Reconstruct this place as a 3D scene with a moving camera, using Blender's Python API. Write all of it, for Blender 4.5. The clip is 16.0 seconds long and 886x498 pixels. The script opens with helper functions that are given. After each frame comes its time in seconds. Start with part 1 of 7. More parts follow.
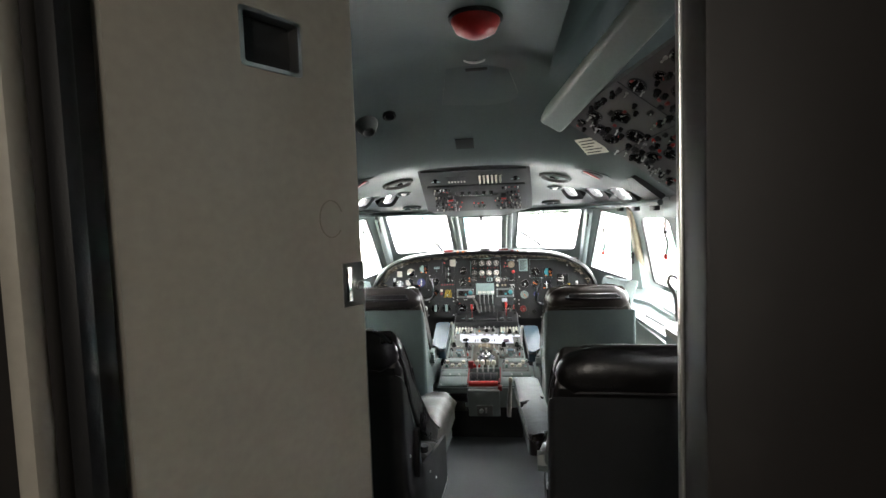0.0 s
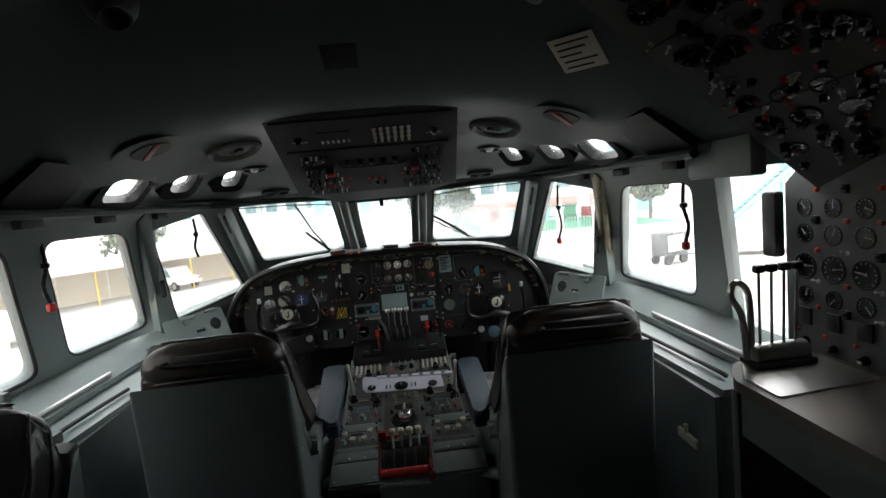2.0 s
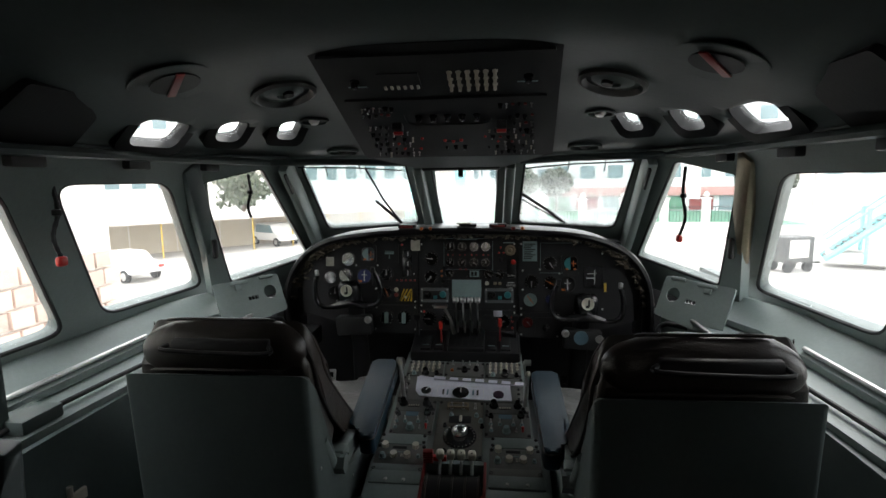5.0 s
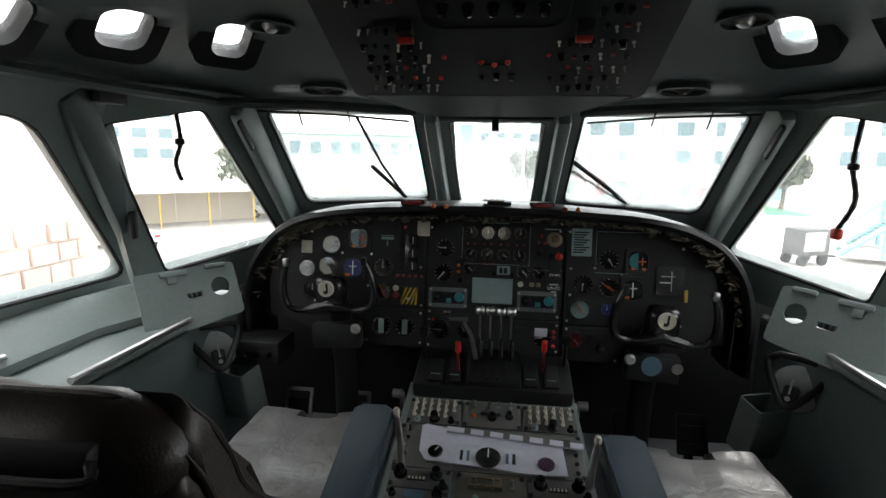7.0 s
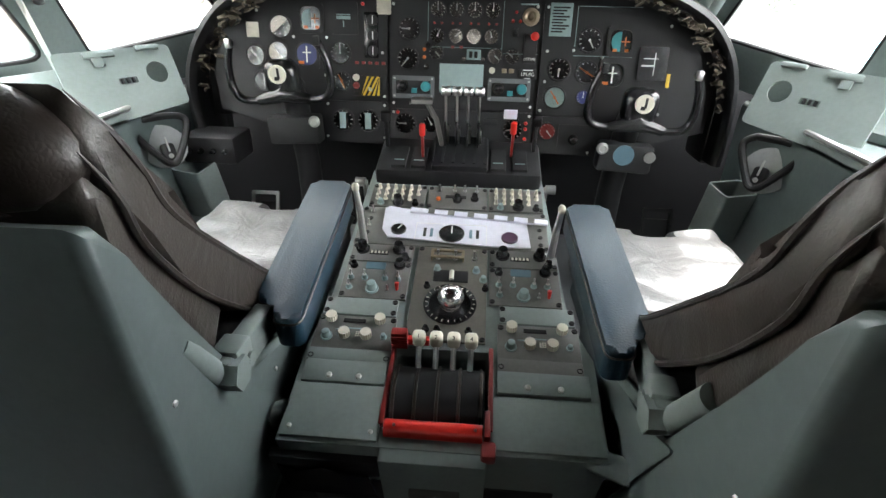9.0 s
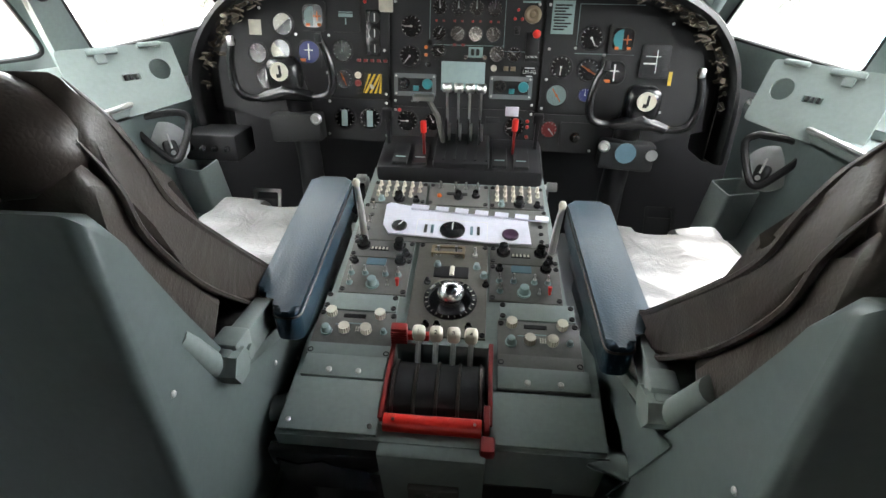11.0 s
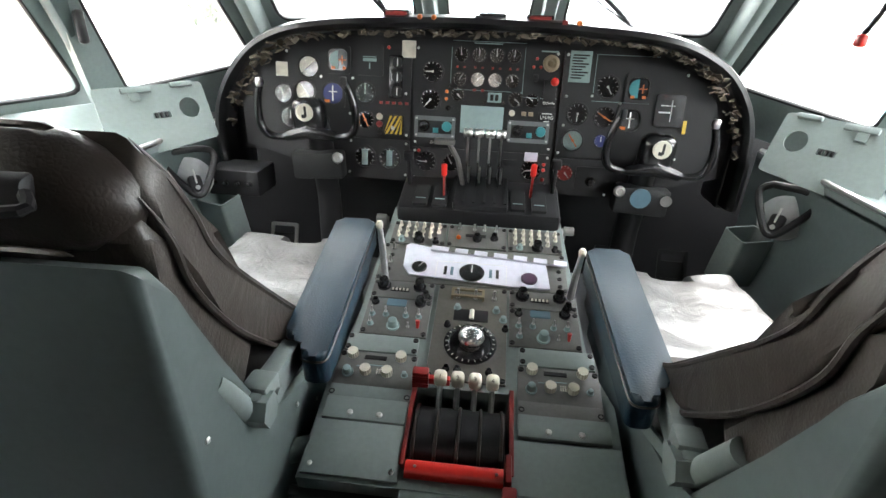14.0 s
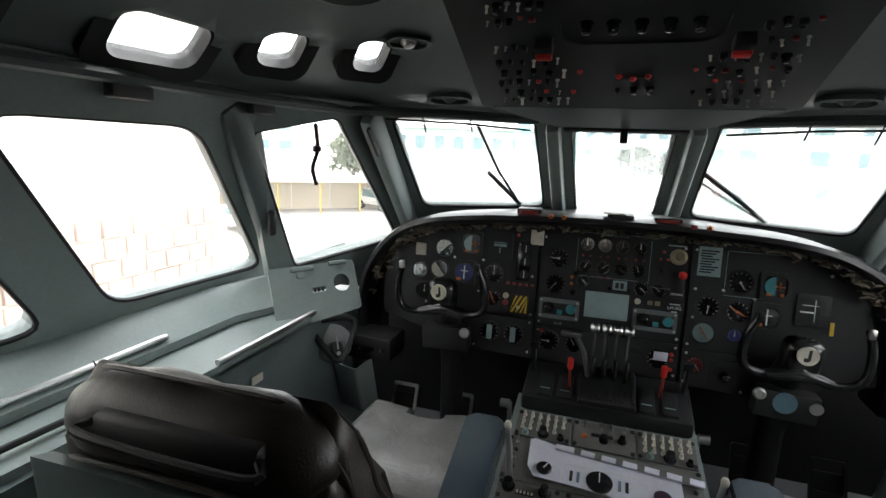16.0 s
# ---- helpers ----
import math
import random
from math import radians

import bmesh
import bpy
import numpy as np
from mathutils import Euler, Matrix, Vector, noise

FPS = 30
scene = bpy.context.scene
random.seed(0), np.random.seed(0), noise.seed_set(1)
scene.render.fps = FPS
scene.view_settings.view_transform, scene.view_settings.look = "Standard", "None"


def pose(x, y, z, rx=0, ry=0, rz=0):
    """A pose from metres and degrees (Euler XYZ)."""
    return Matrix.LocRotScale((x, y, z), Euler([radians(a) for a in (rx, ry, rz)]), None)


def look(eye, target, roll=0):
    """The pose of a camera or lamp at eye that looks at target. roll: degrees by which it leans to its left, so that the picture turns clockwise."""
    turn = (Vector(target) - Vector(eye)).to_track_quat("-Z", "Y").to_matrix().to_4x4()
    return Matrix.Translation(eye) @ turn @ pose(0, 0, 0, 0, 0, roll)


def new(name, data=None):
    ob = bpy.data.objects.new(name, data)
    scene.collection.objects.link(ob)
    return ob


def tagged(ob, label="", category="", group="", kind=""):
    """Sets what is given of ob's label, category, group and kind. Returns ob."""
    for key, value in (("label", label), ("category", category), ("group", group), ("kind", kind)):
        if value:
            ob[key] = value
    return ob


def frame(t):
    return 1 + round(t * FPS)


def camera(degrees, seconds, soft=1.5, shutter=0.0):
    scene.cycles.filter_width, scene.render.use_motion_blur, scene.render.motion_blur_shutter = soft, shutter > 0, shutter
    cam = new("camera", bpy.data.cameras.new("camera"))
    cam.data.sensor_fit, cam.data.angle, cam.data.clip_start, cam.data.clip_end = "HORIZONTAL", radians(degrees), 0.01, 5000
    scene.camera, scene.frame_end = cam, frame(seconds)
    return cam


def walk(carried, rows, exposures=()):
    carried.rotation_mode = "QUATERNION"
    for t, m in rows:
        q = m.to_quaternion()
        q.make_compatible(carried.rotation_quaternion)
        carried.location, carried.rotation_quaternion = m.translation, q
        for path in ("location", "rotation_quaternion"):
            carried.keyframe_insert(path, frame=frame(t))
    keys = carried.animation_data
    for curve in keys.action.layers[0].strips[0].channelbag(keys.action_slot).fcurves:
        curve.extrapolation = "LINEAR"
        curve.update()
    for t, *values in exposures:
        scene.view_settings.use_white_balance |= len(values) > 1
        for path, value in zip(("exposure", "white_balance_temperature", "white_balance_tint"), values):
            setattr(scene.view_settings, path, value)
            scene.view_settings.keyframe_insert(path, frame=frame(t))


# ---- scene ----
cam = camera(81.8, 16.0)
PATH = [
    (0, (0.173, -3.871, 1.441), (-0.062, -1.889, 1.315), -2.1),
    (0.5, (0.122, -3.535, 1.423), (0.035, -1.547, 1.223), -0.1),
    (1, (0.079, -3.179, 1.407), (0.234, -1.202, 1.149), -3.8),
    (1.5, (0.103, -2.766, 1.401), (0.335, -0.796, 1.146), -7.9),
    (2, (0.118, -2.568, 1.417), (0.254, -0.584, 1.212), -5.3),
    (2.5, (0.113, -2.405, 1.422), (0.191, -0.42, 1.193), -1.5),
    (3, (0.186, -2.25, 1.417), (0.099, -0.27, 1.149), -2.1),
    (3.5, (0.208, -2.178, 1.411), (0.0, -0.211, 1.119), -3.1),
    (4, (0.187, -2.16, 1.41), (-0.045, -0.196, 1.115), -1.6),
    (4.5, (0.187, -2.151, 1.41), (-0.045, -0.184, 1.128), -1.0),
    (4.7, (0.186, -2.15, 1.404), (-0.038, -0.182, 1.131), -1.1),
    (6.8, (0.039, -1.453, 1.31), (-0.148, 0.509, 0.971), 1.4),
    (7, (0.033, -1.394, 1.309), (-0.193, 0.562, 0.957), 1.0),
    (7.5, (0.013, -1.402, 1.293), (-0.244, 0.546, 0.919), 2.2),
    (8, (0.035, -1.37, 1.168), (-0.17, 0.531, 0.581), 4.2),
    (8.5, (0.063, -1.37, 1.123), (-0.088, 0.456, 0.321), 2.5),
    (9, (0.08, -1.356, 1.121), (-0.04, 0.406, 0.183), 1.1),
    (9.2, (0.074, -1.357, 1.099), (-0.036, 0.403, 0.154), 1.3),
    (11.5, (0.088, -1.361, 1.111), (-0.047, 0.409, 0.189), 1.1),
    (12, (0.086, -1.361, 1.112), (-0.046, 0.423, 0.217), 1.3),
    (12.5, (0.082, -1.361, 1.116), (-0.058, 0.433, 0.243), 1.7),
    (13, (0.086, -1.361, 1.113), (-0.055, 0.442, 0.26), 1.7),
    (13.5, (0.086, -1.359, 1.113), (-0.049, 0.453, 0.276), 1.3),
    (14, (0.044, -1.367, 1.146), (-0.111, 0.447, 0.316), 2.3),
    (14.5, (-0.007, -1.378, 1.214), (-0.289, 0.443, 0.436), 2.2),
    (15, (-0.037, -1.396, 1.286), (-0.458, 0.444, 0.625), 3.9),
    (15.5, (-0.035, -1.399, 1.334), (-0.571, 0.461, 0.829), 3.4),
    (16, (-0.032, -1.404, 1.354), (-0.622, 0.469, 0.973), 2.2),
]
walk(cam, [(t, look(eye, target, roll)) for t, eye, target, roll in PATH],
     exposures=[(0.0, 2.75), (0.5, 1.9), (1.0, 1.1), (1.6, 0.1), (3.5, -0.5), (4.7, -0.5), (6.8, -0.3), (7.6, -0.2), (8.6, 1.45), (9.2, 2.0), (13.5, 2.05), (14.5, 1.95), (15.0, 1.75), (15.5, 1.1), (16.0, 0.1)])

# ---- light ----
world = bpy.data.worlds.new("overcast_sky")
scene.world = world
world.use_nodes = True
wn = world.node_tree.nodes
sky = wn.new("ShaderNodeTexSky")
sky.sky_type, sky.sun_disc = "NISHITA", False
sky.sun_elevation, sky.sun_rotation = radians(48), radians(200)
sky.air_density, sky.dust_density, sky.ozone_density = 1.0, 6.0, 1.0
haze = wn.new("ShaderNodeMix")
haze.data_type = "RGBA"
haze.inputs[0].default_value = 0.75
haze.inputs[7].default_value = (52.0, 52.5, 53.0, 1)
world.node_tree.links.new(sky.outputs[0], haze.inputs[6])
world.node_tree.links.new(haze.outputs[2], wn["Background"].inputs[0])
wn["Background"].inputs[1].default_value = 0.15

sun = new("sun", bpy.data.lights.new("sun", "SUN"))
sun.data.energy, sun.data.angle, sun.data.color = 2.2, radians(14), (1.0, 0.97, 0.92)
sun.matrix_world = look((0, 0, 0), (-0.55, -0.95, -1.25))

# cabin lamp in the passage behind the cockpit door
cabin = new("cabin_lamp_light", bpy.data.lights.new("cabin_lamp_light", "AREA"))
cabin.data.energy, cabin.data.size, cabin.data.color = 2.0, 0.35, (1.0, 0.93, 0.83)
cabin.matrix_world = look((-0.1, -5.2, 2.0), (-0.3, -3.2, 1.0))


# ---- materials ----
def material(name, color, rough=0.5, metal=0.0, grain=60.0, amount=0.12, wear=4.0, wear_amount=0.18, bump=0.15, bump_scale=None, spec=0.5, coat=0.0, vary=0.0, fleck=None):
    """A painted or natural surface with fine grain, broad wear and slight relief."""
    m = bpy.data.materials.new(name)
    m.use_nodes = True
    nt = m.node_tree
    n, link = nt.nodes, nt.links.new
    b = n["Principled BSDF"]
    b.inputs["Metallic"].default_value = metal
    b.inputs["Specular IOR Level"].default_value = spec
    b.inputs["Coat Weight"].default_value = coat
    tc = n.new("ShaderNodeTexCoord")

    def noise_at(scale, detail):
        t = n.new("ShaderNodeTexNoise")
        t.inputs["Scale"].default_value, t.inputs["Detail"].default_value = scale, detail
        link(tc.outputs["Object"], t.inputs["Vector"])
        return t

    fine, broad = noise_at(grain, 4), noise_at(wear, 6)
    mul = n.new("ShaderNodeMath")
    mul.operation = "MULTIPLY_ADD"
    mul.inputs[1].default_value, mul.inputs[2].default_value = amount * 2, 1 - amount
    link(fine.outputs["Fac"], mul.inputs[0])
    mul2 = n.new("ShaderNodeMath")
    mul2.operation = "MULTIPLY_ADD"
    mul2.inputs[1].default_value, mul2.inputs[2].default_value = wear_amount * 2, 1 - wear_amount
    link(broad.outputs["Fac"], mul2.inputs[0])
    both = n.new("ShaderNodeMath")
    both.operation = "MULTIPLY"
    link(mul.outputs[0], both.inputs[0])
    link(mul2.outputs[0], both.inputs[1])
    last = both
    if vary:
        info = n.new("ShaderNodeObjectInfo")
        rnd = n.new("ShaderNodeMath")
        rnd.operation = "MULTIPLY_ADD"
        rnd.inputs[1].default_value, rnd.inputs[2].default_value = vary * 2, 1 - vary
        link(info.outputs["Random"], rnd.inputs[0])
        last = n.new("ShaderNodeMath")
        last.operation = "MULTIPLY"
        link(both.outputs[0], last.inputs[0])
        link(rnd.outputs[0], last.inputs[1])
    scale = n.new("ShaderNodeVectorMath")
    scale.operation = "SCALE"
    scale.inputs[0].default_value = color
    link(last.outputs[0], scale.inputs["Scale"])
    out = scale.outputs[0]
    if fleck:
        spots = noise_at(22.0, 8)
        ramp = n.new("ShaderNodeValToRGB")
        ramp.color_ramp.elements[0].position, ramp.color_ramp.elements[1].position = 0.66, 0.7
        link(spots.outputs["Fac"], ramp.inputs[0])
        mix = n.new("ShaderNodeMix")
        mix.data_type = "RGBA"
        mix.inputs[7].default_value = (*fleck, 1)
        link(ramp.outputs[0], mix.inputs[0])
        link(out, mix.inputs[6])
        out = mix.outputs[2]
    link(out, b.inputs["Base Color"])
    rr_ = n.new("ShaderNodeMath")
    rr_.operation = "MULTIPLY_ADD"
    rr_.inputs[1].default_value, rr_.inputs[2].default_value = 0.25, rough - 0.12
    link(broad.outputs["Fac"], rr_.inputs[0])
    link(rr_.outputs[0], b.inputs["Roughness"])
    if bump:
        bp = n.new("ShaderNodeBump")
        bp.inputs["Strength"].default_value, bp.inputs["Distance"].default_value = bump, 0.002
        src = noise_at(bump_scale, 3) if bump_scale else fine
        link(src.outputs["Fac"], bp.inputs["Height"])
        link(bp.outputs[0], b.inputs["Normal"])
    return m


def leather(name, color, rough, crease=0.5):
    m = material(name, color, rough, grain=220, amount=0.1, wear=7, wear_amount=0.25, bump=0)
    n, link = m.node_tree.nodes, m.node_tree.links.new
    tc = next(x for x in n if x.type == "TEX_COORD")
    v = n.new("ShaderNodeTexVoronoi")
    v.feature = "DISTANCE_TO_EDGE"
    v.inputs["Scale"].default_value = 150
    w = n.new("ShaderNodeTexNoise")
    w.inputs["Scale"].default_value, w.inputs["Detail"].default_value, w.inputs["Distortion"].default_value = 9, 5, 1.6
    link(tc.outputs["Object"], v.inputs["Vector"])
    link(tc.outputs["Object"], w.inputs["Vector"])
    b1 = n.new("ShaderNodeBump")
    b1.inputs["Strength"].default_value, b1.inputs["Distance"].default_value = 0.4, 0.0012
    b2 = n.new("ShaderNodeBump")
    b2.inputs["Strength"].default_value, b2.inputs["Distance"].default_value = crease, 0.02
    link(v.outputs["Distance"], b1.inputs["Height"])
    link(w.outputs["Fac"], b2.inputs["Height"])
    link(b1.outputs[0], b2.inputs["Normal"])
    link(b2.outputs[0], n["Principled BSDF"].inputs["Normal"])
    return m


TEAL = material("teal_grey_paint", (0.186, 0.222, 0.216), 0.42, grain=90, bump=0.08, wear_amount=0.22)
# about half as bright as TEAL in nearly the same hue, with broad wear
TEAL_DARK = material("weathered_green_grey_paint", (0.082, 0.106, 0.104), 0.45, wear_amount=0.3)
# ceiling green-grey darkened well below TEAL: its dim shade is put into the colour
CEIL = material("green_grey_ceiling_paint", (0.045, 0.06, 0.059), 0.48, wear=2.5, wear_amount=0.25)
PANEL = material("dark_grey_panel_paint", (0.020, 0.0205, 0.021), 0.55, grain=140, wear_amount=0.3, spec=0.25)
PED = material("worn_grey_pedestal_paint", (0.115, 0.114, 0.108), 0.42, grain=110, amount=0.2, wear_amount=0.3)
FEP = material("grey_engineer_panel_paint", (0.07, 0.071, 0.071), 0.55, grain=120, wear_amount=0.25)
BLACK = material("black_rubber", (0.013, 0.013, 0.014), 0.5, grain=160, bump=0.2, spec=0.3)
GLOSSBLACK = material("glossy_black_plastic", (0.012, 0.012, 0.013), 0.22, coat=0.4)
GLARE = material("black_padded_vinyl", (0.013, 0.013, 0.014), 0.32, grain=120, bump=0.3)
STEEL = material("worn_steel", (0.55, 0.55, 0.54), 0.32, metal=1.0, grain=200, wear_amount=0.25)
CHROME = material("polished_metal", (0.75, 0.75, 0.75), 0.2, metal=1.0, bump=0.03)
WHITE = material("white_paint", (0.72, 0.72, 0.70), 0.5, wear_amount=0.15)
CREAM = material("aged_cream_plastic", (0.6, 0.57, 0.48), 0.45)
RED = material("red_paint", (0.55, 0.022, 0.015), 0.35, wear_amount=0.25)
DARKRED = material("dark_red_paint", (0.22, 0.018, 0.016), 0.4, wear_amount=0.3)
ORANGE = material("orange_paint", (0.6, 0.14, 0.02), 0.45)
YELLOW = material("yellow_paint", (0.55, 0.36, 0.03), 0.5)
GREYMETAL = material("pale_grey_enamel", (0.32, 0.33, 0.33), 0.4, wear_amount=0.25)
BLUE = material("blue_dial", (0.015, 0.022, 0.12), 0.4)
TEALKNOB = material("turquoise_plastic", (0.03, 0.22, 0.25), 0.4)
LCD = material("blue_grey_display", (0.10, 0.18, 0.23), 0.3)
GREYCARD = material("pale_blue_grey_card", (0.24, 0.33, 0.33), 0.55)
PAPER = material("lavender_white_card", (0.62, 0.63, 0.72), 0.5, wear_amount=0.08)
TAPE = material("paper_tape", (0.5, 0.47, 0.4), 0.8, wear=30, wear_amount=0.3)
DOOR = material("beige_door_laminate", (0.36, 0.335, 0.285), 0.34, grain=45, wear=2.2, wear_amount=0.12, bump=0.12)
FLOOR = material("grey_ribbed_floor", (0.10, 0.105, 0.11), 0.6, grain=80, wear=3, wear_amount=0.35, bump=0.3)
DARKBROWN = leather("dark_brown_leather", (0.034, 0.027, 0.023), 0.36, 0.12)
BLACKHIDE = leather("black_leather", (0.014, 0.013, 0.013), 0.3, 0.1)
TAUPE = leather("grey_brown_leather", (0.05, 0.042, 0.036), 0.36, 0.15)
CUSHION = leather("worn_grey_leather", (0.185, 0.18, 0.178), 0.36, 0.45)
NAVY = leather("navy_blue_leather", (0.010, 0.028, 0.045), 0.34, 0.012)
BROWNMETAL = material("bare_brown_metal", (0.28, 0.23, 0.16), 0.4, metal=0.7, wear=14, wear_amount=0.4)
TARMAC = material("pale_concrete_apron", (0.42, 0.40, 0.375), 0.9, grain=3, amount=0.05, wear=0.12, wear_amount=0.12, bump=0)
STONE = material("pink_sandstone", (0.56, 0.42, 0.35), 0.85, grain=14, amount=0.2, wear=2, wear_amount=0.2, vary=0.2, bump=0.5)
MORTAR = material("pale_mortar", (0.6, 0.55, 0.5), 0.9)
PLASTER = material("pale_plaster", (0.62, 0.6, 0.56), 0.85, wear=0.4)
TANWALL = material("tan_boundary_wall", (0.46, 0.4, 0.31), 0.85, wear=0.3)
FACADE = material("white_facade", (0.62, 0.66, 0.67), 0.8, wear=0.2)
CYANP = material("turquoise_paint", (0.25, 0.6, 0.64), 0.6)
GLASSDARK = material("far_window_glass", (0.16, 0.24, 0.26), 0.15)
LEAF = material("dusty_foliage", (0.10, 0.12, 0.08), 0.8, vary=0.2)
BARK = material("tree_bark", (0.12, 0.09, 0.07), 0.9)
GREEN = material("green_paint", (0.06, 0.22, 0.13), 0.6)
SHED = material("shed_roof_sheet", (0.55, 0.52, 0.47), 0.7)


def glass(name, tint, rough=0.0, dirt=0.0, shine=0.05):
    m = bpy.data.materials.new(name)
    m.use_nodes = True
    n, link = m.node_tree.nodes, m.node_tree.links.new
    n.remove(n["Principled BSDF"])
    t, g, mix = (n.new("ShaderNode" + k) for k in ("BsdfTransparent", "BsdfGlossy", "MixShader"))
    t.inputs[0].default_value = (*tint, 1)
    g.inputs["Roughness"].default_value = rough
    mix.inputs[0].default_value = shine
    link(t.outputs[0], mix.inputs[1])
    link(g.outputs[0], mix.inputs[2])
    out = mix
    if dirt:
        d, dm, tc, no, ramp = (n.new("ShaderNode" + k) for k in ("BsdfTranslucent", "MixShader", "TexCoord", "TexNoise", "MapRange"))
        d.inputs[0].default_value = (0.85, 0.87, 0.87, 1)
        no.inputs["Scale"].default_value, no.inputs["Detail"].default_value = 9, 8
        link(tc.outputs["Object"], no.inputs["Vector"])
        link(no.outputs["Fac"], ramp.inputs[0])
        ramp.inputs[1].default_value, ramp.inputs[2].default_value = 0.3, 0.75
        ramp.inputs[3].default_value, ramp.inputs[4].default_value = dirt * 0.5, dirt * 1.4
        link(ramp.outputs[0], dm.inputs[0])
        link(mix.outputs[0], dm.inputs[1])
        link(d.outputs[0], dm.inputs[2])
        out = dm
    link(out.outputs[0], n["Material Output"].inputs[0])
    return m


PANE = glass("dusty_cockpit_glass", (0.93, 0.95, 0.95), 0.03, 0.16)
SIDEPANE = glass("cockpit_side_glass", (0.95, 0.96, 0.96), 0.02, 0.035)
DIALGLASS = glass("instrument_glass", (0.9, 0.9, 0.9), 0.12, 0.0, 0.014)


# ---- mesh helpers ----
def mesh_of(name, bm, mat, smooth=True):
    me = bpy.data.meshes.new(name)
    bmesh.ops.recalc_face_normals(bm, faces=bm.faces)
    bm.to_mesh(me)
    bm.free()
    me.materials.append(mat)
    if smooth:
        for p in me.polygons:
            p.use_smooth = True
        me.set_sharp_from_angle(angle=radians(38))
    return me


def part(name, bm, mat, parent=None, label="", m=None):
    """Links a bmesh (or ready mesh) as one object, under a thing or part."""
    ob = new(name, bm if isinstance(bm, bpy.types.Mesh) else mesh_of(name, bm, mat))
    if parent:
        ob.parent = parent
    if m is not None:
        ob.matrix_basis = m
    if label:
        ob["label"] = label
    return ob


def thing(name, m=None, label="", category="", group="", kind=""):
    ob = new(name)
    ob.empty_display_size = 0.05
    if m is not None:
        ob.matrix_basis = m
    return tagged(ob, label, category, group, kind)


def solid(name, bm, mat, label="", category="", kind="", group="", m=None):
    return tagged(part(name, bm, mat, None, "", m), label, category, group, kind)


def B(*adds):
    bm = bmesh.new()
    for f, *a in adds:
        f(bm, *a)
    return bm


def box(bm, c, s, bev=0.0, m=None, seg=2):
    q = Matrix.Translation(c) @ Matrix.Diagonal((*s, 1))
    r = bmesh.ops.create_cube(bm, size=1, matrix=(m @ q) if m is not None else q)
    if bev:
        es = {e for v in r["verts"] for e in v.link_edges}
        bmesh.ops.bevel(bm, geom=list(es), offset=bev, segments=seg, affect="EDGES", profile=0.5)


def cyl(bm, m, r, h, seg=20, r2=None, bev=0.0):
    """A cylinder along z of m, its base at z = 0."""
    q = bmesh.ops.create_cone(bm, cap_ends=True, segments=seg, radius1=r, radius2=r if r2 is None else r2, depth=h, matrix=m @ Matrix.Translation((0, 0, h / 2)))
    if bev:
        top = [e for v in q["verts"] for e in v.link_edges if len({round((m.inverted() @ w.co).z, 4) for w in e.verts}) == 1 and (m.inverted() @ e.verts[0].co).z > h * 0.9]
        bmesh.ops.bevel(bm, geom=list(set(top)), offset=bev, segments=2, affect="EDGES", profile=0.5)


def lathe(bm, m, prof, seg=24):
    """Turns a profile of (radius, height) about z of m."""
    rings = []
    for r, h in prof:
        rings.append([bm.verts.new(m @ Vector((r * math.cos(2 * math.pi * k / seg), r * math.sin(2 * math.pi * k / seg), h))) for k in range(seg)])
    for a, b in zip(rings, rings[1:]):
        for k in range(seg):
            bm.faces.new((a[k], a[(k + 1) % seg], b[(k + 1) % seg], b[k]))
    if prof[0][0] > 1e-6:
        bm.faces.new(rings[0][::-1])
    if prof[-1][0] > 1e-6:
        bm.faces.new(rings[-1])
    bmesh.ops.remove_doubles(bm, verts=[v for r in rings for v in r], dist=1e-7)


def spline(pts, n=8):
    """A smooth line through points."""
    p = [Vector(q) for q in pts]
    if len(p) < 3:
        return p
    out = []
    for i in range(len(p) - 1):
        a, b, c, d = p[max(i - 1, 0)], p[i], p[i + 1], p[min(i + 2, len(p) - 1)]
        for k in range(n):
            t = k / n
            out.append(0.5 * ((2 * b) + (c - a) * t + (2 * a - 5 * b + 4 * c - d) * t * t + (3 * b - a - 3 * c + d) * t ** 3))
    return out + [p[-1]]


def tube(bm, pts, r, seg=10, closed=False, flat=1.0):
    """A round bar along points; r is one radius or one for each point."""
    p = [Vector(q) for q in pts]
    n = len(p)
    rs = r if isinstance(r, (list, tuple)) else [r] * n
    rings, side = [], None
    for i in range(n):
        d = (p[(i + 1) % n] - p[i - 1]) if closed else (p[min(i + 1, n - 1)] - p[max(i - 1, 0)])
        d.normalize()
        if side is None:
            side = d.cross(Vector((0, 0, 1)) if abs(d.z) < 0.9 else Vector((1, 0, 0))).normalized()
        side = (side - d * side.dot(d)).normalized()
        up = d.cross(side)
        rings.append([bm.verts.new(p[i] + rs[i] * (math.cos(2 * math.pi * k / seg) * side * flat + math.sin(2 * math.pi * k / seg) * up)) for k in range(seg)])
    for i in range(n if closed else n - 1):
        a, b = rings[i], rings[(i + 1) % n]
        for k in range(seg):
            bm.faces.new((a[k], a[(k + 1) % seg], b[(k + 1) % seg], b[k]))
    if not closed:
        bm.faces.new(rings[0][::-1])
        bm.faces.new(rings[-1])


def rr(w, h, r, n=5, cx=0.0, cy=0.0):
    """A rounded rectangle, as points."""
    out = []
    for sx, sy, a0 in ((1, 1, 0), (-1, 1, 90), (-1, -1, 180), (1, -1, 270)):
        for k in range(n + 1):
            a = radians(a0 + 90 * k / n)
            out.append((cx + sx * (w / 2 - r) + r * math.cos(a), cy + sy * (h / 2 - r) + r * math.sin(a)))
    return out


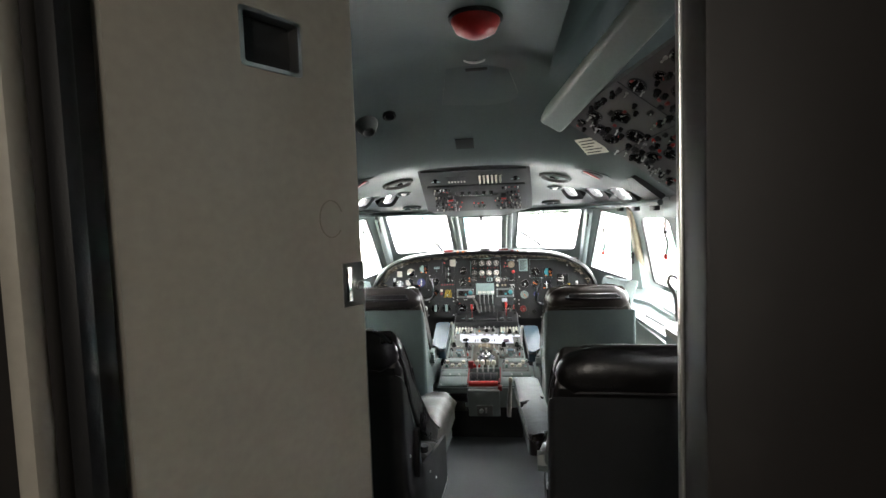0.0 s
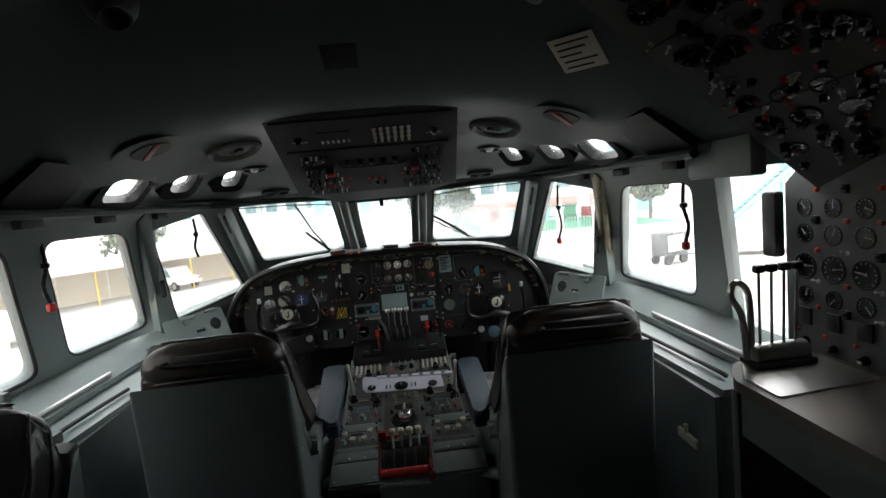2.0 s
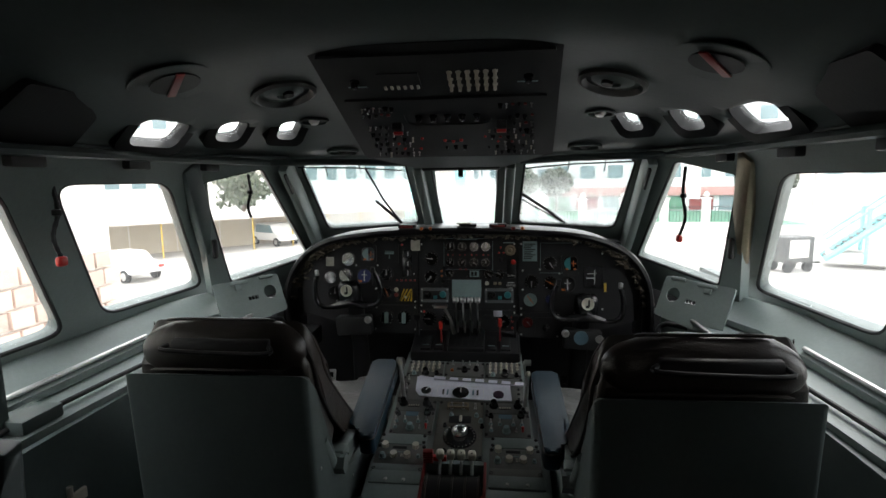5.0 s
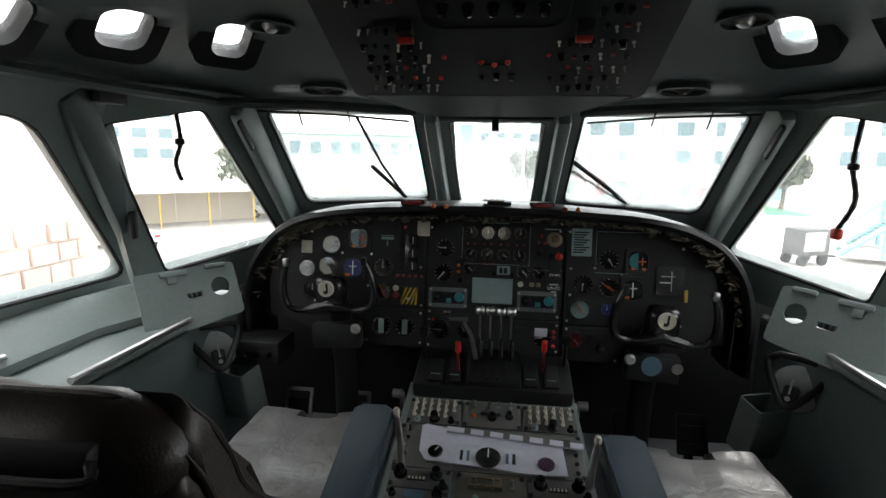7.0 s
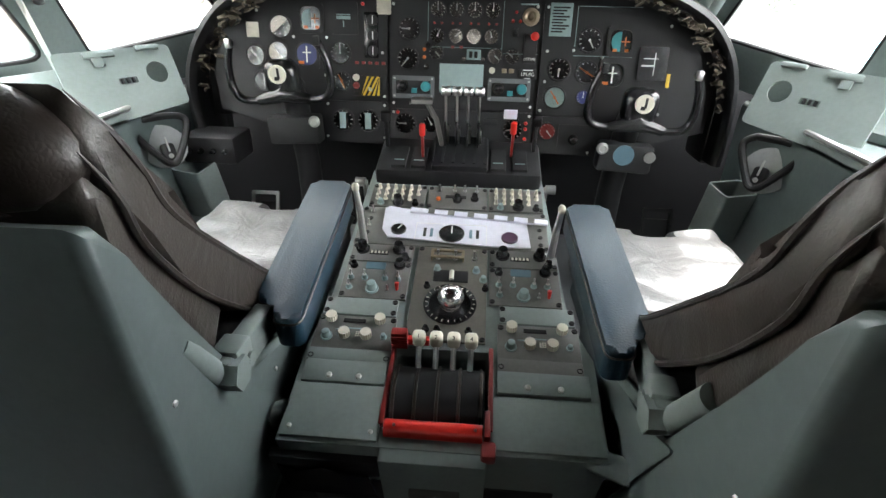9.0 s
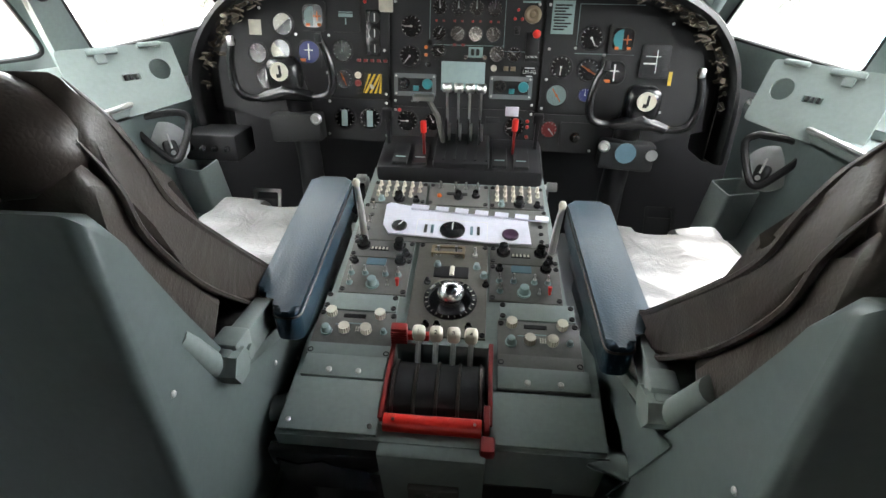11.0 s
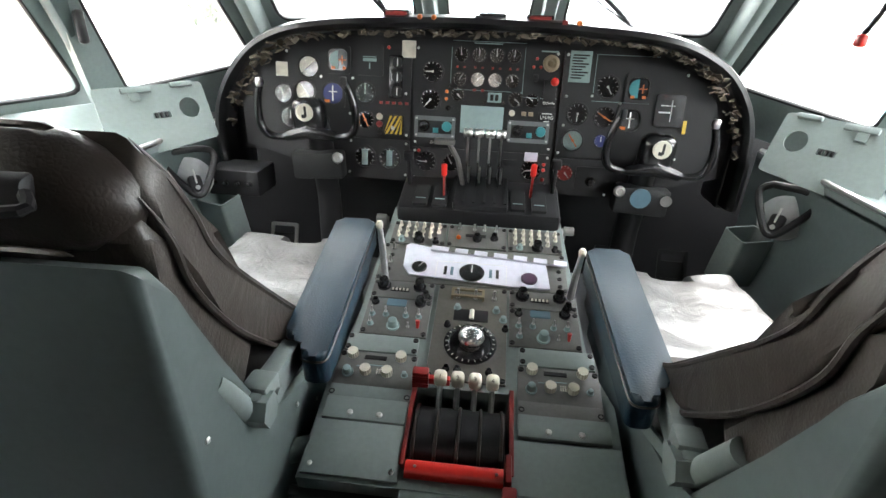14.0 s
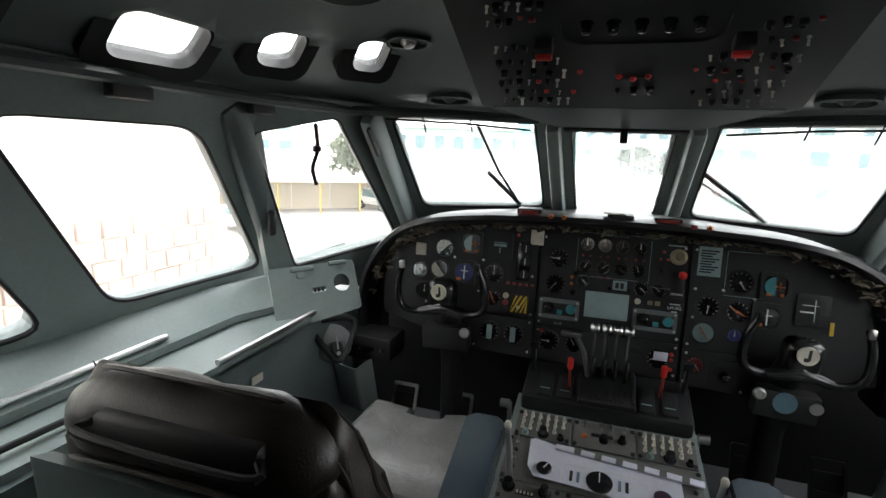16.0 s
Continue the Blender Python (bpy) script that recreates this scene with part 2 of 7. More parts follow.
def rounded(poly, r, n=4):
    """A polygon (2D) with its corners rounded."""
    out, m = [], len(poly)
    for i in range(m):
        a, b, c = Vector(poly[i - 1]), Vector(poly[i]), Vector(poly[(i + 1) % m])
        q = min(r, (a - b).length * 0.45, (c - b).length * 0.45)
        s, e = b + (a - b).normalized() * q, b + (c - b).normalized() * q
        for k in range(n + 1):
            t = k / n
            out.append(tuple((1 - t) ** 2 * s + 2 * t * (1 - t) * b + t * t * e))
    return out


def plate(bm, outer, holes, m, depth, bev=0.0):
    """A flat plate in the xy plane of m with holes through it, going depth down z."""
    es = []
    for loop in (outer, *holes):
        vs = [bm.verts.new(m @ Vector((q[0], q[1], 0))) for q in loop]
        es += [bm.edges.new((vs[i], vs[(i + 1) % len(vs)])) for i in range(len(vs))]
    fs = [f for f in bmesh.ops.triangle_fill(bm, use_beauty=True, use_dissolve=False, edges=es)["geom"] if isinstance(f, bmesh.types.BMFace)]
    r = bmesh.ops.extrude_face_region(bm, geom=fs)
    bmesh.ops.translate(bm, verts=[v for v in r["geom"] if isinstance(v, bmesh.types.BMVert)], vec=(m.to_3x3() @ Vector((0, 0, -depth))))


def frame_of(o, u, v):
    """A pose whose x runs along u, y close to v, at o."""
    u = Vector(u).normalized()
    w = u.cross(Vector(v)).normalized()
    return Matrix.Translation(o) @ Matrix((u, w.cross(u), w)).transposed().to_4x4()


def flat_in(m, pts):
    q = m.inverted()
    return [tuple((q @ Vector(p)).xy) for p in pts]


def grid(bm, f, us, vs):
    """A sheet from f(u, v)."""
    g = [[bm.verts.new(f(u, v)) for v in vs] for u in us]
    for i in range(len(us) - 1):
        for j in range(len(vs) - 1):
            bm.faces.new((g[i][j], g[i + 1][j], g[i + 1][j + 1], g[i][j + 1]))


def thick(ob, d, offset=1.0):
    s = ob.modifiers.new("thickness", "SOLIDIFY")
    s.thickness, s.offset = d, offset
    return ob


def mirror_x(pts):
    return [(-p[0], *p[1:]) for p in pts]


X4 = Matrix.Identity(4)

# ---- cockpit shell ----
def side_x(z):
    return 1.08 + 0.5 * (1.38 - z)


def crown(y):
    return float(np.interp(-y, (-0.75, -0.3, 0.1, 0.4, 0.85, 1.1, 1.35, 1.6, 3.4), (1.47, 1.53, 1.68, 1.73, 1.74, 1.85, 2.03, 2.12, 2.15)))


def ceil_z(x, y):
    c = sum(crown(y + d) for d in (-0.09, -0.045, 0, 0.045, 0.09)) / 5
    e = min(1.495, c)
    k = float(np.interp(y, (-0.75, -0.4), (2.8, 1.9)))
    z = e + (c - e) * max(0.0, 1 - (abs(x) / 1.03) ** k)
    over = min(1.0, max(0.0, (x - 0.40) / 0.25)) * min(1.0, max(0.0, (-1.34 - y) / 0.25))
    return z + 0.62 * over * max(0.0, min(1.0, (x + 0.2) / 1.2))


def shell():
    floor = solid("floor", B((box, (0, -2.2, -0.03), (2.9, 6.6, 0.06))), FLOOR, "worn grey ribbed cockpit floor", "floor", "structure")
    # centre windscreen and flank panes, each in its own leaning plane
    bars = []
    frames = (
        ("windscreen_frame_centre", [(-0.30, 0.47, 1.49), (0.30, 0.47, 1.49), (0.27, 0.94, 1.02), (-0.27, 0.94, 1.02)],
         [(-0.177, 0.51, 1.43), (0.177, 0.51, 1.43), (0.155, 0.865, 1.095), (-0.155, 0.865, 1.095)], 0.02, PANE, 0),
        ("windscreen_frame", [(0.16, 0.50, 1.52), (0.92, 0.31, 1.52), (0.93, 0.74, 1.03), (0.16, 0.93, 1.03)],
         [(0.300, 0.475, 1.465), (0.812, 0.352, 1.440), (0.79, 0.69, 1.09), (0.275, 0.80, 1.11)], 0.05, PANE, 1),
        ("quarter_window_frame", [(0.84, 0.30, 1.50), (1.06, -0.16, 1.50), (1.30, 0.30, 0.74), (0.87, 1.02, 0.80)],
         [(0.915, 0.185, 1.445), (1.088, -0.06, 1.39), (1.207, 0.31, 0.893), (0.93, 0.75, 0.95)], 0.03, SIDEPANE, 1),
        ("side_window_frame", [(1.02, -0.12, 1.50), (1.02, -3.1, 1.50), (1.37, -3.1, 0.80), (1.37, 0.50, 0.80)],
         [(1.075, -0.36, 1.39), (1.075, -0.93, 1.39), (1.328, -0.50, 0.885), (1.340, 0.31, 0.86)], 0.09, SIDEPANE, 1),
    )
    for name, outer, hole, r, mat, two in frames:
        for s in ((1, -1) if two else (1,)):
            o = [Vector((s * p[0], (-1.12 if p[2] > 1 else -0.68) if s > 0 and p[1] < -3 else p[1], p[2])) for p in outer]
            h = [Vector((s * p[0], p[1] + ((0.13 if p[1] < -0.4 else 0.08) if s < 0 and name[0] == 's' and p[1] < 0 else 0.0), p[2])) for p in hole]
            m = frame_of(o[0], o[1] - o[0], o[3] - o[0])
            inward = (m.inverted() @ Vector((0, -1.2, 1.2))).z
            holes = [rounded(flat_in(m, h), r)]
            if name == "side_window_frame":
                back = [Vector((s * side_x(z), y, z)) for y, z in ((-1.05 if s > 0 else -0.96, 1.39), (-1.13 if s > 0 else -1.6, 1.39), (-1.13 if s > 0 else -1.25, 0.87), (-0.72 if s > 0 else -0.54, 0.87))]
                holes.append(rounded(flat_in(m, back), 0.08 if s < 0 else 0.02))
            bm = bmesh.new()
            plate(bm, flat_in(m, o), holes[:1] if s > 0 else holes, m, 0.055 if inward > 0 else -0.055)
            side = "right" if s > 0 else "left"
            solid("wall_" + name if not two else "wall_%s_%s" % (name, side), bm, TEAL, "teal-grey painted metal window framing", "wall", "structure")
            for k, hl in enumerate(holes):
                win = thing("window_%d" % (len(bars) + 1), None, "cockpit window with black seal and dusty glass", "window", "", "structure")
                bars.append(win)
                d = 0.028 * (1 if inward > 0 else -1)
                bm = bmesh.new()
                plate(bm, hl, [], m @ Matrix.Translation((0, 0, -d)), 0.006)
                g = part("pane", bm, mat, win)
                g.visible_shadow = False
                if s > 0 and k == 1:
                    continue
                bm = bmesh.new()
                tube(bm, [m @ Vector((q[0], q[1], -d * 0.25)) for q in hl], 0.008, 6, True)
                part("seal", bm, BLACK, win, "black rubber seal")
    # posts over the joints of the framing
    posts = (("centre_post", [(0.235, 0.475, 1.47), (0.215, 0.89, 1.05)], 0.062, TEAL), ("corner_post", [(0.85, 0.27, 1.47), (0.865, 0.83, 0.93)], 0.055, TEAL),
             ("slide_rail_post", [(1.055, -0.19, 1.46), (1.275, 0.36, 0.82)], 0.05, BROWNMETAL))
    for name, pts, w, mat in posts:
        for s in (1, -1):
            a, b = (Vector((s * p[0], p[1], p[2])) for p in pts)
            m = frame_of((a + b) / 2, b - a, (0, 1, 0))
            bm = B((box, (0, 0, 0), ((b - a).length, w * 1.9, 0.05), 0.018, m))
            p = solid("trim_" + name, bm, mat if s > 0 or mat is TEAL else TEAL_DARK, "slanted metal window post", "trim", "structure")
            if name == "corner_post":
                t = a.lerp(b, 0.14)
                part("black_pad", B((box, (0, 0, 0), (0.13, w * 1.6, 0.012), 0.005, frame_of(t + Vector((-s * 0.012, -0.035, 0.0)), b - a, (0, 1, 0)))), BLACK, p)
                n = Vector((-s * 0.45, -0.8, 0.35)).normalized()
                for k in (0.3, 0.72):
                    q = a.lerp(b, k) + n * 0.024
                    part("screw", B((cyl, frame_of(q, (1, 0, 0), n.cross(Vector((1, 0, 0)))), 0.006, 0.008, 8)), STEEL, p)
    # ceiling skin with three small brow windows on each side
    bm = bmesh.new()
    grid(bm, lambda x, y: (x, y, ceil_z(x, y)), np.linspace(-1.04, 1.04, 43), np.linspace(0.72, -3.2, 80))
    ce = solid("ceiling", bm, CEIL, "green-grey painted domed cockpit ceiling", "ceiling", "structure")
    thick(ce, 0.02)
    for s in (1, -1):
        for k, (cx, cy, w, l, a) in enumerate(BROWS):
            z = ceil_z(cx, cy)
            ca, sa = math.cos(radians(a)), math.sin(radians(a))
            m = frame_of((s * cx, cy, z), (-s * sa, ca, 0), (s * ca, sa, -0.95))
            cut = new("cut", mesh_of("cut", B((plate, rr(l, w, min(w, l) * 0.3), [], m @ Matrix.Translation((0, 0, 0.15)), 0.3)), CEIL))
            mod = ce.modifiers.new("opening", "BOOLEAN")
            mod.object, mod.operation, mod.solver = cut, "DIFFERENCE", "EXACT"
            CUTS.append(cut)
            win = thing("window_%d" % (len(bars) + 1), None, "small rounded brow window in the cockpit ceiling", "window", "", "structure")
            bars.append(win)
            up = 1 if (m.to_3x3() @ Vector((0, 0, 1))).z > 0 else -1
            bm = bmesh.new()
            plate(bm, rr(l + 0.065, w + 0.06, min(w, l) * 0.36), [rr(l - 0.012, w - 0.012, min(w, l) * 0.28)], m @ Matrix.Translation((0, 0, -0.008 * up)), -0.045 * up)
            part("window_frame", bm, BLACK, win)
            bm = bmesh.new()
            plate(bm, rr(l, w, min(w, l) * 0.28), [], m @ Matrix.Translation((0, 0, 0.022 * up)), 0.004)
            g = part("pane", bm, SIDEPANE, win)
            g.visible_shadow = False


BROWS = [(0.915, -0.545, 0.13, 0.21, 8), (0.80, -0.305, 0.12, 0.12, 24), (0.662, -0.105, 0.12, 0.10, 38)]
CUTS = []
shell()
bpy.context.view_layer.update()
_dg = bpy.context.evaluated_depsgraph_get()
_ce = bpy.data.objects["ceiling"]
_me = bpy.data.meshes.new_from_object(_ce.evaluated_get(_dg))
_ce.modifiers.clear()
_ce.data = _me
for c in CUTS:
    bpy.data.objects.remove(c)


def lower_walls():
    for s in (1, -1):
        side = "right" if s > 0 else "left"
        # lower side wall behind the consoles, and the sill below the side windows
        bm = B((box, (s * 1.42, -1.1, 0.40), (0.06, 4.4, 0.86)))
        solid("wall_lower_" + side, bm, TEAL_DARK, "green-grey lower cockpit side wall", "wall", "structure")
        bm = bmesh.new()
        prof = [(1.375, 0.835), (1.345, 0.842), (1.27, 0.79), (1.22, 0.76), (1.22, 0.735), (1.40, 0.735), (1.40, 0.835)]
        ys = (-3.0, -1.0, 0.0, 0.34)
        rings = [[bm.verts.new((s * (x - (0.0 if y < 0.2 else 0.12)), y, z)) for x, z in prof] for y in ys]
        for a, b in zip(rings, rings[1:]):
            for k in range(len(prof)):
                bm.faces.new((a[k], a[(k + 1) % len(prof)], b[(k + 1) % len(prof)], b[k]))
        bm.faces.new(rings[0])
        bm.faces.new(rings[-1][::-1])
        sill = solid("trim_window_sill_" + side, bm, TEAL, "teal-grey sill below the side windows", "trim", "structure")
        bm = bmesh.new()
        tube(bm, [(s * 1.235, y, 0.78) for y in (-1.05, -0.5, -0.28)], 0.009, 8)
        part("rail", bm, STEEL, sill, "bright metal rail")
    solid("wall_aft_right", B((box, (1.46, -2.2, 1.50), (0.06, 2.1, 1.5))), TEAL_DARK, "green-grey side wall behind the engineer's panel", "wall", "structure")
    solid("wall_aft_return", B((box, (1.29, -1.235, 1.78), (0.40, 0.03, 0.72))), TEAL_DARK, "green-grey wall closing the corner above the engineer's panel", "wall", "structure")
    solid("trim_window_header_right", B((box, (1.055, -1.13, 1.455), (0.05, 0.30, 0.12), 0.01)), TEAL, "teal-grey header over the aft side window", "trim", "structure")
    # nose wall under the windscreen and the firewall
    solid("wall_nose", B((box, (0, 1.0, 0.37), (2.9, 0.06, 0.80)), (box, (0, 1.0, 0.9), (1.80, 0.05, 0.28))), BLACK, "dark nose wall ahead of the instrument panel", "wall", "structure")
    solid("wall_nose_shelf", B((box, (0, 0.80, 1.03), (1.62, 0.36, 0.03))), BLACK, "black shelf ahead of the glareshield", "wall", "structure")
    # bulkhead with the doorway, passage behind it
    m = frame_of((0, -3.15, 0), (1, 0, 0), (0, 0, 1))
    out = [(-1.5, -0.02), (1.5, -0.02), (1.5, 2.3), (-1.5, 2.3)]
    bm = bmesh.new()
    plate(bm, out, [[(-0.47, 0.0), (0.52, 0.0), (0.52, 2.02), (-0.47, 2.02)]], m, 0.06)
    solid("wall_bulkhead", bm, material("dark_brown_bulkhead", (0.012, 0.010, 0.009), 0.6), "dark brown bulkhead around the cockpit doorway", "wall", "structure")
    solid("wall_passage_left", B((box, (-0.75, -4.6, 1.0), (0.06, 2.9, 2.3))), DOOR, "beige passage wall behind the cockpit", "wall", "structure")
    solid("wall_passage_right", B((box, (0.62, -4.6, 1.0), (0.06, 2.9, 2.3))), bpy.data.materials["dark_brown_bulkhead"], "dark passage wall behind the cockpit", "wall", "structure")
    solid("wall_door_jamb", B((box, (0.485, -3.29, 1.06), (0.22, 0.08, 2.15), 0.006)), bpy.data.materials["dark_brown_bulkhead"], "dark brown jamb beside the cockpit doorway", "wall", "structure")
    solid("wall_passage_end", B((box, (0, -5.6, 1.0), (2.9, 0.06, 2.3))), DOOR, "beige end wall of the passage", "wall", "structure")
    solid("ceiling_passage", B((box, (0, -4.4, 2.17), (2.9, 2.5, 0.06))), DOOR, "pale passage ceiling", "ceiling", "structure")
    # door frame strips at the hinge side
    d = thing("trim_door_frame", None, "dark and beige strips of the doorway frame", "trim", "", "structure")
    part("black_strip", B((box, (-0.455, -3.19, 1.0), (0.035, 0.035, 2.0), 0.01)), BLACK, d)
    part("beige_strip", B((box, (-0.495, -3.235, 1.0), (0.035, 0.04, 2.0), 0.01)), DOOR, d)
    part("beige_strip", B((box, (-0.55, -3.28, 1.0), (0.03, 0.04, 2.0), 0.01)), DOOR, d)
    part("edge_strip", B((box, (0.3735, -3.262, 1.0), (0.006, 0.012, 2.0), 0.002)), STEEL, d, "worn metal edging")


lower_walls()


def cockpit_door():
    h, f = Vector((-0.435, -3.125, 0)), Vector((-0.172, -2.66, 0))
    w = (f - h).length
    m = frame_of(h + Vector((0, 0, 0.02)), f - h, (0, 0, 1))
    door = thing("door_1", m, "beige laminate cockpit door standing open with a metal latch", "door", "", "structure")
    # local: x along the door, y up, z towards the passage side
    lx, ly = w - 0.03, 1.268
    holes = [[(lx - 0.028, ly - 0.045), (lx + 0.03, ly - 0.045), (lx + 0.03, ly + 0.045), (lx - 0.028, ly + 0.045)]]
    bm = bmesh.new()
    plate(bm, [(0, 0), (w, 0), (w, ly - 0.046), (lx - 0.03, ly - 0.046), (lx - 0.03, ly + 0.046), (w, ly + 0.046), (w, 2.0), (0, 2.0)],
          [rr(0.13, 0.10, 0.006, 3, 0.31, 1.785)], X4 @ Matrix.Translation((0, 0, 0.0)), 0.035)
    part("leaf", bm, DOOR, door)
    la = part("latch_plate", B((plate, [(lx - 0.034, ly - 0.052), (w + 0.003, ly - 0.052), (w + 0.003, ly + 0.052), (lx - 0.034, ly + 0.052)],
              [[(lx - 0.024, ly - 0.04), (lx - 0.004, ly - 0.04), (lx - 0.004, ly + 0.04), (lx - 0.024, ly + 0.04)]], Matrix.Translation((0, 0, 0.003)), 0.004)), STEEL, door, "bright metal latch plate")
    part("latch_recess", B((box, (lx - 0.012, ly, -0.02), (0.03, 0.088, 0.004))), BLACK, door)
    part("latch_knob", B((cyl, Matrix.Translation((lx + 0.012, ly - 0.004, 0.002)), 0.012, 0.012, 16, None, 0.003)), CHROME, door)
    fr = part("slot_frame", B((plate, rr(0.145, 0.115, 0.008, 3, 0.31, 1.785), [rr(0.128, 0.098, 0.006, 3, 0.31, 1.785)], Matrix.Translation((0, 0, 0.003)), 0.03)), STEEL, door, "metal frame of the viewing slot")
    part("slot_back", B((box, (0.31, 1.785, -0.03), (0.14, 0.11, 0.004))), PANEL, door)
    bm = bmesh.new()
    tube(bm, [(0.445 + 0.034 * math.cos(a), 1.425 + 0.042 * math.sin(a), 0.001) for a in np.linspace(0.4, 5.6, 30)], 0.0016, 6)
    part("ring_mark", bm, material("beige_scuff", (0.24, 0.21, 0.17), 0.5), door, "faint round scuff mark")
    part("edge_strip", B((box, (w + 0.002, ly / 2, -0.0175), (0.004, ly, 0.037))), STEEL, door)


cockpit_door()


# ---- shared small pieces (one mesh each, reused) ----
def unit(name, mat, *adds):
    return mesh_of(name, B(*adds), mat)


def ticks(bm, r0, r1, n, w, a0=-140, a1=140):
    for k in range(n):
        a = radians(a0 + (a1 - a0) * k / (n - 1))
        m = Matrix.Rotation(-a, 4, "Z")
        box(bm, (0, (r0 + r1) / 2, 0.042), (w, r1 - r0, 0.004), 0, m)


BEZEL = unit("gauge", BLACK, (lathe, X4, [(1.0, 0), (1.0, 0.10), (0.93, 0.14), (0.86, 0.12), (0.84, 0.03)], 28))
DIALS = {k: unit("dial", m, (cyl, Matrix.Translation((0, 0, 0.02)), 0.86, 0.012, 24)) for k, m in
         (("k", GLOSSBLACK), ("b", BLUE), ("r", DARKRED), ("t", GREYCARD), ("p", PANEL), ("w", CREAM))}
MARKS = unit("tick_marks", WHITE, (ticks, 0.68, 0.82, 11, 0.035))
NEEDLE = unit("needle", WHITE, (box, (0, 0.28, 0.055), (0.07, 0.72, 0.012)), (cyl, Matrix.Translation((0, 0, 0.035)), 0.10, 0.03, 10))
NEEDLE_O = unit("needle", ORANGE, (box, (0, 0.0, 0.055), (0.09, 1.35, 0.012)), (cyl, Matrix.Translation((0, 0, 0.035)), 0.12, 0.03, 10))
HALF = unit("half_disc", CREAM, (plate, [(0, 0)] + [(0.82 * math.cos(radians(a)), 0.82 * math.sin(radians(a))) for a in range(70, 251, 15)], [], Matrix.Translation((0, 0, 0.05)), 0.012))
LENS = unit("glass", DIALGLASS, (cyl, Matrix.Translation((0, 0, 0.075)), 0.85, 0.008, 20))
TOGGLE = unit("toggle_switch", STEEL, (cyl, X4, 0.0055, 0.004, 8), (cyl, Matrix.Translation((0, 0, 0.003)) @ pose(0, 0, 0, -18), 0.0022, 0.017, 8, 0.0032))
TOGGLE_W = unit("toggle_switch", CREAM, (cyl, X4, 0.006, 0.004, 8), (cyl, Matrix.Translation((0, 0, 0.003)) @ pose(0, 0, 0, -18), 0.003, 0.018, 8, 0.0045))
KNOB = unit("knob", GLOSSBLACK, (cyl, X4, 0.011, 0.004, 14), (cyl, Matrix.Translation((0, 0, 0.004)), 0.0085, 0.014, 14, 0.0075, 0.0015))
KNOB_G = unit("knob", GREYCARD, (cyl, X4, 0.013, 0.004, 14), (cyl, Matrix.Translation((0, 0, 0.004)), 0.010, 0.015, 14, 0.0085, 0.0015))


def fluted(bm):
    pts = [((0.0125 if k % 2 else 0.0108) * math.cos(2 * math.pi * k / 28), (0.0125 if k % 2 else 0.0108) * math.sin(2 * math.pi * k / 28)) for k in range(28)]
    plate(bm, pts, [], Matrix.Translation((0, 0, 0.020)), 0.016)
    cyl(bm, X4, 0.006, 0.006, 10)


FLUTED = unit("fluted_knob", CREAM, (fluted,))
SCREW = unit("screw", STEEL, (lathe, X4, [(0.0052, 0), (0.0052, 0.0015), (0.0035, 0.003), (0.0, 0.0032)], 8))
FASTENER = unit("fastener", BLACK, (lathe, X4, [(0.0065, 0), (0.0065, 0.002), (0.005, 0.003), (0.004, 0.0018), (0, 0.0018)], 10))
LIGHT_R = unit("warning_light", RED, (lathe, X4, [(0.007, 0), (0.007, 0.004), (0.0045, 0.008), (0, 0.009)], 10))
LIGHT_O = unit("warning_light", ORANGE, (lathe, X4, [(0.007, 0), (0.007, 0.004), (0.0045, 0.008), (0, 0.009)], 10))
LIGHT_K = unit("indicator", DARKRED, (box, (0, 0, 0.004), (0.014, 0.011, 0.008), 0.001))
BUTTON = unit("button", CREAM, (cyl, X4, 0.0065, 0.003, 10), (cyl, Matrix.Translation((0, 0, 0.003)), 0.0045, 0.013, 10, 0.004, 0.001))
SLIDER = unit("switch_block", BLACK, (box, (0, 0, 0.006), (0.016, 0.022, 0.012), 0.002), (box, (0, 0.002, 0.013), (0.009, 0.008, 0.008), 0.001))


def at(parent, me, x, y, z=0.0, turn=0.0, s=1.0, tilt=0.0, label=""):
    """Sets a reused mesh on the face of a panel."""
    return part(me.name.split(".")[0], me, None, parent, label, Matrix.Translation((x, y, z)) @ pose(0, 0, 0, tilt, 0, turn) @ Matrix.Scale(s, 4))


def gauge(parent, x, y, r, kind="k", needle=0.0, extra=""):
    g = at(parent, BEZEL, x, y, 0.0, 0, r)
    part("dial", DIALS[kind], None, g)
    if kind in "kbr" and extra != "plain":
        part("tick_marks", MARKS, None, g)
    if extra == "half":
        part("half_disc", HALF, None, g, "", pose(0, 0, 0, 0, 0, needle))
    else:
        part("needle", NEEDLE_O if extra == "orange" else NEEDLE, None, g, "", pose(0, 0, 0, 0, 0, needle))
    if r > 0.027:
        part("glass", LENS, None, g)
    return g


def words(parent, text, x, y, z, size, mat, turn=0.0):
    cu = bpy.data.curves.new("lettering", "FONT")
    cu.body, cu.size, cu.align_x, cu.align_y, cu.extrude = text, size, "CENTER", "CENTER", 0.0004
    tmp = bpy.data.objects.new("lettering", cu)
    me = bpy.data.meshes.new_from_object(tmp)
    me.name = "lettering"
    bpy.data.objects.remove(tmp)
    me.materials.clear()
    me.materials.append(mat)
    return part("lettering", me, None, parent, "", Matrix.Translation((x, y, z)) @ pose(0, 0, 0, 0, 0, turn))


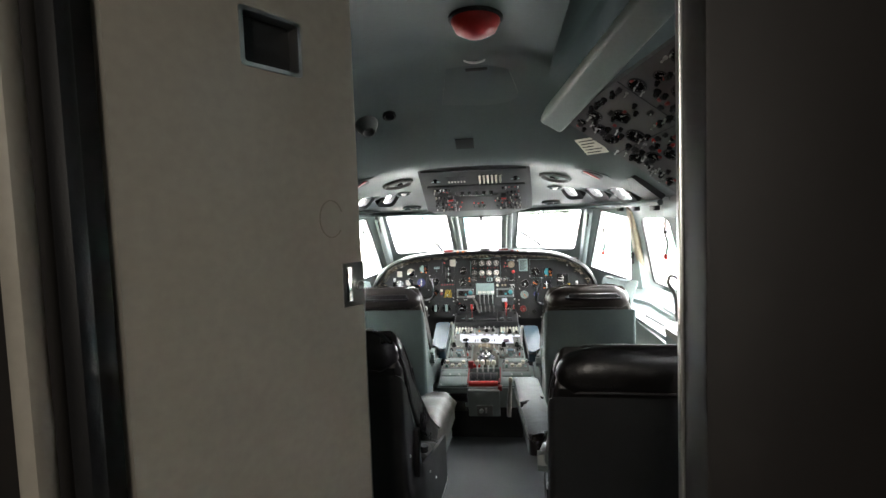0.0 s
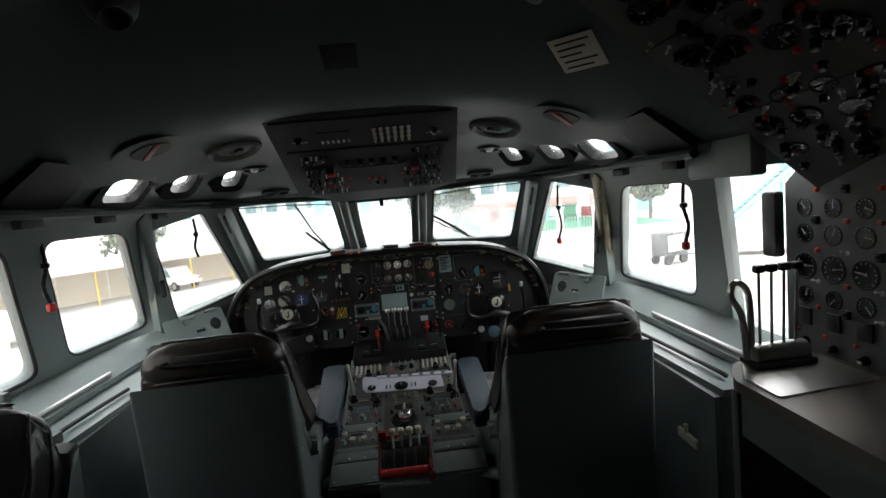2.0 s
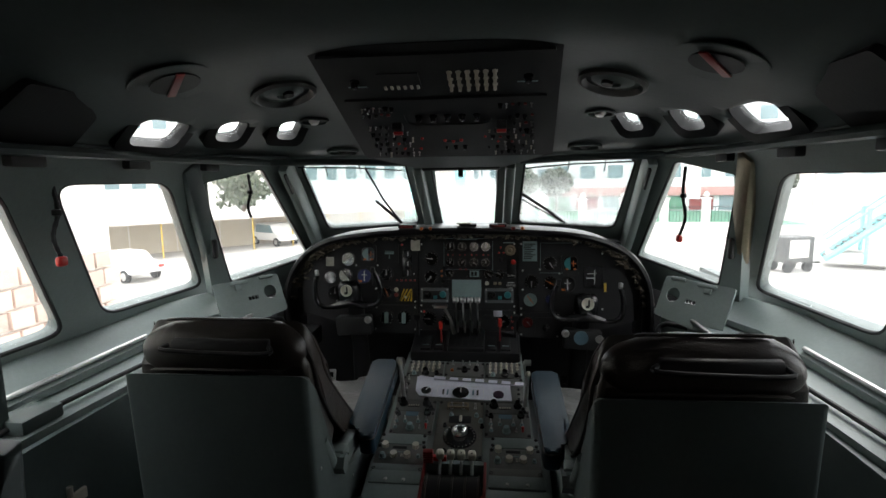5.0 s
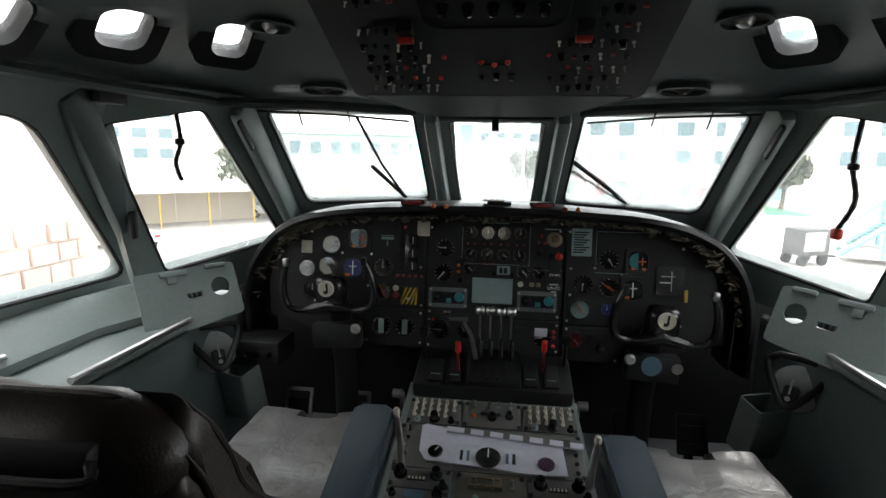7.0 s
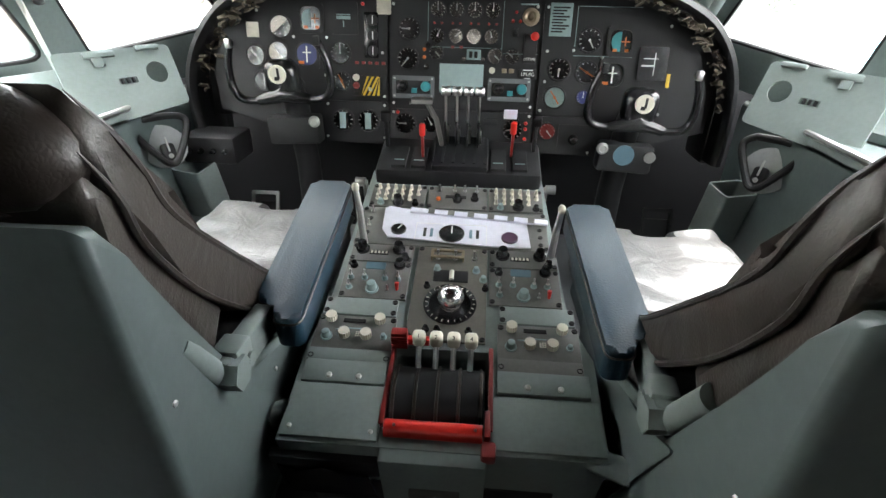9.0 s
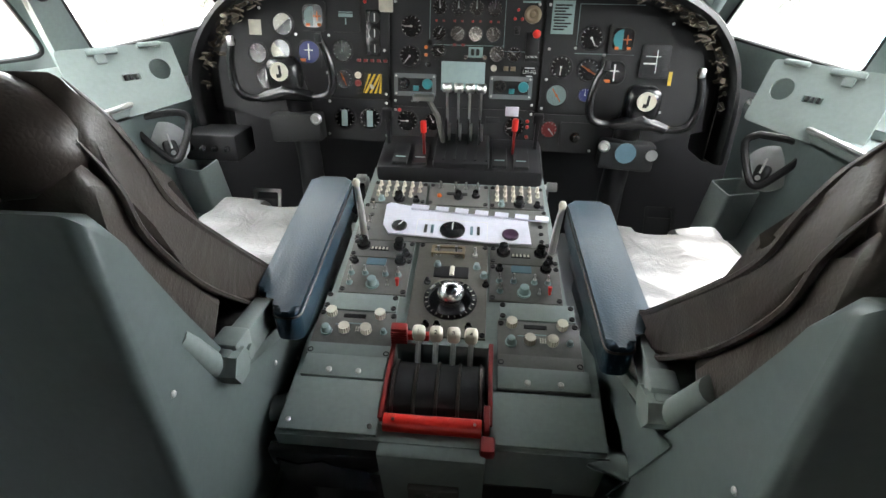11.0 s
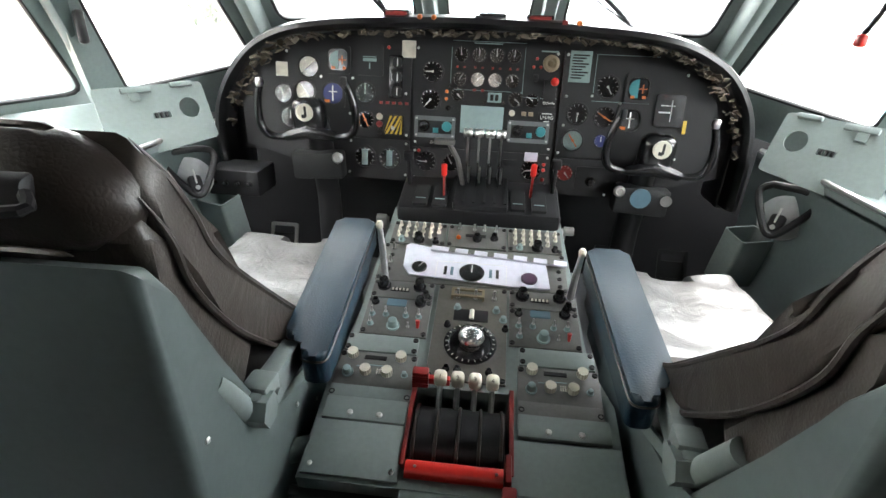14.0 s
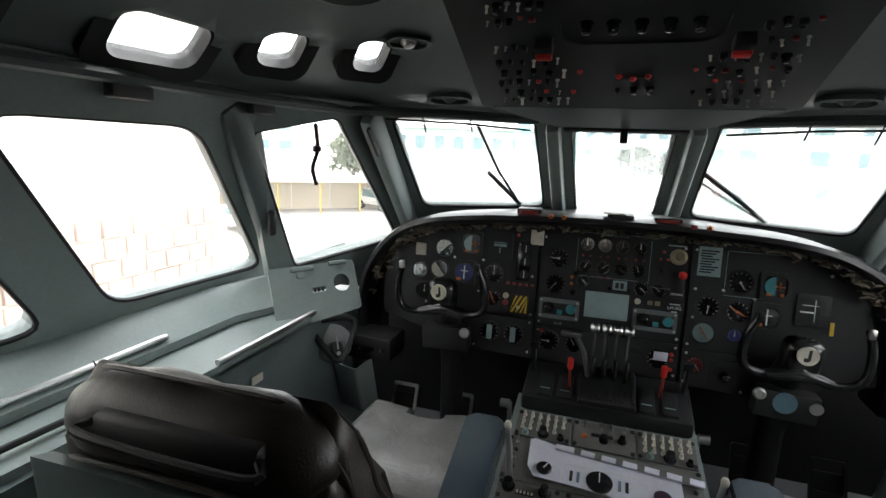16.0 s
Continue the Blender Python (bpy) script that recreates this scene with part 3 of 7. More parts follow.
def placard(parent, x, y, w, h, mat, z=0.0, t=0.003, bars=0, name="placard"):
    p = part(name, B((box, (x, y, z + t / 2), (w, h, t), min(0.0012, t * 0.3))), mat, parent)
    for k in range(bars):
        part("print_line", B((box, (x - w * 0.08 * (k % 3), y + h * (0.36 - 0.72 * k / max(1, bars - 1)), z + t + 0.0004), (w * (0.75 - 0.12 * (k % 3)), h * 0.05, 0.0008))), PANEL, p)
    return p


# ---- main instrument panel ----
IP = frame_of((0, 0.55, 0.82), (1, 0, 0), (0, 0.148, 0.989))


def iz(z):
    return (z - 0.82) / 0.989


def instrument_panel():
    ip = thing("instrument_panel", IP, "dark grey main instrument panel with many round gauges", "instrument panel")
    edge = [(-0.90, 0.67), (-0.91, 0.80), (-0.87, 0.93), (-0.78, 1.02), (-0.65, 1.075), (-0.4, 1.10), (0, 1.105), (0.39, 1.095), (0.61, 1.055), (0.755, 0.99), (0.825, 0.90), (0.865, 0.78), (0.87, 0.64)]
    back = [(x, iz(z)) for x, z in edge] + [(0.50, iz(0.545)), (-0.51, iz(0.565))]
    part("backing", B((plate, back, [], Matrix.Translation((0, 0, -0.012)), 0.02)), BLACK, ip)
    # separate sub-panels with gaps between them
    plates = [("centre", [(-0.252, 1.05), (0.268, 1.05), (0.268, 0.70), (-0.252, 0.70)]), ("captain", [(-0.74, 1.02), (-0.262, 1.05), (-0.262, 0.72), (-0.72, 0.72)]),
              ("first_officer", [(0.28, 1.05), (0.72, 1.0), (0.72, 0.69), (0.28, 0.69)]), ("captain_lower", [(-0.498, 0.713), (-0.262, 0.713), (-0.262, 0.573), (-0.503, 0.573)]),
              ("centre_lower", [(-0.252, 0.692), (0.268, 0.692), (0.268, 0.568), (-0.252, 0.568)]), ("first_officer_lower", [(0.28, 0.682), (0.495, 0.682), (0.49, 0.547), (0.28, 0.555)])]
    for n, q in plates:
        part("sub_panel", B((plate, rounded([(x, iz(z)) for x, z in q], 0.006, 2), [], X4, 0.010)), PANEL, ip)
        for x, z in ((q[0][0] + 0.012, q[0][1] - 0.012), (q[1][0] - 0.012, q[1][1] - 0.012), (q[2][0] - 0.012, q[2][1] + 0.012), (q[3][0] + 0.012, q[3][1] + 0.012)):
            at(ip, SCREW, x, iz(z))
    for k, x in enumerate((-0.084, -0.02, 0.043, 0.105)):
        gauge(ip, x, iz(1.024), 0.029, "k", (5, 0, 2, -4)[k])
        at(ip, LIGHT_R if k != 1 else LIGHT_K, x - 0.012, iz(0.981), 0, 0, 0.6)
        at(ip, LIGHT_K, x + 0.014, iz(0.981), 0, 0, 0.6)
        gauge(ip, x - 0.001, iz(0.941), 0.028, "k", (-25, -50, -125, 15)[k])
    placard(ip, 0.01, iz(1.062), 0.10, 0.004, GREYCARD, 0, 0.001)
    part("outline", B((box, (-0.118, iz(0.985), 0.0008), (0.0016, 0.125, 0.0016)), (box, (0.012, iz(0.924) - 0.02, 0.0008), (0.26, 0.0016, 0.0016)), (box, (0.014, iz(1.068), 0.0008), (0.26, 0.0016, 0.0016))), GREYCARD, ip)
    gauge(ip, -0.184, iz(0.961), 0.041, "k", 90, "")
    gauge(ip, -0.189, iz(0.864), 0.041, "k", 140, "")
    gauge(ip, -0.089, iz(0.887), 0.028, "k", -135)
    gauge(ip, 0.12, iz(0.879), 0.030, "k", -130)
    gauge(ip, 0.18, iz(0.879), 0.028, "k", 50)
    for x, z in ((-0.13, 0.895), (-0.13, 0.87)):
        at(ip, LIGHT_O, x, iz(z), 0, 0, 0.9)
    at(ip, KNOB, -0.122, iz(0.838), 0, 0, 0.9)
    at(ip, KNOB, -0.117, iz(0.91), 0, 0, 0.8)
    for k in range(6):
        part("grille_slot", B((box, (-0.096, iz(0.855 - 0.005 * k), 0.001), (0.036, 0.0018, 0.002))), BLACK, ip)
    bx = part("selector_box", B((box, (0.045, iz(0.882), 0.004), (0.05, 0.034, 0.008), 0.002)), GREYCARD, ip)
    for x in (0.035, 0.053):
        part("rocker", B((box, (x, iz(0.882), 0.011), (0.012, 0.022, 0.008), 0.002)), BLACK, bx)
    for x in (0.010, 0.078):
        at(ip, KNOB, x, iz(0.866), 0, 0, 0.7)
    for x in (-0.03, 0.0):
        at(ip, LIGHT_K, x, iz(0.905), 0, 0, 0.8)
    # grey card taped over an opening
    card = part("card", B((box, (0.004, iz(0.802), 0.004), (0.156, 0.098, 0.004), 0.001)), GREYCARD, ip, "blank pale blue-grey card")
    # control boxes left and right of it
    for cx, kk in ((-0.168, KNOB), (0.176, KNOB)):
        b = part("control_box", B((plate, rr(0.152, 0.078, 0.006, 3, cx, iz(0.768)), [], Matrix.Translation((0, 0, 0.006)), 0.006)), material("grey_control_box", (0.13, 0.14, 0.145), 0.45), ip)
        part("recess", B((box, (cx, iz(0.768), 0.0065), (0.125, 0.046, 0.002), 0.0008)), PANEL, b)
        at(b, KNOB, cx - 0.038, iz(0.772), 0.006, 20, 1.9)
        part("knob", B((cyl, Matrix.Translation((cx + 0.045, iz(0.772), 0.006)), 0.019, 0.014, 16, 0.017, 0.002)), TEALKNOB, b, "turquoise rotary knob")
        part("display", B((box, (cx + 0.004, iz(0.757), 0.009), (0.020, 0.018, 0.004), 0.001)), TEALKNOB, b)
        for sx in (-0.068, 0.068):
            for sy in (-0.03, 0.03):
                at(b, SCREW, cx + sx, iz(0.768) + sy, 0.006, 0, 0.8)
    t = placard(ip, -0.168, iz(0.712), 0.045, 0.013, BLACK)
    words(t, "ZA149", -0.168, iz(0.712), 0.0034, 0.011, WHITE)
    # landing gear block
    part("outline", B((box, (0.142, iz(0.975), 0.0008), (0.0016, 0.16, 0.0016)), (box, (0.205, iz(0.888), 0.0008), (0.125, 0.0016, 0.0016))), GREYCARD, ip)
    wheel = part("gear_wheel_knob", B((lathe, Matrix.Translation((0.235, iz(1.006), 0.0)), [(0.029, 0), (0.029, 0.006), (0.02, 0.008), (0.012, 0.004), (0.006, 0.012), (0, 0.012)], 24)), BROWNMETAL, ip, "brown spoked wheel knob")
    placard(ip, 0.228, iz(1.045), 0.06, 0.005, GREYCARD, 0, 0.001)
    for x, z in ((0.185, 1.02), (0.175, 0.992), (0.20, 0.992)):
        at(ip, LIGHT_R, x, iz(z), 0, 0, 0.8)
    at(ip, SLIDER, 0.185, iz(0.955), 0, 0, 1.1)
    slot = part("gear_lever_slot", B((box, (0.240, iz(0.905), 0.003), (0.045, 0.095, 0.006), 0.002)), BLACK, ip)
    words(slot, "DOWN", 0.240, iz(0.872), 0.0064, 0.012, WHITE)
    part("gear_lever", B((cyl, Matrix.Translation((0.250, iz(0.944), 0.0)), 0.006, 0.03, 10), (lathe, Matrix.Translation((0.250, iz(0.944), 0.03)), [(0.008, 0), (0.014, 0.006), (0.014, 0.014), (0.006, 0.02), (0, 0.021)], 16)), RED, slot, "red knobbed gear lever")
    lb = placard(ip, 0.238, iz(0.823), 0.062, 0.034, BLACK)
    words(lb, "LM-FG", 0.238, iz(0.822), 0.0034, 0.017, WHITE)
    part("print_line", B((box, (0.238, iz(0.836), 0.0034), (0.035, 0.003, 0.0006)), (box, (0.238, iz(0.809), 0.0034), (0.02, 0.003, 0.0006))), WHITE, lb)
    part("ring", B((lathe, Matrix.Translation((0.112, iz(0.832), 0)), [(0.011, 0), (0.011, 0.004), (0.0075, 0.004), (0.0075, 0.001)], 18)), CREAM, ip)
    for x in (0.155, 0.18):
        part("annunciator", B((box, (x, iz(0.832), 0.004), (0.017, 0.015, 0.008), 0.001)), BROWNMETAL, ip)
    # captain's side
    for x, z, r, kd, nd, ex in ((-0.646, 0.958, 0.042, "k", -30, "half"), (-0.661, 0.872, 0.041, "k", 60, "half"), (-0.433, 0.876, 0.040, "k", 0, ""), (-0.431, 0.780, 0.036, "k", 25, "orange"), (-0.745, 0.86, 0.038, "k", 40, ""),
                                (-0.72, 0.775, 0.04, "p", 0, "plain"), (0.347, 0.842, 0.041, "k", 175, ""), (0.443, 0.835, 0.041, "k", 60, "orange"), (0.34, 0.748, 0.041, "t", 35, "orange"), (0.441, 0.938, 0.043, "k", -150, ""),
                                (0.44, 0.752, 0.026, "b", 0, ""), (-0.60, 0.762, 0.032, "p", 0, "plain")):
        gauge(ip, x, iz(z), r, kd, nd, ex)
    for x, z in ((-0.533, 0.985), (0.546, 0.936)):
        b = part("attitude_indicator", B((plate, rr(0.094, 0.098, 0.012, 4, x, iz(z)), [rr(0.072, 0.074, 0.02, 5, x, iz(z))], Matrix.Translation((0, 0, 0.012)), 0.012)), PANEL, ip)
        part("dial", B((box, (x, iz(z), 0.002), (0.076, 0.078, 0.003))), GLOSSBLACK, b)
        part("horizon", B((plate, [(x - 0.032 * math.sin(radians(a)), iz(z) + 0.032 * math.cos(radians(a))) for a in range(0, 181, 15)], [], Matrix.Translation((0, 0, 0.006)), 0.002)), TEALKNOB if x > 0 else GREYCARD, b)
        part("bar", B((box, (x + 0.015, iz(z), 0.0065), (0.028, 0.003, 0.0015))), ORANGE, b)
        part("bar", B((box, (x + 0.015, iz(z), 0.0065), (0.003, 0.03, 0.0015))), ORANGE, b)
        part("flag", B((box, (x - 0.018, iz(z) - 0.028, 0.0065), (0.014, 0.009, 0.0015))), ORANGE, b)
        part("flag", B((box, (x + 0.022, iz(z) - 0.028, 0.0065), (0.012, 0.009, 0.0015))), ORANGE, b)
    for x, z in ((-0.554, 0.868), (0.531, 0.829)):
        b = part("course_indicator", B((plate, rr(0.094, 0.10, 0.008, 3, x, iz(z)), [rr(0.076, 0.08, 0.03, 5, x, iz(z))], Matrix.Translation((0, 0, 0.010)), 0.010)), PANEL, ip)
        part("dial", B((cyl, Matrix.Translation((x, iz(z), 0.0)), 0.037, 0.004, 24)), BLUE if x < 0 else GLOSSBLACK, b)
        part("needle", B((box, (x, iz(z), 0.006), (0.004, 0.055, 0.002)), (box, (x, iz(z) + 0.006, 0.006), (0.03, 0.003, 0.002))), WHITE, b)
        part("flag", B((box, (x - 0.022, iz(z) - 0.028, 0.006), (0.020, 0.010, 0.002))), ORANGE, b)
    b = part("radio_indicator", B((plate, rr(0.10, 0.105, 0.006, 3, -0.415, iz(0.988)), [], Matrix.Translation((0, 0, 0.008)), 0.008)), PANEL, ip)
    part("print_line", B((box, (-0.415, iz(1.0), 0.0084), (0.05, 0.003, 0.001)), (box, (-0.415, iz(0.99), 0.0084), (0.05, 0.011, 0.001)), (box, (-0.415, iz(0.97), 0.0084), (0.004, 0.02, 0.001))), GREYCARD, b)
    b = part("vertical_scale", B((box, (-0.318, iz(0.935), 0.005), (0.05, 0.15, 0.010), 0.003)), GLOSSBLACK, ip)
    for k in range(3):
        part("dial", B((cyl, Matrix.Translation((-0.312, iz(0.985 - 0.05 * k), 0.010)), 0.019, 0.002, 18), (box, (-0.337, iz(0.985 - 0.05 * k), 0.0105), (0.004, 0.03, 0.001))), PANEL, b)
        part("needle", B((box, (-0.312, iz(0.985 - 0.05 * k), 0.0125), (0.003, 0.026, 0.001))), WHITE, b)
    for k in range(5):
        at(ip, LIGHT_K, -0.372 + 0.024 * k, iz(0.845), 0, 0, 0.9)
    hz = part("hazard_plate", B((box, (-0.324, iz(0.767), 0.003), (0.075, 0.072, 0.006), 0.001)), BLACK, ip, "black and yellow hazard-striped switch plate")
    for k in range(5):
        c = -0.028 + 0.018 * k
        q = [(max(-0.034, min(0.034, c - 0.02 + dx)), v) for dx, v in ((0, -0.033), (0.009, -0.033), (0.044, 0.033), (0.035, 0.033))]
        part("stripe", B((plate, [(-0.324 + a, iz(0.767) + v) for a, v in q], [], Matrix.Translation((0, 0, 0.0068)), 0.0008)), YELLOW, hz)
    at(hz, TOGGLE, -0.324, iz(0.755), 0.006, 0, 1.3)
    for z in (0.795, 0.768, 0.74):
        part("push_button", B((lathe, Matrix.Translation((-0.377, iz(z), 0)), [(0.012, 0), (0.012, 0.005), (0.009, 0.005), (0.008, 0.009), (0, 0.009)], 16)), CREAM if z > 0.78 else (DARKRED if z > 0.75 else PANEL), ip)
    placard(ip, -0.748, iz(0.945), 0.045, 0.05, TAPE)
    tp = placard(ip, -0.273, iz(1.032), 0.05, 0.058, TAPE, 0.001, 0.003, 0, "tape")
    # lower panels
    for x in (-0.431, -0.336):
        gauge(ip, x, iz(0.644), 0.044, "k", 0, "")
        placard(ip, x, iz(0.644), 0.022, 0.058, GREYCARD, 0.004, 0.002, 0, "pointer_plate")
    gauge(ip, -0.196, iz(0.641), 0.042, "k", 90)
    gauge(ip, -0.10, iz(0.641), 0.036, "k", 30)
    gauge(ip, 0.199, iz(0.632), 0.041, "k", 100)
    gauge(ip, 0.325, iz(0.630), 0.033, "r", -140)
    for x, z in ((0.245, 0.655), (0.245, 0.635), (0.245, 0.60), (-0.225, 0.68)):
        at(ip, LIGHT_R, x, iz(z))
    part("drum_counter", B((box, (0.118, iz(0.655), 0.004), (0.05, 0.022, 0.008), 0.001)), BLACK, ip)
    part("rose_plate", B((plate, rr(0.12, 0.085, 0.006, 3, 0.425, iz(0.615)), [], Matrix.Translation((0, 0, 0.005)), 0.005)), PANEL, ip)
    at(ip, KNOB, 0.42, iz(0.605), 0.005, 30, 1.7)
    chart = placard(ip, 0.337, iz(1.0), 0.075, 0.105, GREYCARD, 0, 0.002, 9)
    part("outline", B((box, (0.392, iz(0.98), 0.0008), (0.0016, 0.13, 0.0016)), (box, (0.49, iz(0.888), 0.0008), (0.2, 0.0016, 0.0016)), (box, (0.50, iz(1.043), 0.0008), (0.21, 0.0016, 0.0016))), GREYCARD, ip)
    b = part("altimeter", B((plate, rr(0.10, 0.11, 0.008, 3, 0.663, iz(0.868)), [], Matrix.Translation((0, 0, 0.008)), 0.008)), GLOSSBLACK, ip, "altimeter with cracked glass")
    part("crack", B((box, (0.655, iz(0.885), 0.009), (0.05, 0.002, 0.001), 0, pose(0, 0, 0, 0, 0, 0)), (box, (0.668, iz(0.868), 0.009), (0.002, 0.075, 0.001)), (box, (0.645, iz(0.862), 0.009), (0.04, 0.005, 0.001))), WHITE, b)
    placard(ip, 0.72, iz(0.815), 0.012, 0.045, YELLOW, 0.012, 0.002, 0, "tag")
    at(ip, LIGHT_R, -0.347, iz(1.035), 0, 0, 0.9)
    for x, z in ((-0.48, 0.925), (-0.60, 0.925), (0.39, 0.905), (0.49, 0.885), (-0.49, 0.80), (0.30, 0.80), (0.30, 0.90), (0.62, 0.76), (-0.28, 0.88)):
        at(ip, SCREW, x, iz(z))
    return ip


instrument_panel()


def glareshield():
    g = thing("glareshield", None, "black padded glareshield hood with torn lining", "glareshield")
    pts = spline([(-0.986, 0.62, 0.55), (-0.99, 0.62, 0.74), (-0.961, 0.63, 0.87), (-0.88, 0.624, 0.98), (-0.766, 0.581, 1.055), (-0.583, 0.52, 1.105), (-0.292, 0.52, 1.128), (0.0, 0.52, 1.134), (0.282, 0.52, 1.128), (0.564, 0.52, 1.105), (0.738, 0.569, 1.05), (0.846, 0.607, 0.975), (0.918, 0.623, 0.87), (0.945, 0.62, 0.74), (0.945, 0.62, 0.53)], 6)
    bm = bmesh.new()
    prof = [(0.0, 0.012), (-0.10, 0.016), (-0.125, 0.008), (-0.13, -0.008), (-0.118, -0.022), (-0.10, -0.026), (0.0, -0.03), (0.06, -0.03), (0.10, 0.0), (0.06, 0.012)]
    rings = []
    for i, p in enumerate(pts):
        d = (pts[min(i + 1, len(pts) - 1)] - pts[max(i - 1, 0)]).normalized()
        out = Vector((-d.z, 0, d.x))
        rings.append([bm.verts.new(p + Vector((0, a, 0)) + out * (b + 0.003 * noise.noise(p * 6))) for a, b in prof])
    for a, b in zip(rings, rings[1:]):
        for k in range(len(prof)):
            bm.faces.new((a[k], a[(k + 1) % len(prof)], b[(k + 1) % len(prof)], b[k]))
    bm.faces.new(rings[0])
    bm.faces.new(rings[-1][::-1])
    part("hood", bm, GLARE, g)
    part("top_cover", B((plate, [(p.x * 0.97, p.z - 0.004) for p in pts[3:-3]], [], frame_of((0, 0.60, 0), (1, 0, 0), (0, 0, 1)), 0.30)), GLARE, g)
    # torn lining under the rim
    rag = random.Random(4)
    bm = bmesh.new()
    for p in pts[8:-8]:
        for k in range(5):
            q = p + Vector((rag.uniform(-0.03, 0.03), -0.085 + rag.uniform(-0.025, 0.03), -0.033 - 0.014 * rag.random() ** 2 - 0.25 * max(0.0, abs(p.x) - 0.7) * rag.random()))
            box(bm, (0, 0, 0), (rag.uniform(0.006, 0.034), rag.uniform(0.006, 0.03), rag.uniform(0.001, 0.006)), 0, Matrix.Translation(q) @ pose(0, 0, 0, rag.uniform(-50, 50), rag.uniform(-40, 40), rag.uniform(0, 180)))
    part("torn_lining", bm, material("torn_beige_lining", (0.10, 0.085, 0.062), 0.9, wear=40, wear_amount=0.7), g, "frayed beige lining")
    for x, w in ((-0.29, 0.085), (-0.13, 0.0), (0.02, 0.085), (0.17, 0.085)):
        if w:
            b = part("warning_box", B((box, (x, 0.452, 1.148), (w, 0.07, 0.022), 0.003)), BLACK, g)
            part("caption_strip", B((box, (x, 0.415, 1.148), (w * 0.8, 0.006, 0.013), 0.001)), DARKRED if x != 0.02 else PANEL, b)
    part("paper", B((box, (0.0, 0.44, 1.162), (0.075, 0.05, 0.003))), TAPE, g, "white paper scrap")
    for x, mt in ((-0.21, LIGHT_O), (-0.165, LIGHT_O), (0.245, LIGHT_K), (0.29, LIGHT_O)):
        part("warning_light", mt, None, g, "", Matrix.Translation((x, 0.40, 1.14)) @ pose(0, 0, 0, 90) @ Matrix.Scale(1.3, 4))
    # side cheeks closing the panel down to the floor
    for s, x in ((-1, -0.985), (1, 0.935)):
        part("side_cheek", B((box, (x, 0.66, 0.66), (0.05, 0.18, 0.30), 0.02)), GLARE, g)


glareshield()


def yoke(x, z, tilt, label):
    m = pose(x, 0.40, z, 0, tilt, 0)
    y = thing("control_yoke", m, label, "control yoke", "control yokes")
    part("column", B((tube, [(0, 0.09, -0.78), (0, 0.13, -0.35), (0, 0.10, -0.10), (0, 0.04, -0.03)], [0.05, 0.045, 0.045, 0.05], 14)), BLACK, y)
    hub = part("hub", B((box, (0, 0.015, -0.012), (0.115, 0.09, 0.12), 0.035, None, 4), (tube, [(-0.09, 0.0, -0.085), (0.0, -0.01, -0.062), (0.09, 0.0, -0.085)], [0.018, 0.03, 0.018], 12)), GLOSSBLACK, y)
    dial = part("hub_dial", B((lathe, Matrix.Translation((0, -0.03, 0.005)) @ pose(0, 0, 0, 90), [(0.030, 0), (0.030, 0.008), (0.026, 0.009), (0.025, 0.005), (0, 0.005)], 24)), CREAM, y, "round cream dial face")
    part("pointer", B((box, (0.004, -0.0365, 0.008), (0.008, 0.002, 0.035)), (box, (-0.003, -0.0365, -0.008), (0.014, 0.002, 0.012))), BLACK, dial)
    for s in (-1, 1):
        pts = spline([(s * 0.05, 0, -0.075), (s * 0.10, 0, -0.085), (s * 0.15, -0.005, -0.075), (s * 0.172, -0.01, -0.035), (s * 0.168, -0.015, 0.04), (s * 0.145, -0.02, 0.11)], 6)
        bm = bmesh.new()
        tube(bm, pts, [0.011 + 0.003 * math.sin(i / len(pts) * 3.1) for i in range(len(pts))], 12, False, 1.15)
        hn = part("horn", bm, GLOSSBLACK, y)
        part("trim_switch", B((box, (s * 0.147, -0.03, 0.105), (0.02, 0.018, 0.03), 0.004)), STEEL if s * x > 0 else BLACK, hn)
    bl = part("lower_box", B((box, (0.0, 0.06, -0.20), (0.19, 0.07, 0.10), 0.012)), PANEL, y)
    part("lock_knob", B((lathe, Matrix.Translation((0.085 if x < 0 else -0.09, 0.02, -0.165)) @ pose(0, 0, 0, 90), [(0.02, 0), (0.02, 0.008), (0.013, 0.014), (0.01, 0.01), (0, 0.01)], 18)), STEEL, y, "round metal lock knob")
    if x > 0:
        for dx, r, mt in ((-0.01, 0.036, LCD), (0.08, 0.020, STEEL)):
            part("disc", B((cyl, Matrix.Translation((dx, 0.026, -0.185)) @ pose(0, 0, 0, 90), r, 0.005, 22)), mt, bl)
    return y


yoke(-0.600, 0.822, -3, "glossy black ram's-horn control yoke with cream hub dial")
yoke(0.606, 0.765, 3, "glossy black ram's-horn control yoke with cream hub dial")


# ---- centre pedestal ----
PD = frame_of((0.015, -0.70, 0.357), (1, 0, 0), (0, 0.969, 0.247))


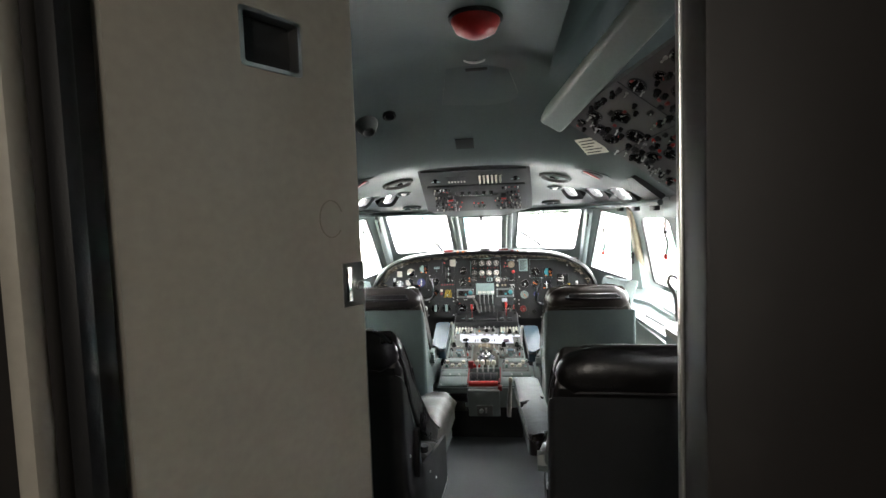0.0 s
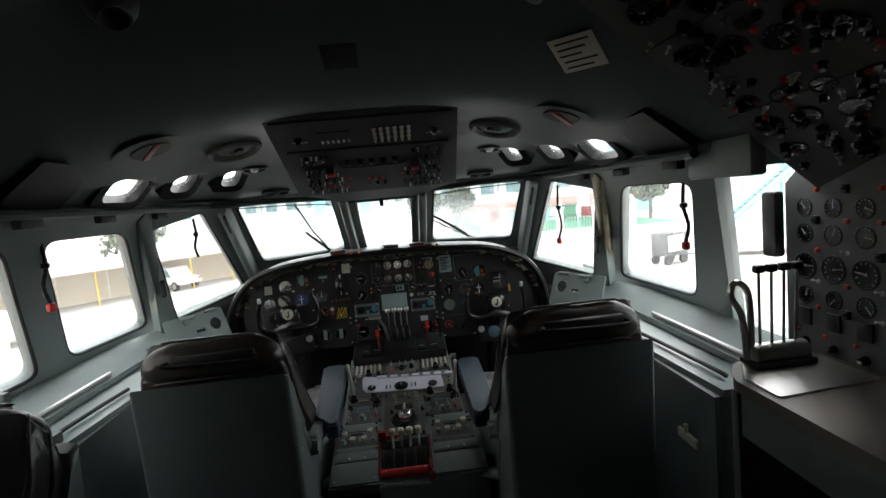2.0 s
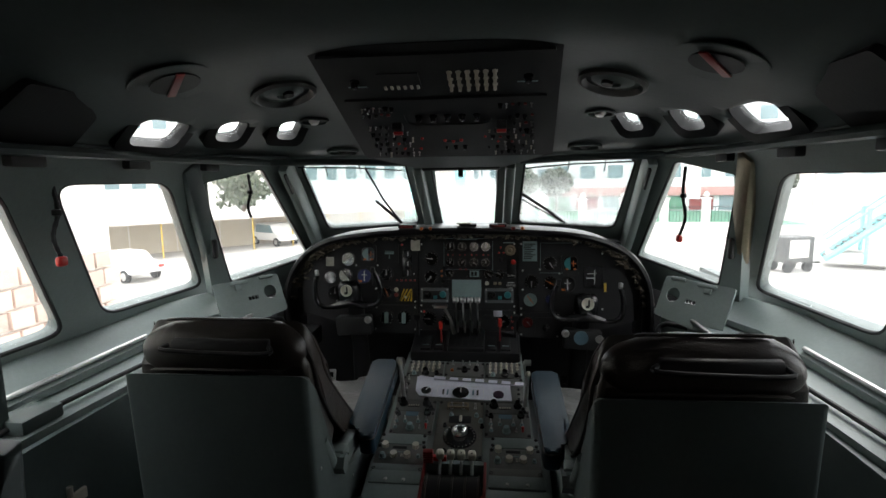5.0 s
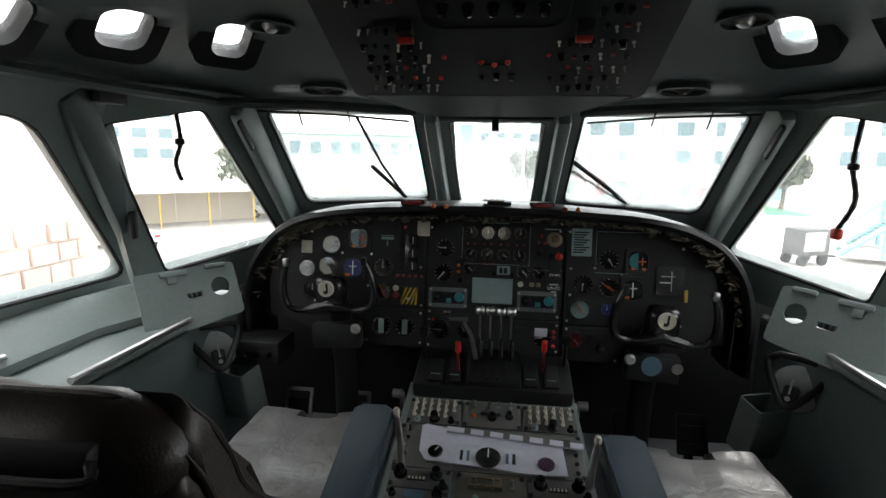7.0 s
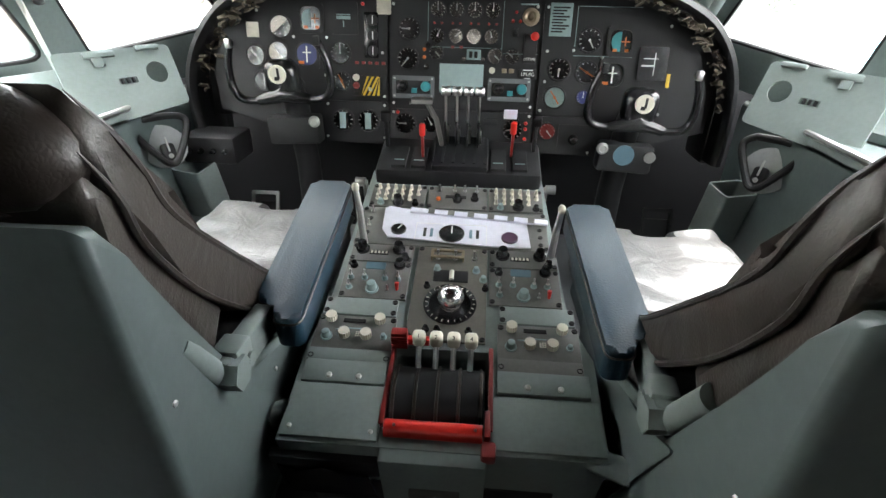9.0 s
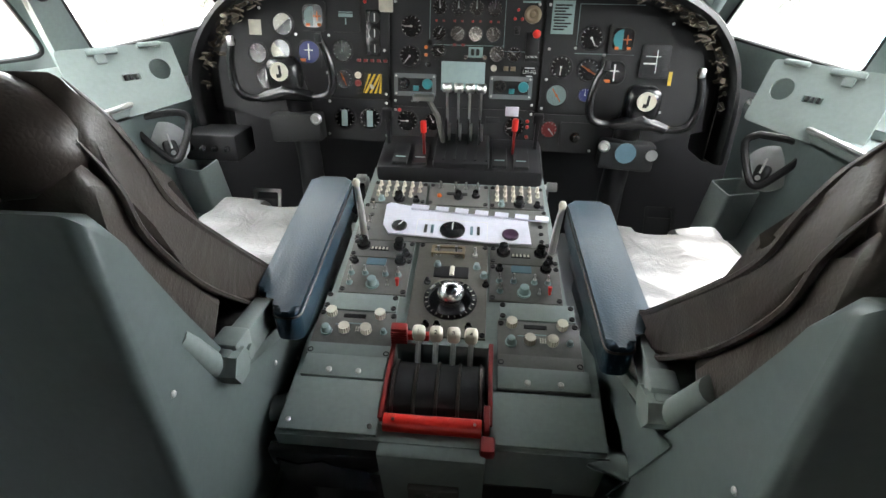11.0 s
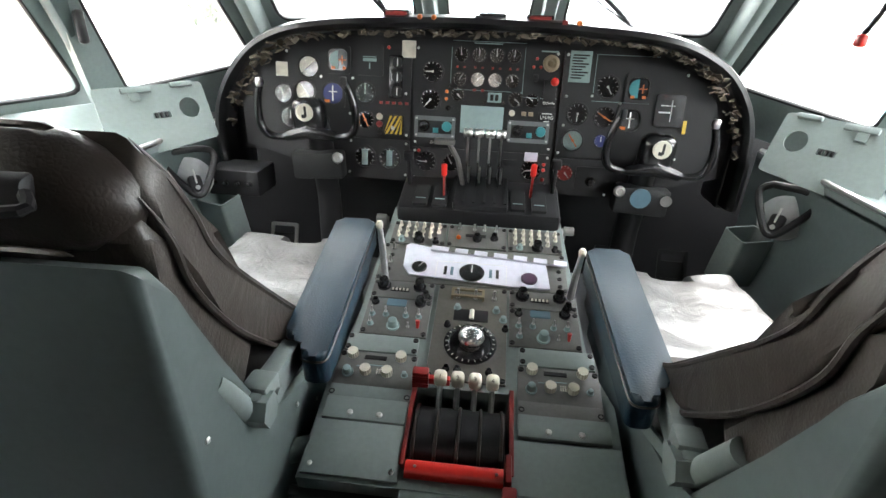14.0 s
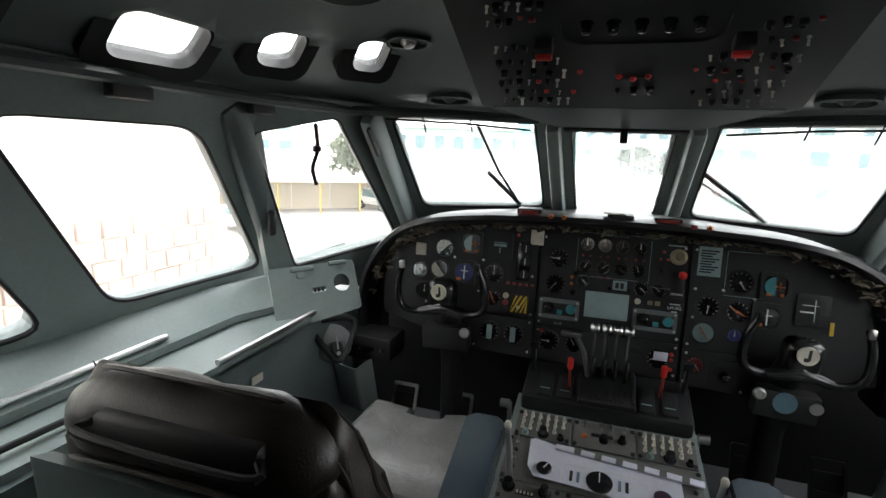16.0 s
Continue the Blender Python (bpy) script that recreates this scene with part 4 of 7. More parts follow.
def pedestal():
    pd = thing("centre_pedestal", PD, "worn grey and teal centre pedestal with radio panels", "pedestal")

    def pl(x0, x1, s0, s1, mat, h=0.006, name="radio_panel", fast=True, lab=""):
        p = part(name, B((box, ((x0 + x1) / 2, (s0 + s1) / 2, h / 2), (x1 - x0 - 0.003, s1 - s0 - 0.003, h), 0.0012)), mat, pd, lab)
        if fast:
            for x in (x0 + 0.009, x1 - 0.009):
                for s in (s0 + 0.011, s1 - 0.011):
                    at(p, FASTENER, x, s, h)
        return p

    # body: narrow forward, wide at the rear
    body = [(-0.287, -0.005), (0.330, -0.005), (0.330, 0.215), (0.288, 0.325), (0.262, 0.90), (-0.262, 0.90), (-0.268, 0.325), (-0.287, 0.225)]
    bm = bmesh.new()
    plate(bm, body, [[(-0.092, 0.03), (0.108, 0.03), (0.108, 0.222), (-0.092, 0.222)]], Matrix.Translation((0, 0, -0.002)), 0.16)
    part("body", bm, TEAL, pd)
    part("lower_body", B((box, (0.0, 0.45, -0.32), (0.50, 0.92, 0.36), 0.01)), PANEL, pd)
    part("centre_front", B((box, (0.008, -0.016, -0.10), (0.20, 0.03, 0.19), 0.006)), TEAL, pd)
    tongue = part("latch_plate", B((box, (0.012, -0.036, -0.145), (0.10, 0.014, 0.075), 0.004)), PED, pd)
    part("latch_knob", B((cyl, Matrix.Translation((-0.01, -0.043, -0.14)) @ pose(0, 0, 0, 90), 0.014, 0.014, 14), (box, (0.02, -0.05, -0.135), (0.012, 0.02, 0.03), 0.002)), STEEL, tongue)
    # torn black ashtray flap at the rear
    a = part("ashtray", B((box, (-0.20, -0.01, -0.07), (0.21, 0.02, 0.06), 0.004)), BLACK, pd)
    part("torn_flap", B((plate, [(-0.29, -0.03), (-0.25, -0.045), (-0.20, -0.028), (-0.16, -0.05), (-0.115, -0.052), (-0.10, -0.12), (-0.28, -0.12)], [], frame_of((0, -0.024, -0.03), (1, 0, 0), (0, 0.1, 1)), 0.004)), GLOSSBLACK, a, "torn glossy black flap")
    # rear cover plates
    pl(-0.282, -0.094, 0.0, 0.118, TEAL, 0.008, "cover_plate", False)
    pl(0.112, 0.326, 0.0, 0.113, TEAL, 0.008, "cover_plate", False)
    for x, s in ((-0.266, 0.02), (-0.11, 0.018)):
        at(pd, SCREW, x, s, 0.008)
    for x0, x1, s0, s1 in ((-0.274, -0.10, 0.118, 0.174), (0.125, 0.312, 0.118, 0.172)):
        p = pl(x0, x1, s0, s1, TEAL, 0.010, "cover_plate", False)
        for k in (0.33, 0.68):
            at(p, SCREW, x0 + (x1 - x0) * k, s0 + 0.016, 0.010, 0, 1.3)
    # rear radio control heads
    for x0, x1, sg in ((-0.278, -0.098, -1), (0.125, 0.305, 1)):
        p = pl(x0, x1, 0.172, 0.298, PED, 0.006, "radio_panel")
        pl(x0, x1, 0.155 if sg > 0 else 0.172, 0.205, TEAL if sg < 0 else PED, 0.008, "cover_plate", False)
        cx = (x0 + x1) / 2
        for dx, s in ((-0.058, 0.282), (0.052, 0.282), (-0.02, 0.238), (0.028, 0.238)):
            at(p, FLUTED, cx + dx, s, 0.006)
        at(p, KNOB_G, cx - 0.06, 0.235, 0.006, 0, 1.0)
        at(p, KNOB_G, cx + 0.066, 0.240, 0.006, 0, 0.6)
        part("window", B((box, (cx - 0.006, 0.281, 0.007), (0.05, 0.010, 0.002))), BLACK, p)
        part("print_line", B((box, (cx, 0.260, 0.0065), (0.035, 0.0025, 0.0008)), (box, (cx - 0.035, 0.255, 0.0065), (0.02, 0.002, 0.0008))), GREYCARD, p)
        g = part("speaker_grille", B(*[(cyl, Matrix.Translation((cx + 0.004 + 0.005 * (k % 3), 0.240 + 0.005 * (k // 3), 0.0055)), 0.0017, 0.0015, 6) for k in range(9)]), CREAM, p)
        pl(x0 + 0.004, x1 - 0.004, 0.298, 0.352, TEAL, 0.007, "cover_plate", True)
    # middle radio heads
    for x0, x1, sg in ((-0.252, -0.088, -1), (0.105, 0.278, 1)):
        cx = (x0 + x1) / 2
        p = pl(x0, x1, 0.352, 0.478, PED, 0.006)
        for dx, s in ((-0.062, 0.417), (-0.028, 0.418), (0.022, 0.418), (0.054, 0.418), (-0.060, 0.384)):
            at(p, KNOB_G, cx + dx, s, 0.006, 0, 0.62)
            at(p, TOGGLE, cx + dx, s, 0.016, 0, 0.8)
        at(p, KNOB_G, cx - 0.004, 0.382, 0.006, 25, 1.25)
        at(p, TOGGLE, cx + 0.032, 0.383, 0.006, 0, 0.7)
        rd = part("lever", B((cyl, Matrix.Translation((cx + 0.056, 0.383, 0.006)) @ pose(0, 0, 0, -20), 0.0032, 0.02, 8, 0.0055)), RED, p, "small red lever")
        part("display", B((plate, rr(0.05, 0.024, 0.004, 3, cx - 0.008, 0.462), [], Matrix.Translation((0, 0, 0.0075)), 0.002)), LCD, p, "blue-grey radio display")
        at(p, KNOB, cx - 0.062, 0.458, 0.006, 0, 0.9)
        at(p, KNOB, cx + 0.052, 0.465, 0.006, 0, 1.3)
        q = pl(x0, x1, 0.478, 0.545, PED, 0.006)
        at(q, KNOB, cx - 0.052, 0.520, 0.006, 0, 1.6)
        at(q, KNOB, cx + 0.042, 0.522, 0.006, 0, 1.5)
        at(q, KNOB, cx + 0.062, 0.492, 0.006, 0, 1.0)
        dw = part("digit_window", B((box, (cx - 0.008, 0.510, 0.0075), (0.048, 0.013, 0.003), 0.0008)), BLACK, q)
        for k in range(5):
            part("digit", B((box, (cx - 0.027 + 0.0095 * k, 0.510, 0.0092), (0.0055, 0.009, 0.0008))), CREAM, dw)
    # trim ball column
    m = material("olive_grey_panel", (0.105, 0.10, 0.085), 0.45, grain=120, amount=0.2)
    c = pl(-0.078, 0.102, 0.238, 0.545, m, 0.006, "trim_panel")
    bezel = part("ball_bezel", B((lathe, Matrix.Translation((0.016, 0.348, 0.006)), [(0.062, 0), (0.062, 0.003), (0.052, 0.005), (0.049, 0.001), (0.0, -0.001)], 32)), GLOSSBLACK, c)
    part("tick_ring", B(*[(box, (0, 0.055, 0.0045), (0.0012, 0.006, 0.001), 0, Matrix.Translation((0.016, 0.348, 0.006)) @ Matrix.Rotation(k * math.pi / 12, 4, "Z")) for k in range(24)]), CREAM, bezel)
    part("ball", B((cyl, Matrix.Translation((0.018, 0.342, 0.004)), 0.011, 0.022, 14), (lathe, Matrix.Translation((0.018, 0.346, 0.016)), [(0.012, 0.0), (0.026, 0.007), (0.031, 0.018), (0.028, 0.03), (0.018, 0.038), (0, 0.042)], 28)), CHROME, c, "polished metal trim ball")
    for dx, s in ((-0.035, 0.46), (0.062, 0.46), (-0.045, 0.268), (-0.02, 0.268), (0.05, 0.268), (0.085, 0.40), (-0.055, 0.40), (0.08, 0.43)):
        at(c, KNOB_G if s > 0.4 else KNOB, 0.012 + dx, s, 0.006, 0, 0.75)
    sl = part("trim_scale", B((box, (0.012, 0.438, 0.007), (0.085, 0.038, 0.004), 0.001)), BLACK, c)
    part("pointer", B((cyl, Matrix.Translation((0.014, 0.424, 0.009)) @ pose(0, 0, 0, -90), 0.006, 0.03, 10)), CREAM, sl)
    cover = part("guard", B((plate, rr(0.085, 0.03, 0.003, 2, 0.0, 0.505), [rr(0.07, 0.016, 0.002, 2, 0.0, 0.505)], Matrix.Translation((0, 0, 0.022)), 0.004), (box, (-0.04, 0.505, 0.013), (0.004, 0.028, 0.016)), (box, (0.04, 0.505, 0.013), (0.004, 0.028, 0.016))), BROWNMETAL, c, "bare metal switch guard")
    for dx in (-0.025, 0.02, 0.068):
        at(c, TOGGLE, dx, 0.503, 0.006, 0, 1.2)
    # white card with dials lying over the radar panel
    pl(-0.255, 0.262, 0.545, 0.705, PED, 0.005)
    card = part("card", B((plate, [(-0.19, 0.69), (-0.178, 0.70), (-0.10, 0.683), (0.205, 0.657), (0.212, 0.55), (0.10, 0.548), (-0.02, 0.558), (-0.165, 0.567), (-0.185, 0.60)], [], Matrix.Translation((0, 0, 0.014)), 0.004)), PAPER, pd, "lavender-white printed card with a torn corner")
    for dx, s, r, mt in ((-0.140, 0.597, 0.021, GLOSSBLACK), (0.004, 0.589, 0.034, GLOSSBLACK), (0.158, 0.582, 0.022, material("violet_dial", (0.06, 0.03, 0.06), 0.4))):
        d = part("dial", B((lathe, Matrix.Translation((dx, s, 0.014)), [(r, 0), (r, 0.004), (r * 0.9, 0.006), (0, 0.006)], 26)), mt, card)
        if dx < 0.1:
            part("pointer", B((box, (0, r * 0.35, 0.0065), (0.0025, r * 0.9, 0.001), 0, Matrix.Translation((dx, s, 0.014)) @ pose(0, 0, 0, 0, 0, -30 if dx < 0 else 0))), WHITE, d)
    for dx in (-0.068, -0.05, 0.055, 0.073):
        part("slot_mark", B((box, (dx, 0.592, 0.0146), (0.008, 0.034, 0.0012), 0.0004)), PANEL if abs(dx) > 0.058 else LCD, card)
    part("print_line", B((box, (0.002, 0.629, 0.0146), (0.19, 0.0014, 0.0008)), (box, (-0.093, 0.592, 0.0146), (0.0014, 0.075, 0.0008)), (box, (0.097, 0.592, 0.0146), (0.0014, 0.075, 0.0008))), WHITE, card)
    hinge = part("hinge_strip", B((box, (0.02, 0.668, 0.018), (0.38, 0.020, 0.008), 0.002, Matrix.Rotation(radians(-4.5), 4, "Z"))), PAPER, pd)
    for k in range(6):
        part("hinge_gap", B((box, (-0.11 + 0.055 * k, 0.668, 0.0225), (0.018, 0.022, 0.002), 0, Matrix.Rotation(radians(-4.5), 4, "Z"))), PED, hinge)
    for s in (0.57, 0.60, 0.63, 0.66):
        at(pd, FASTENER, 0.24, s, 0.006)
        at(pd, TOGGLE if s in (0.60, 0.66) else FASTENER, -0.225, s + 0.02, 0.006)
    # audio selector panels with pale buttons
    for x0, x1 in ((-0.245, -0.082), (0.10, 0.258)):
        p = pl(x0, x1, 0.708, 0.815, PED, 0.006, "audio_panel")
        for r in range(3):
            for k in range(6 if r < 2 else 5):
                at(p, BUTTON, x0 + 0.022 + 0.0235 * k, 0.795 - 0.026 * r, 0.006)
        at(p, KNOB_G, x0 + 0.035, 0.722, 0.006, 0, 0.8)
        at(p, KNOB, x0 + 0.085, 0.726, 0.006, 40, 1.5)
        at(p, KNOB, x0 + 0.135, 0.722, 0.006, 0, 0.9)
    p = pl(-0.078, 0.098, 0.708, 0.815, PED, 0.006, "selector_panel")
    part("window", B((box, (0.005, 0.765, 0.007), (0.06, 0.012, 0.002))), BLACK, p)
    for dx in (-0.045, 0.0, 0.03, 0.065):
        at(p, TOGGLE, dx, 0.795, 0.006)
    at(p, KNOB, 0.01, 0.748, 0.006, 0, 1.2)
    at(p, KNOB, 0.06, 0.757, 0.006, 0, 1.1)
    at(p, LIGHT_O, -0.045, 0.752, 0.006)
    # throttle quadrant
    q = part("quadrant", B((box, (0.005, 0.93, 0.0), (0.505, 0.20, 0.10), 0.02), (box, (0.01, 0.93, 0.045), (0.17, 0.18, 0.04), 0.01)), BLACK, pd)
    for k in range(6):
        part("quadrant_slot", B((box, (-0.075 + 0.032 * k, 0.93, 0.066), (0.008, 0.15, 0.004))), PANEL, q)
    for k, dx in enumerate((-0.175, -0.115, 0.125, 0.19)):
        part("side_plate", B((box, (dx, 0.90, 0.052), (0.045, 0.11, 0.012), 0.003)), PANEL, q)
        part("print_line", B((box, (dx, 0.875, 0.0585), (0.03, 0.004, 0.001))), GREYCARD, q)
    for k in range(4):
        x = -0.042 + 0.034 * k
        lv = part("throttle_lever", B((box, (x, 1.0, 0.12), (0.007, 0.018, 0.20), 0.002, pose(0, 0, 0, 0)), (box, (x + 0.008, 0.985, 0.06), (0.006, 0.03, 0.10), 0.002)), STEEL, q, "worn metal throttle lever")
        part("throttle_knob", B((lathe, Matrix.Translation((x - 0.014, 1.0, 0.225)) @ pose(0, 0, 0, 0, 90, 0), [(0.011, 0), (0.0145, 0.004), (0.011, 0.012), (0.0145, 0.022), (0.011, 0.028)], 16)), STEEL, lv)
        part("reverse_lever", B((box, (x, 0.955, 0.10), (0.006, 0.014, 0.09), 0.002)), BLACK, q)
    for x, s in ((-0.105, 0.90), (0.165, 0.93)):
        l = part("fuel_lever", B((box, (x, s, 0.10), (0.008, 0.014, 0.10), 0.002)), DARKRED, q)
        part("grip", B((cyl, Matrix.Translation((x, s, 0.13)), 0.009, 0.036, 12, None, 0.003)), RED, l, "bright red lever grip")
    fl = part("flap_lever", B((tube, [(-0.045, 0.95, 0.04), (-0.07, 0.98, 0.14), (-0.10, 1.0, 0.185)], 0.008, 8)), PED, q)
    part("grip", B((box, (-0.115, 1.0, 0.19), (0.065, 0.022, 0.016), 0.005)), STEEL, fl)
    part("tag", B((box, (0.155, 0.98, 0.165), (0.04, 0.004, 0.03), 0.001)), PAPER, q, "white paper tag")
    for x in (-0.225, 0.235):
        part("brake_lever", B((box, (x, 0.97, 0.08), (0.012, 0.02, 0.16), 0.003), (box, (x, 0.97, 0.15), (0.03, 0.02, 0.03), 0.004)), BLACK, q)
    for x in (-0.285, 0.275):
        part("side_handle", B((cyl, Matrix.Translation((x, 0.86, -0.02)) @ pose(0, 0, 0, 0, 90 if x > 0 else -90, 0), 0.014, 0.03, 14), (box, (x, 0.86, -0.08), (0.012, 0.03, 0.12), 0.003)), STEEL, pd)
    # engineer's throttles: sunken drum, four white-knobbed levers, red bar
    well = part("lever_well", B((box, (0.008, 0.125, -0.11), (0.196, 0.19, 0.01)), (tube, [(-0.085, 0.12, -0.055), (0.10, 0.12, -0.055)], 0.075, 28)), BLACK, pd)
    for k in range(5):
        part("drum_rib", B((lathe, Matrix.Translation((-0.082 + 0.043 * k, 0.12, -0.055)) @ pose(0, 0, 0, 0, 90, 0), [(0.076, 0), (0.079, 0.001), (0.079, 0.006), (0.076, 0.007)], 32)), material("brown_black_metal", (0.03, 0.022, 0.018), 0.4) if k == 0 else bpy.data.materials["brown_black_metal"], well)
    for k in range(4):
        x = -0.038 + 0.036 * k
        lv = part("throttle_lever", B((tube, [(x, 0.165, 0.01), (x, 0.198, 0.045)], 0.006, 8)), STEEL, well)
        kn = part("lever_knob", B((box, (x, 0.205, 0.057), (0.027, 0.026, 0.034), 0.009, None, 4)), CREAM, lv, "off-white numbered knob")
        words(kn, str(k + 1), x, 0.196, 0.0745, 0.014, PANEL)
    red = part("reverse_bar", B((tube, [(-0.085, 0.028, 0.010), (0.098, 0.028, 0.010)], 0.017, 20)), RED, pd, "bright red lever bar")
    for x in (-0.066, 0.085):
        part("bolt", B((cyl, Matrix.Translation((x, 0.026, 0.025)), 0.003, 0.003, 8)), STEEL, red)
    part("bar_arm", B((box, (0.107, 0.044, 0.008), (0.012, 0.055, 0.03), 0.003), (box, (0.110, -0.002, 0.0), (0.028, 0.032, 0.032), 0.006)), DARKRED, red)
    for x, mt in ((-0.094, DARKRED), (0.113, DARKRED)):
        part("side_arm", B((box, (x, 0.13, 0.004), (0.010, 0.19, 0.016), 0.002)), mt, pd, "chipped dark red arm")
    part("ribbed_grip", B((box, (-0.082, 0.222, 0.03), (0.034, 0.02, 0.05), 0.003), *[(box, (-0.082, 0.210, 0.014 + 0.008 * k), (0.034, 0.004, 0.003)) for k in range(5)]), DARKRED, pd)
    part("cross_bar", B((box, (-0.045, 0.228, 0.018), (0.05, 0.012, 0.02), 0.002)), RED, pd)
    return pd


pedestal()


# ---- seats ----
def sheet_solid(bm, prof, xs, taper=None):
    """A body whose side profile (y, z) is carried across x, with rounded flanks."""
    rings = []
    n = len(prof)
    c = Vector((sum(p[0] for p in prof) / n, sum(p[1] for p in prof) / n))
    for x, k in xs:
        rings.append([bm.verts.new((x, c.x + (p[0] - c.x) * k, c.y + (p[1] - c.y) * k)) for p in prof])
    for a, b in zip(rings, rings[1:]):
        for i in range(n):
            bm.faces.new((a[i], a[(i + 1) % n], b[(i + 1) % n], b[i]))
    bm.faces.new(rings[0][::-1])
    bm.faces.new(rings[-1])


def flank(w, r=0.03):
    return [(-w / 2, 0.90), (-w / 2 + r * 0.25, 0.955), (-w / 2 + r, 1.0), (-w * 0.2, 1.0), (0, 1.0), (w * 0.2, 1.0), (w / 2 - r, 1.0), (w / 2 - r * 0.25, 0.955), (w / 2, 0.90)]


def slab(bm, poly, w, bev, seg=3, cx=0.0):
    """A side profile (y, z) carried straight across x, with softened rims."""
    a = [bm.verts.new((cx - w / 2, y, z)) for y, z in poly]
    b = [bm.verts.new((cx + w / 2, y, z)) for y, z in poly]
    n = len(poly)
    fa, fb = bm.faces.new(a[::-1]), bm.faces.new(b)
    for k in range(n):
        bm.faces.new((a[k], a[(k + 1) % n], b[(k + 1) % n], b[k]))
    if bev:
        bmesh.ops.bevel(bm, geom=list(fa.edges) + list(fb.edges), offset=bev, segments=seg, affect="EDGES", profile=0.5, clamp_overlap=True)


def shoulders(bm):
    """Draws the upper part of a seat back in towards its middle."""
    for v in bm.verts:
        if v.co.z > 0.84:
            v.co.x *= 1 - 0.15 * min(1.0, (v.co.z - 0.84) / 0.19) ** 2
    return bm


SEAT_FRONT = [(-0.052, 1.018), (-0.022, 0.968), (0.0, 0.915), (0.02, 0.86), (0.075, 0.795), (0.17, 0.705), (0.28, 0.605), (0.40, 0.525), (0.49, 0.475)]
SEAT_SEAM = [(-0.085, 0.955), (-0.06, 0.895), (-0.043, 0.827), (0.026, 0.727), (0.11, 0.640), (0.243, 0.530), (0.42, 0.435)]
SHELL_RIM = [(-0.112, 0.888), (-0.09, 0.84), (-0.072, 0.80), (-0.02, 0.70), (0.04, 0.595), (0.115, 0.46), (0.20, 0.33)]


def crew_seat(m, inner, label, pad=NAVY, cushion=CUSHION, both=False, lift=0.0, shell=TEAL_DARK, arm_ends=None, back=DARKBROWN):
    """A crew seat facing +y, its base at z = 0. inner: the side (+1, -1) of the main armrest; arm_ends: its front and rear in the room."""
    s = thing("crew_seat", m, label, "seat", "cockpit crew seats")
    w = 0.48
    hide = BLACKHIDE if back is BLACKHIDE else TAUPE
    # moulded shell behind and beside the cushions
    bm = bmesh.new()
    slab(bm, [(-0.145, 0.90)] + SHELL_RIM + [(0.30, 0.235), (0.27, 0.17), (0.05, 0.17), (-0.08, 0.20), (-0.11, 0.32)], w + 0.02, 0.045, 5)
    sh = part("back_shell", shoulders(bm), shell, s, "painted moulded seat shell")
    part("kick_panel", B((slab, [(-0.06, 0.21), (0.26, 0.19), (0.22, 0.10), (0.0, 0.11)], w - 0.03, 0.012, 2)), TAUPE, sh, "worn brown lower skirt")
    for sx in (-1, 1):
        part("side_plate", B((plate, rounded([(0.05, 0.53), (0.16, 0.47), (0.36, 0.43), (0.62, 0.38), (0.62, 0.17), (0.24, 0.16)], 0.02, 3), [], frame_of((sx * (w / 2 + 0.002), 0, 0), (0, 1, 0), (0, 0, 1)), 0.012)), shell, sh)
        for y, z in ((0.22, 0.41), (0.33, 0.33), (-0.09, 0.62)):
            part("screw", SCREW, None, sh, "", Matrix.Translation((sx * (w / 2 + (0.012 if y < 0 else 0.008)), y, z)) @ pose(0, 0, 0, 0, 90 * sx, 0))
    # inner back pad, between the shell's rim and the seam
    bm = bmesh.new()
    slab(bm, SEAT_SEAM[:5] + [(0.06, 0.58), (-0.01, 0.68), (-0.06, 0.78), (-0.09, 0.86), (-0.105, 0.91)], w - 0.012, 0.022)
    part("back_pad", shoulders(bm), hide, s, "leather pad over the shell")
    # long front pad of the backrest, curving into the seat
    bm = bmesh.new()
    slab(bm, SEAT_FRONT + SEAT_SEAM[::-1], w + 0.004, 0.020)
    bk = part("backrest", shoulders(bm), hide, s, "curved leather backrest")
    for sx in (-1, 1):
        for line, dy in ((SEAT_FRONT, -0.004), (SEAT_SEAM, 0.002)):
            bm = bmesh.new()
            pts = spline([(sx * (w / 2 - 0.001), y + dy, z + dy) for y, z in line], 5)
            tube(bm, pts, [0.0055 * min(1.0, 0.1 + k / 6) for k in range(len(pts))], 7)
            part("piping", shoulders(bm), back, bk)
    # headroll wrapped over the top, with a pocket and carrying bar behind
    roll = rounded([(-0.118, 0.892), (-0.142, 0.95), (-0.120, 1.008), (-0.068, 1.034), (-0.025, 1.0), (0.0, 0.945), (-0.03, 0.88)], 0.04, 4)
    bm = bmesh.new()
    sheet_solid(bm, roll, [(sx * u * (w - 0.005) / 2, (1 - u ** 5) ** 0.5) for sx, u in [(-1, q) for q in (0.995, 0.975, 0.93, 0.87, 0.75, 0.6, 0.45, 0.3, 0.15)] + [(1, q) for q in (0.0, 0.15, 0.3, 0.45, 0.6, 0.75, 0.87, 0.93, 0.975, 0.995)]])
    for v in bm.verts:
        v.co += Vector((0, 0.006, 0.008)) * noise.noise(v.co * 9) + Vector((0, 0.003, 0.003)) * noise.noise(v.co * 31)
    hr = part("headroll", shoulders(bm), back, s, "dark brown creased leather headroll")
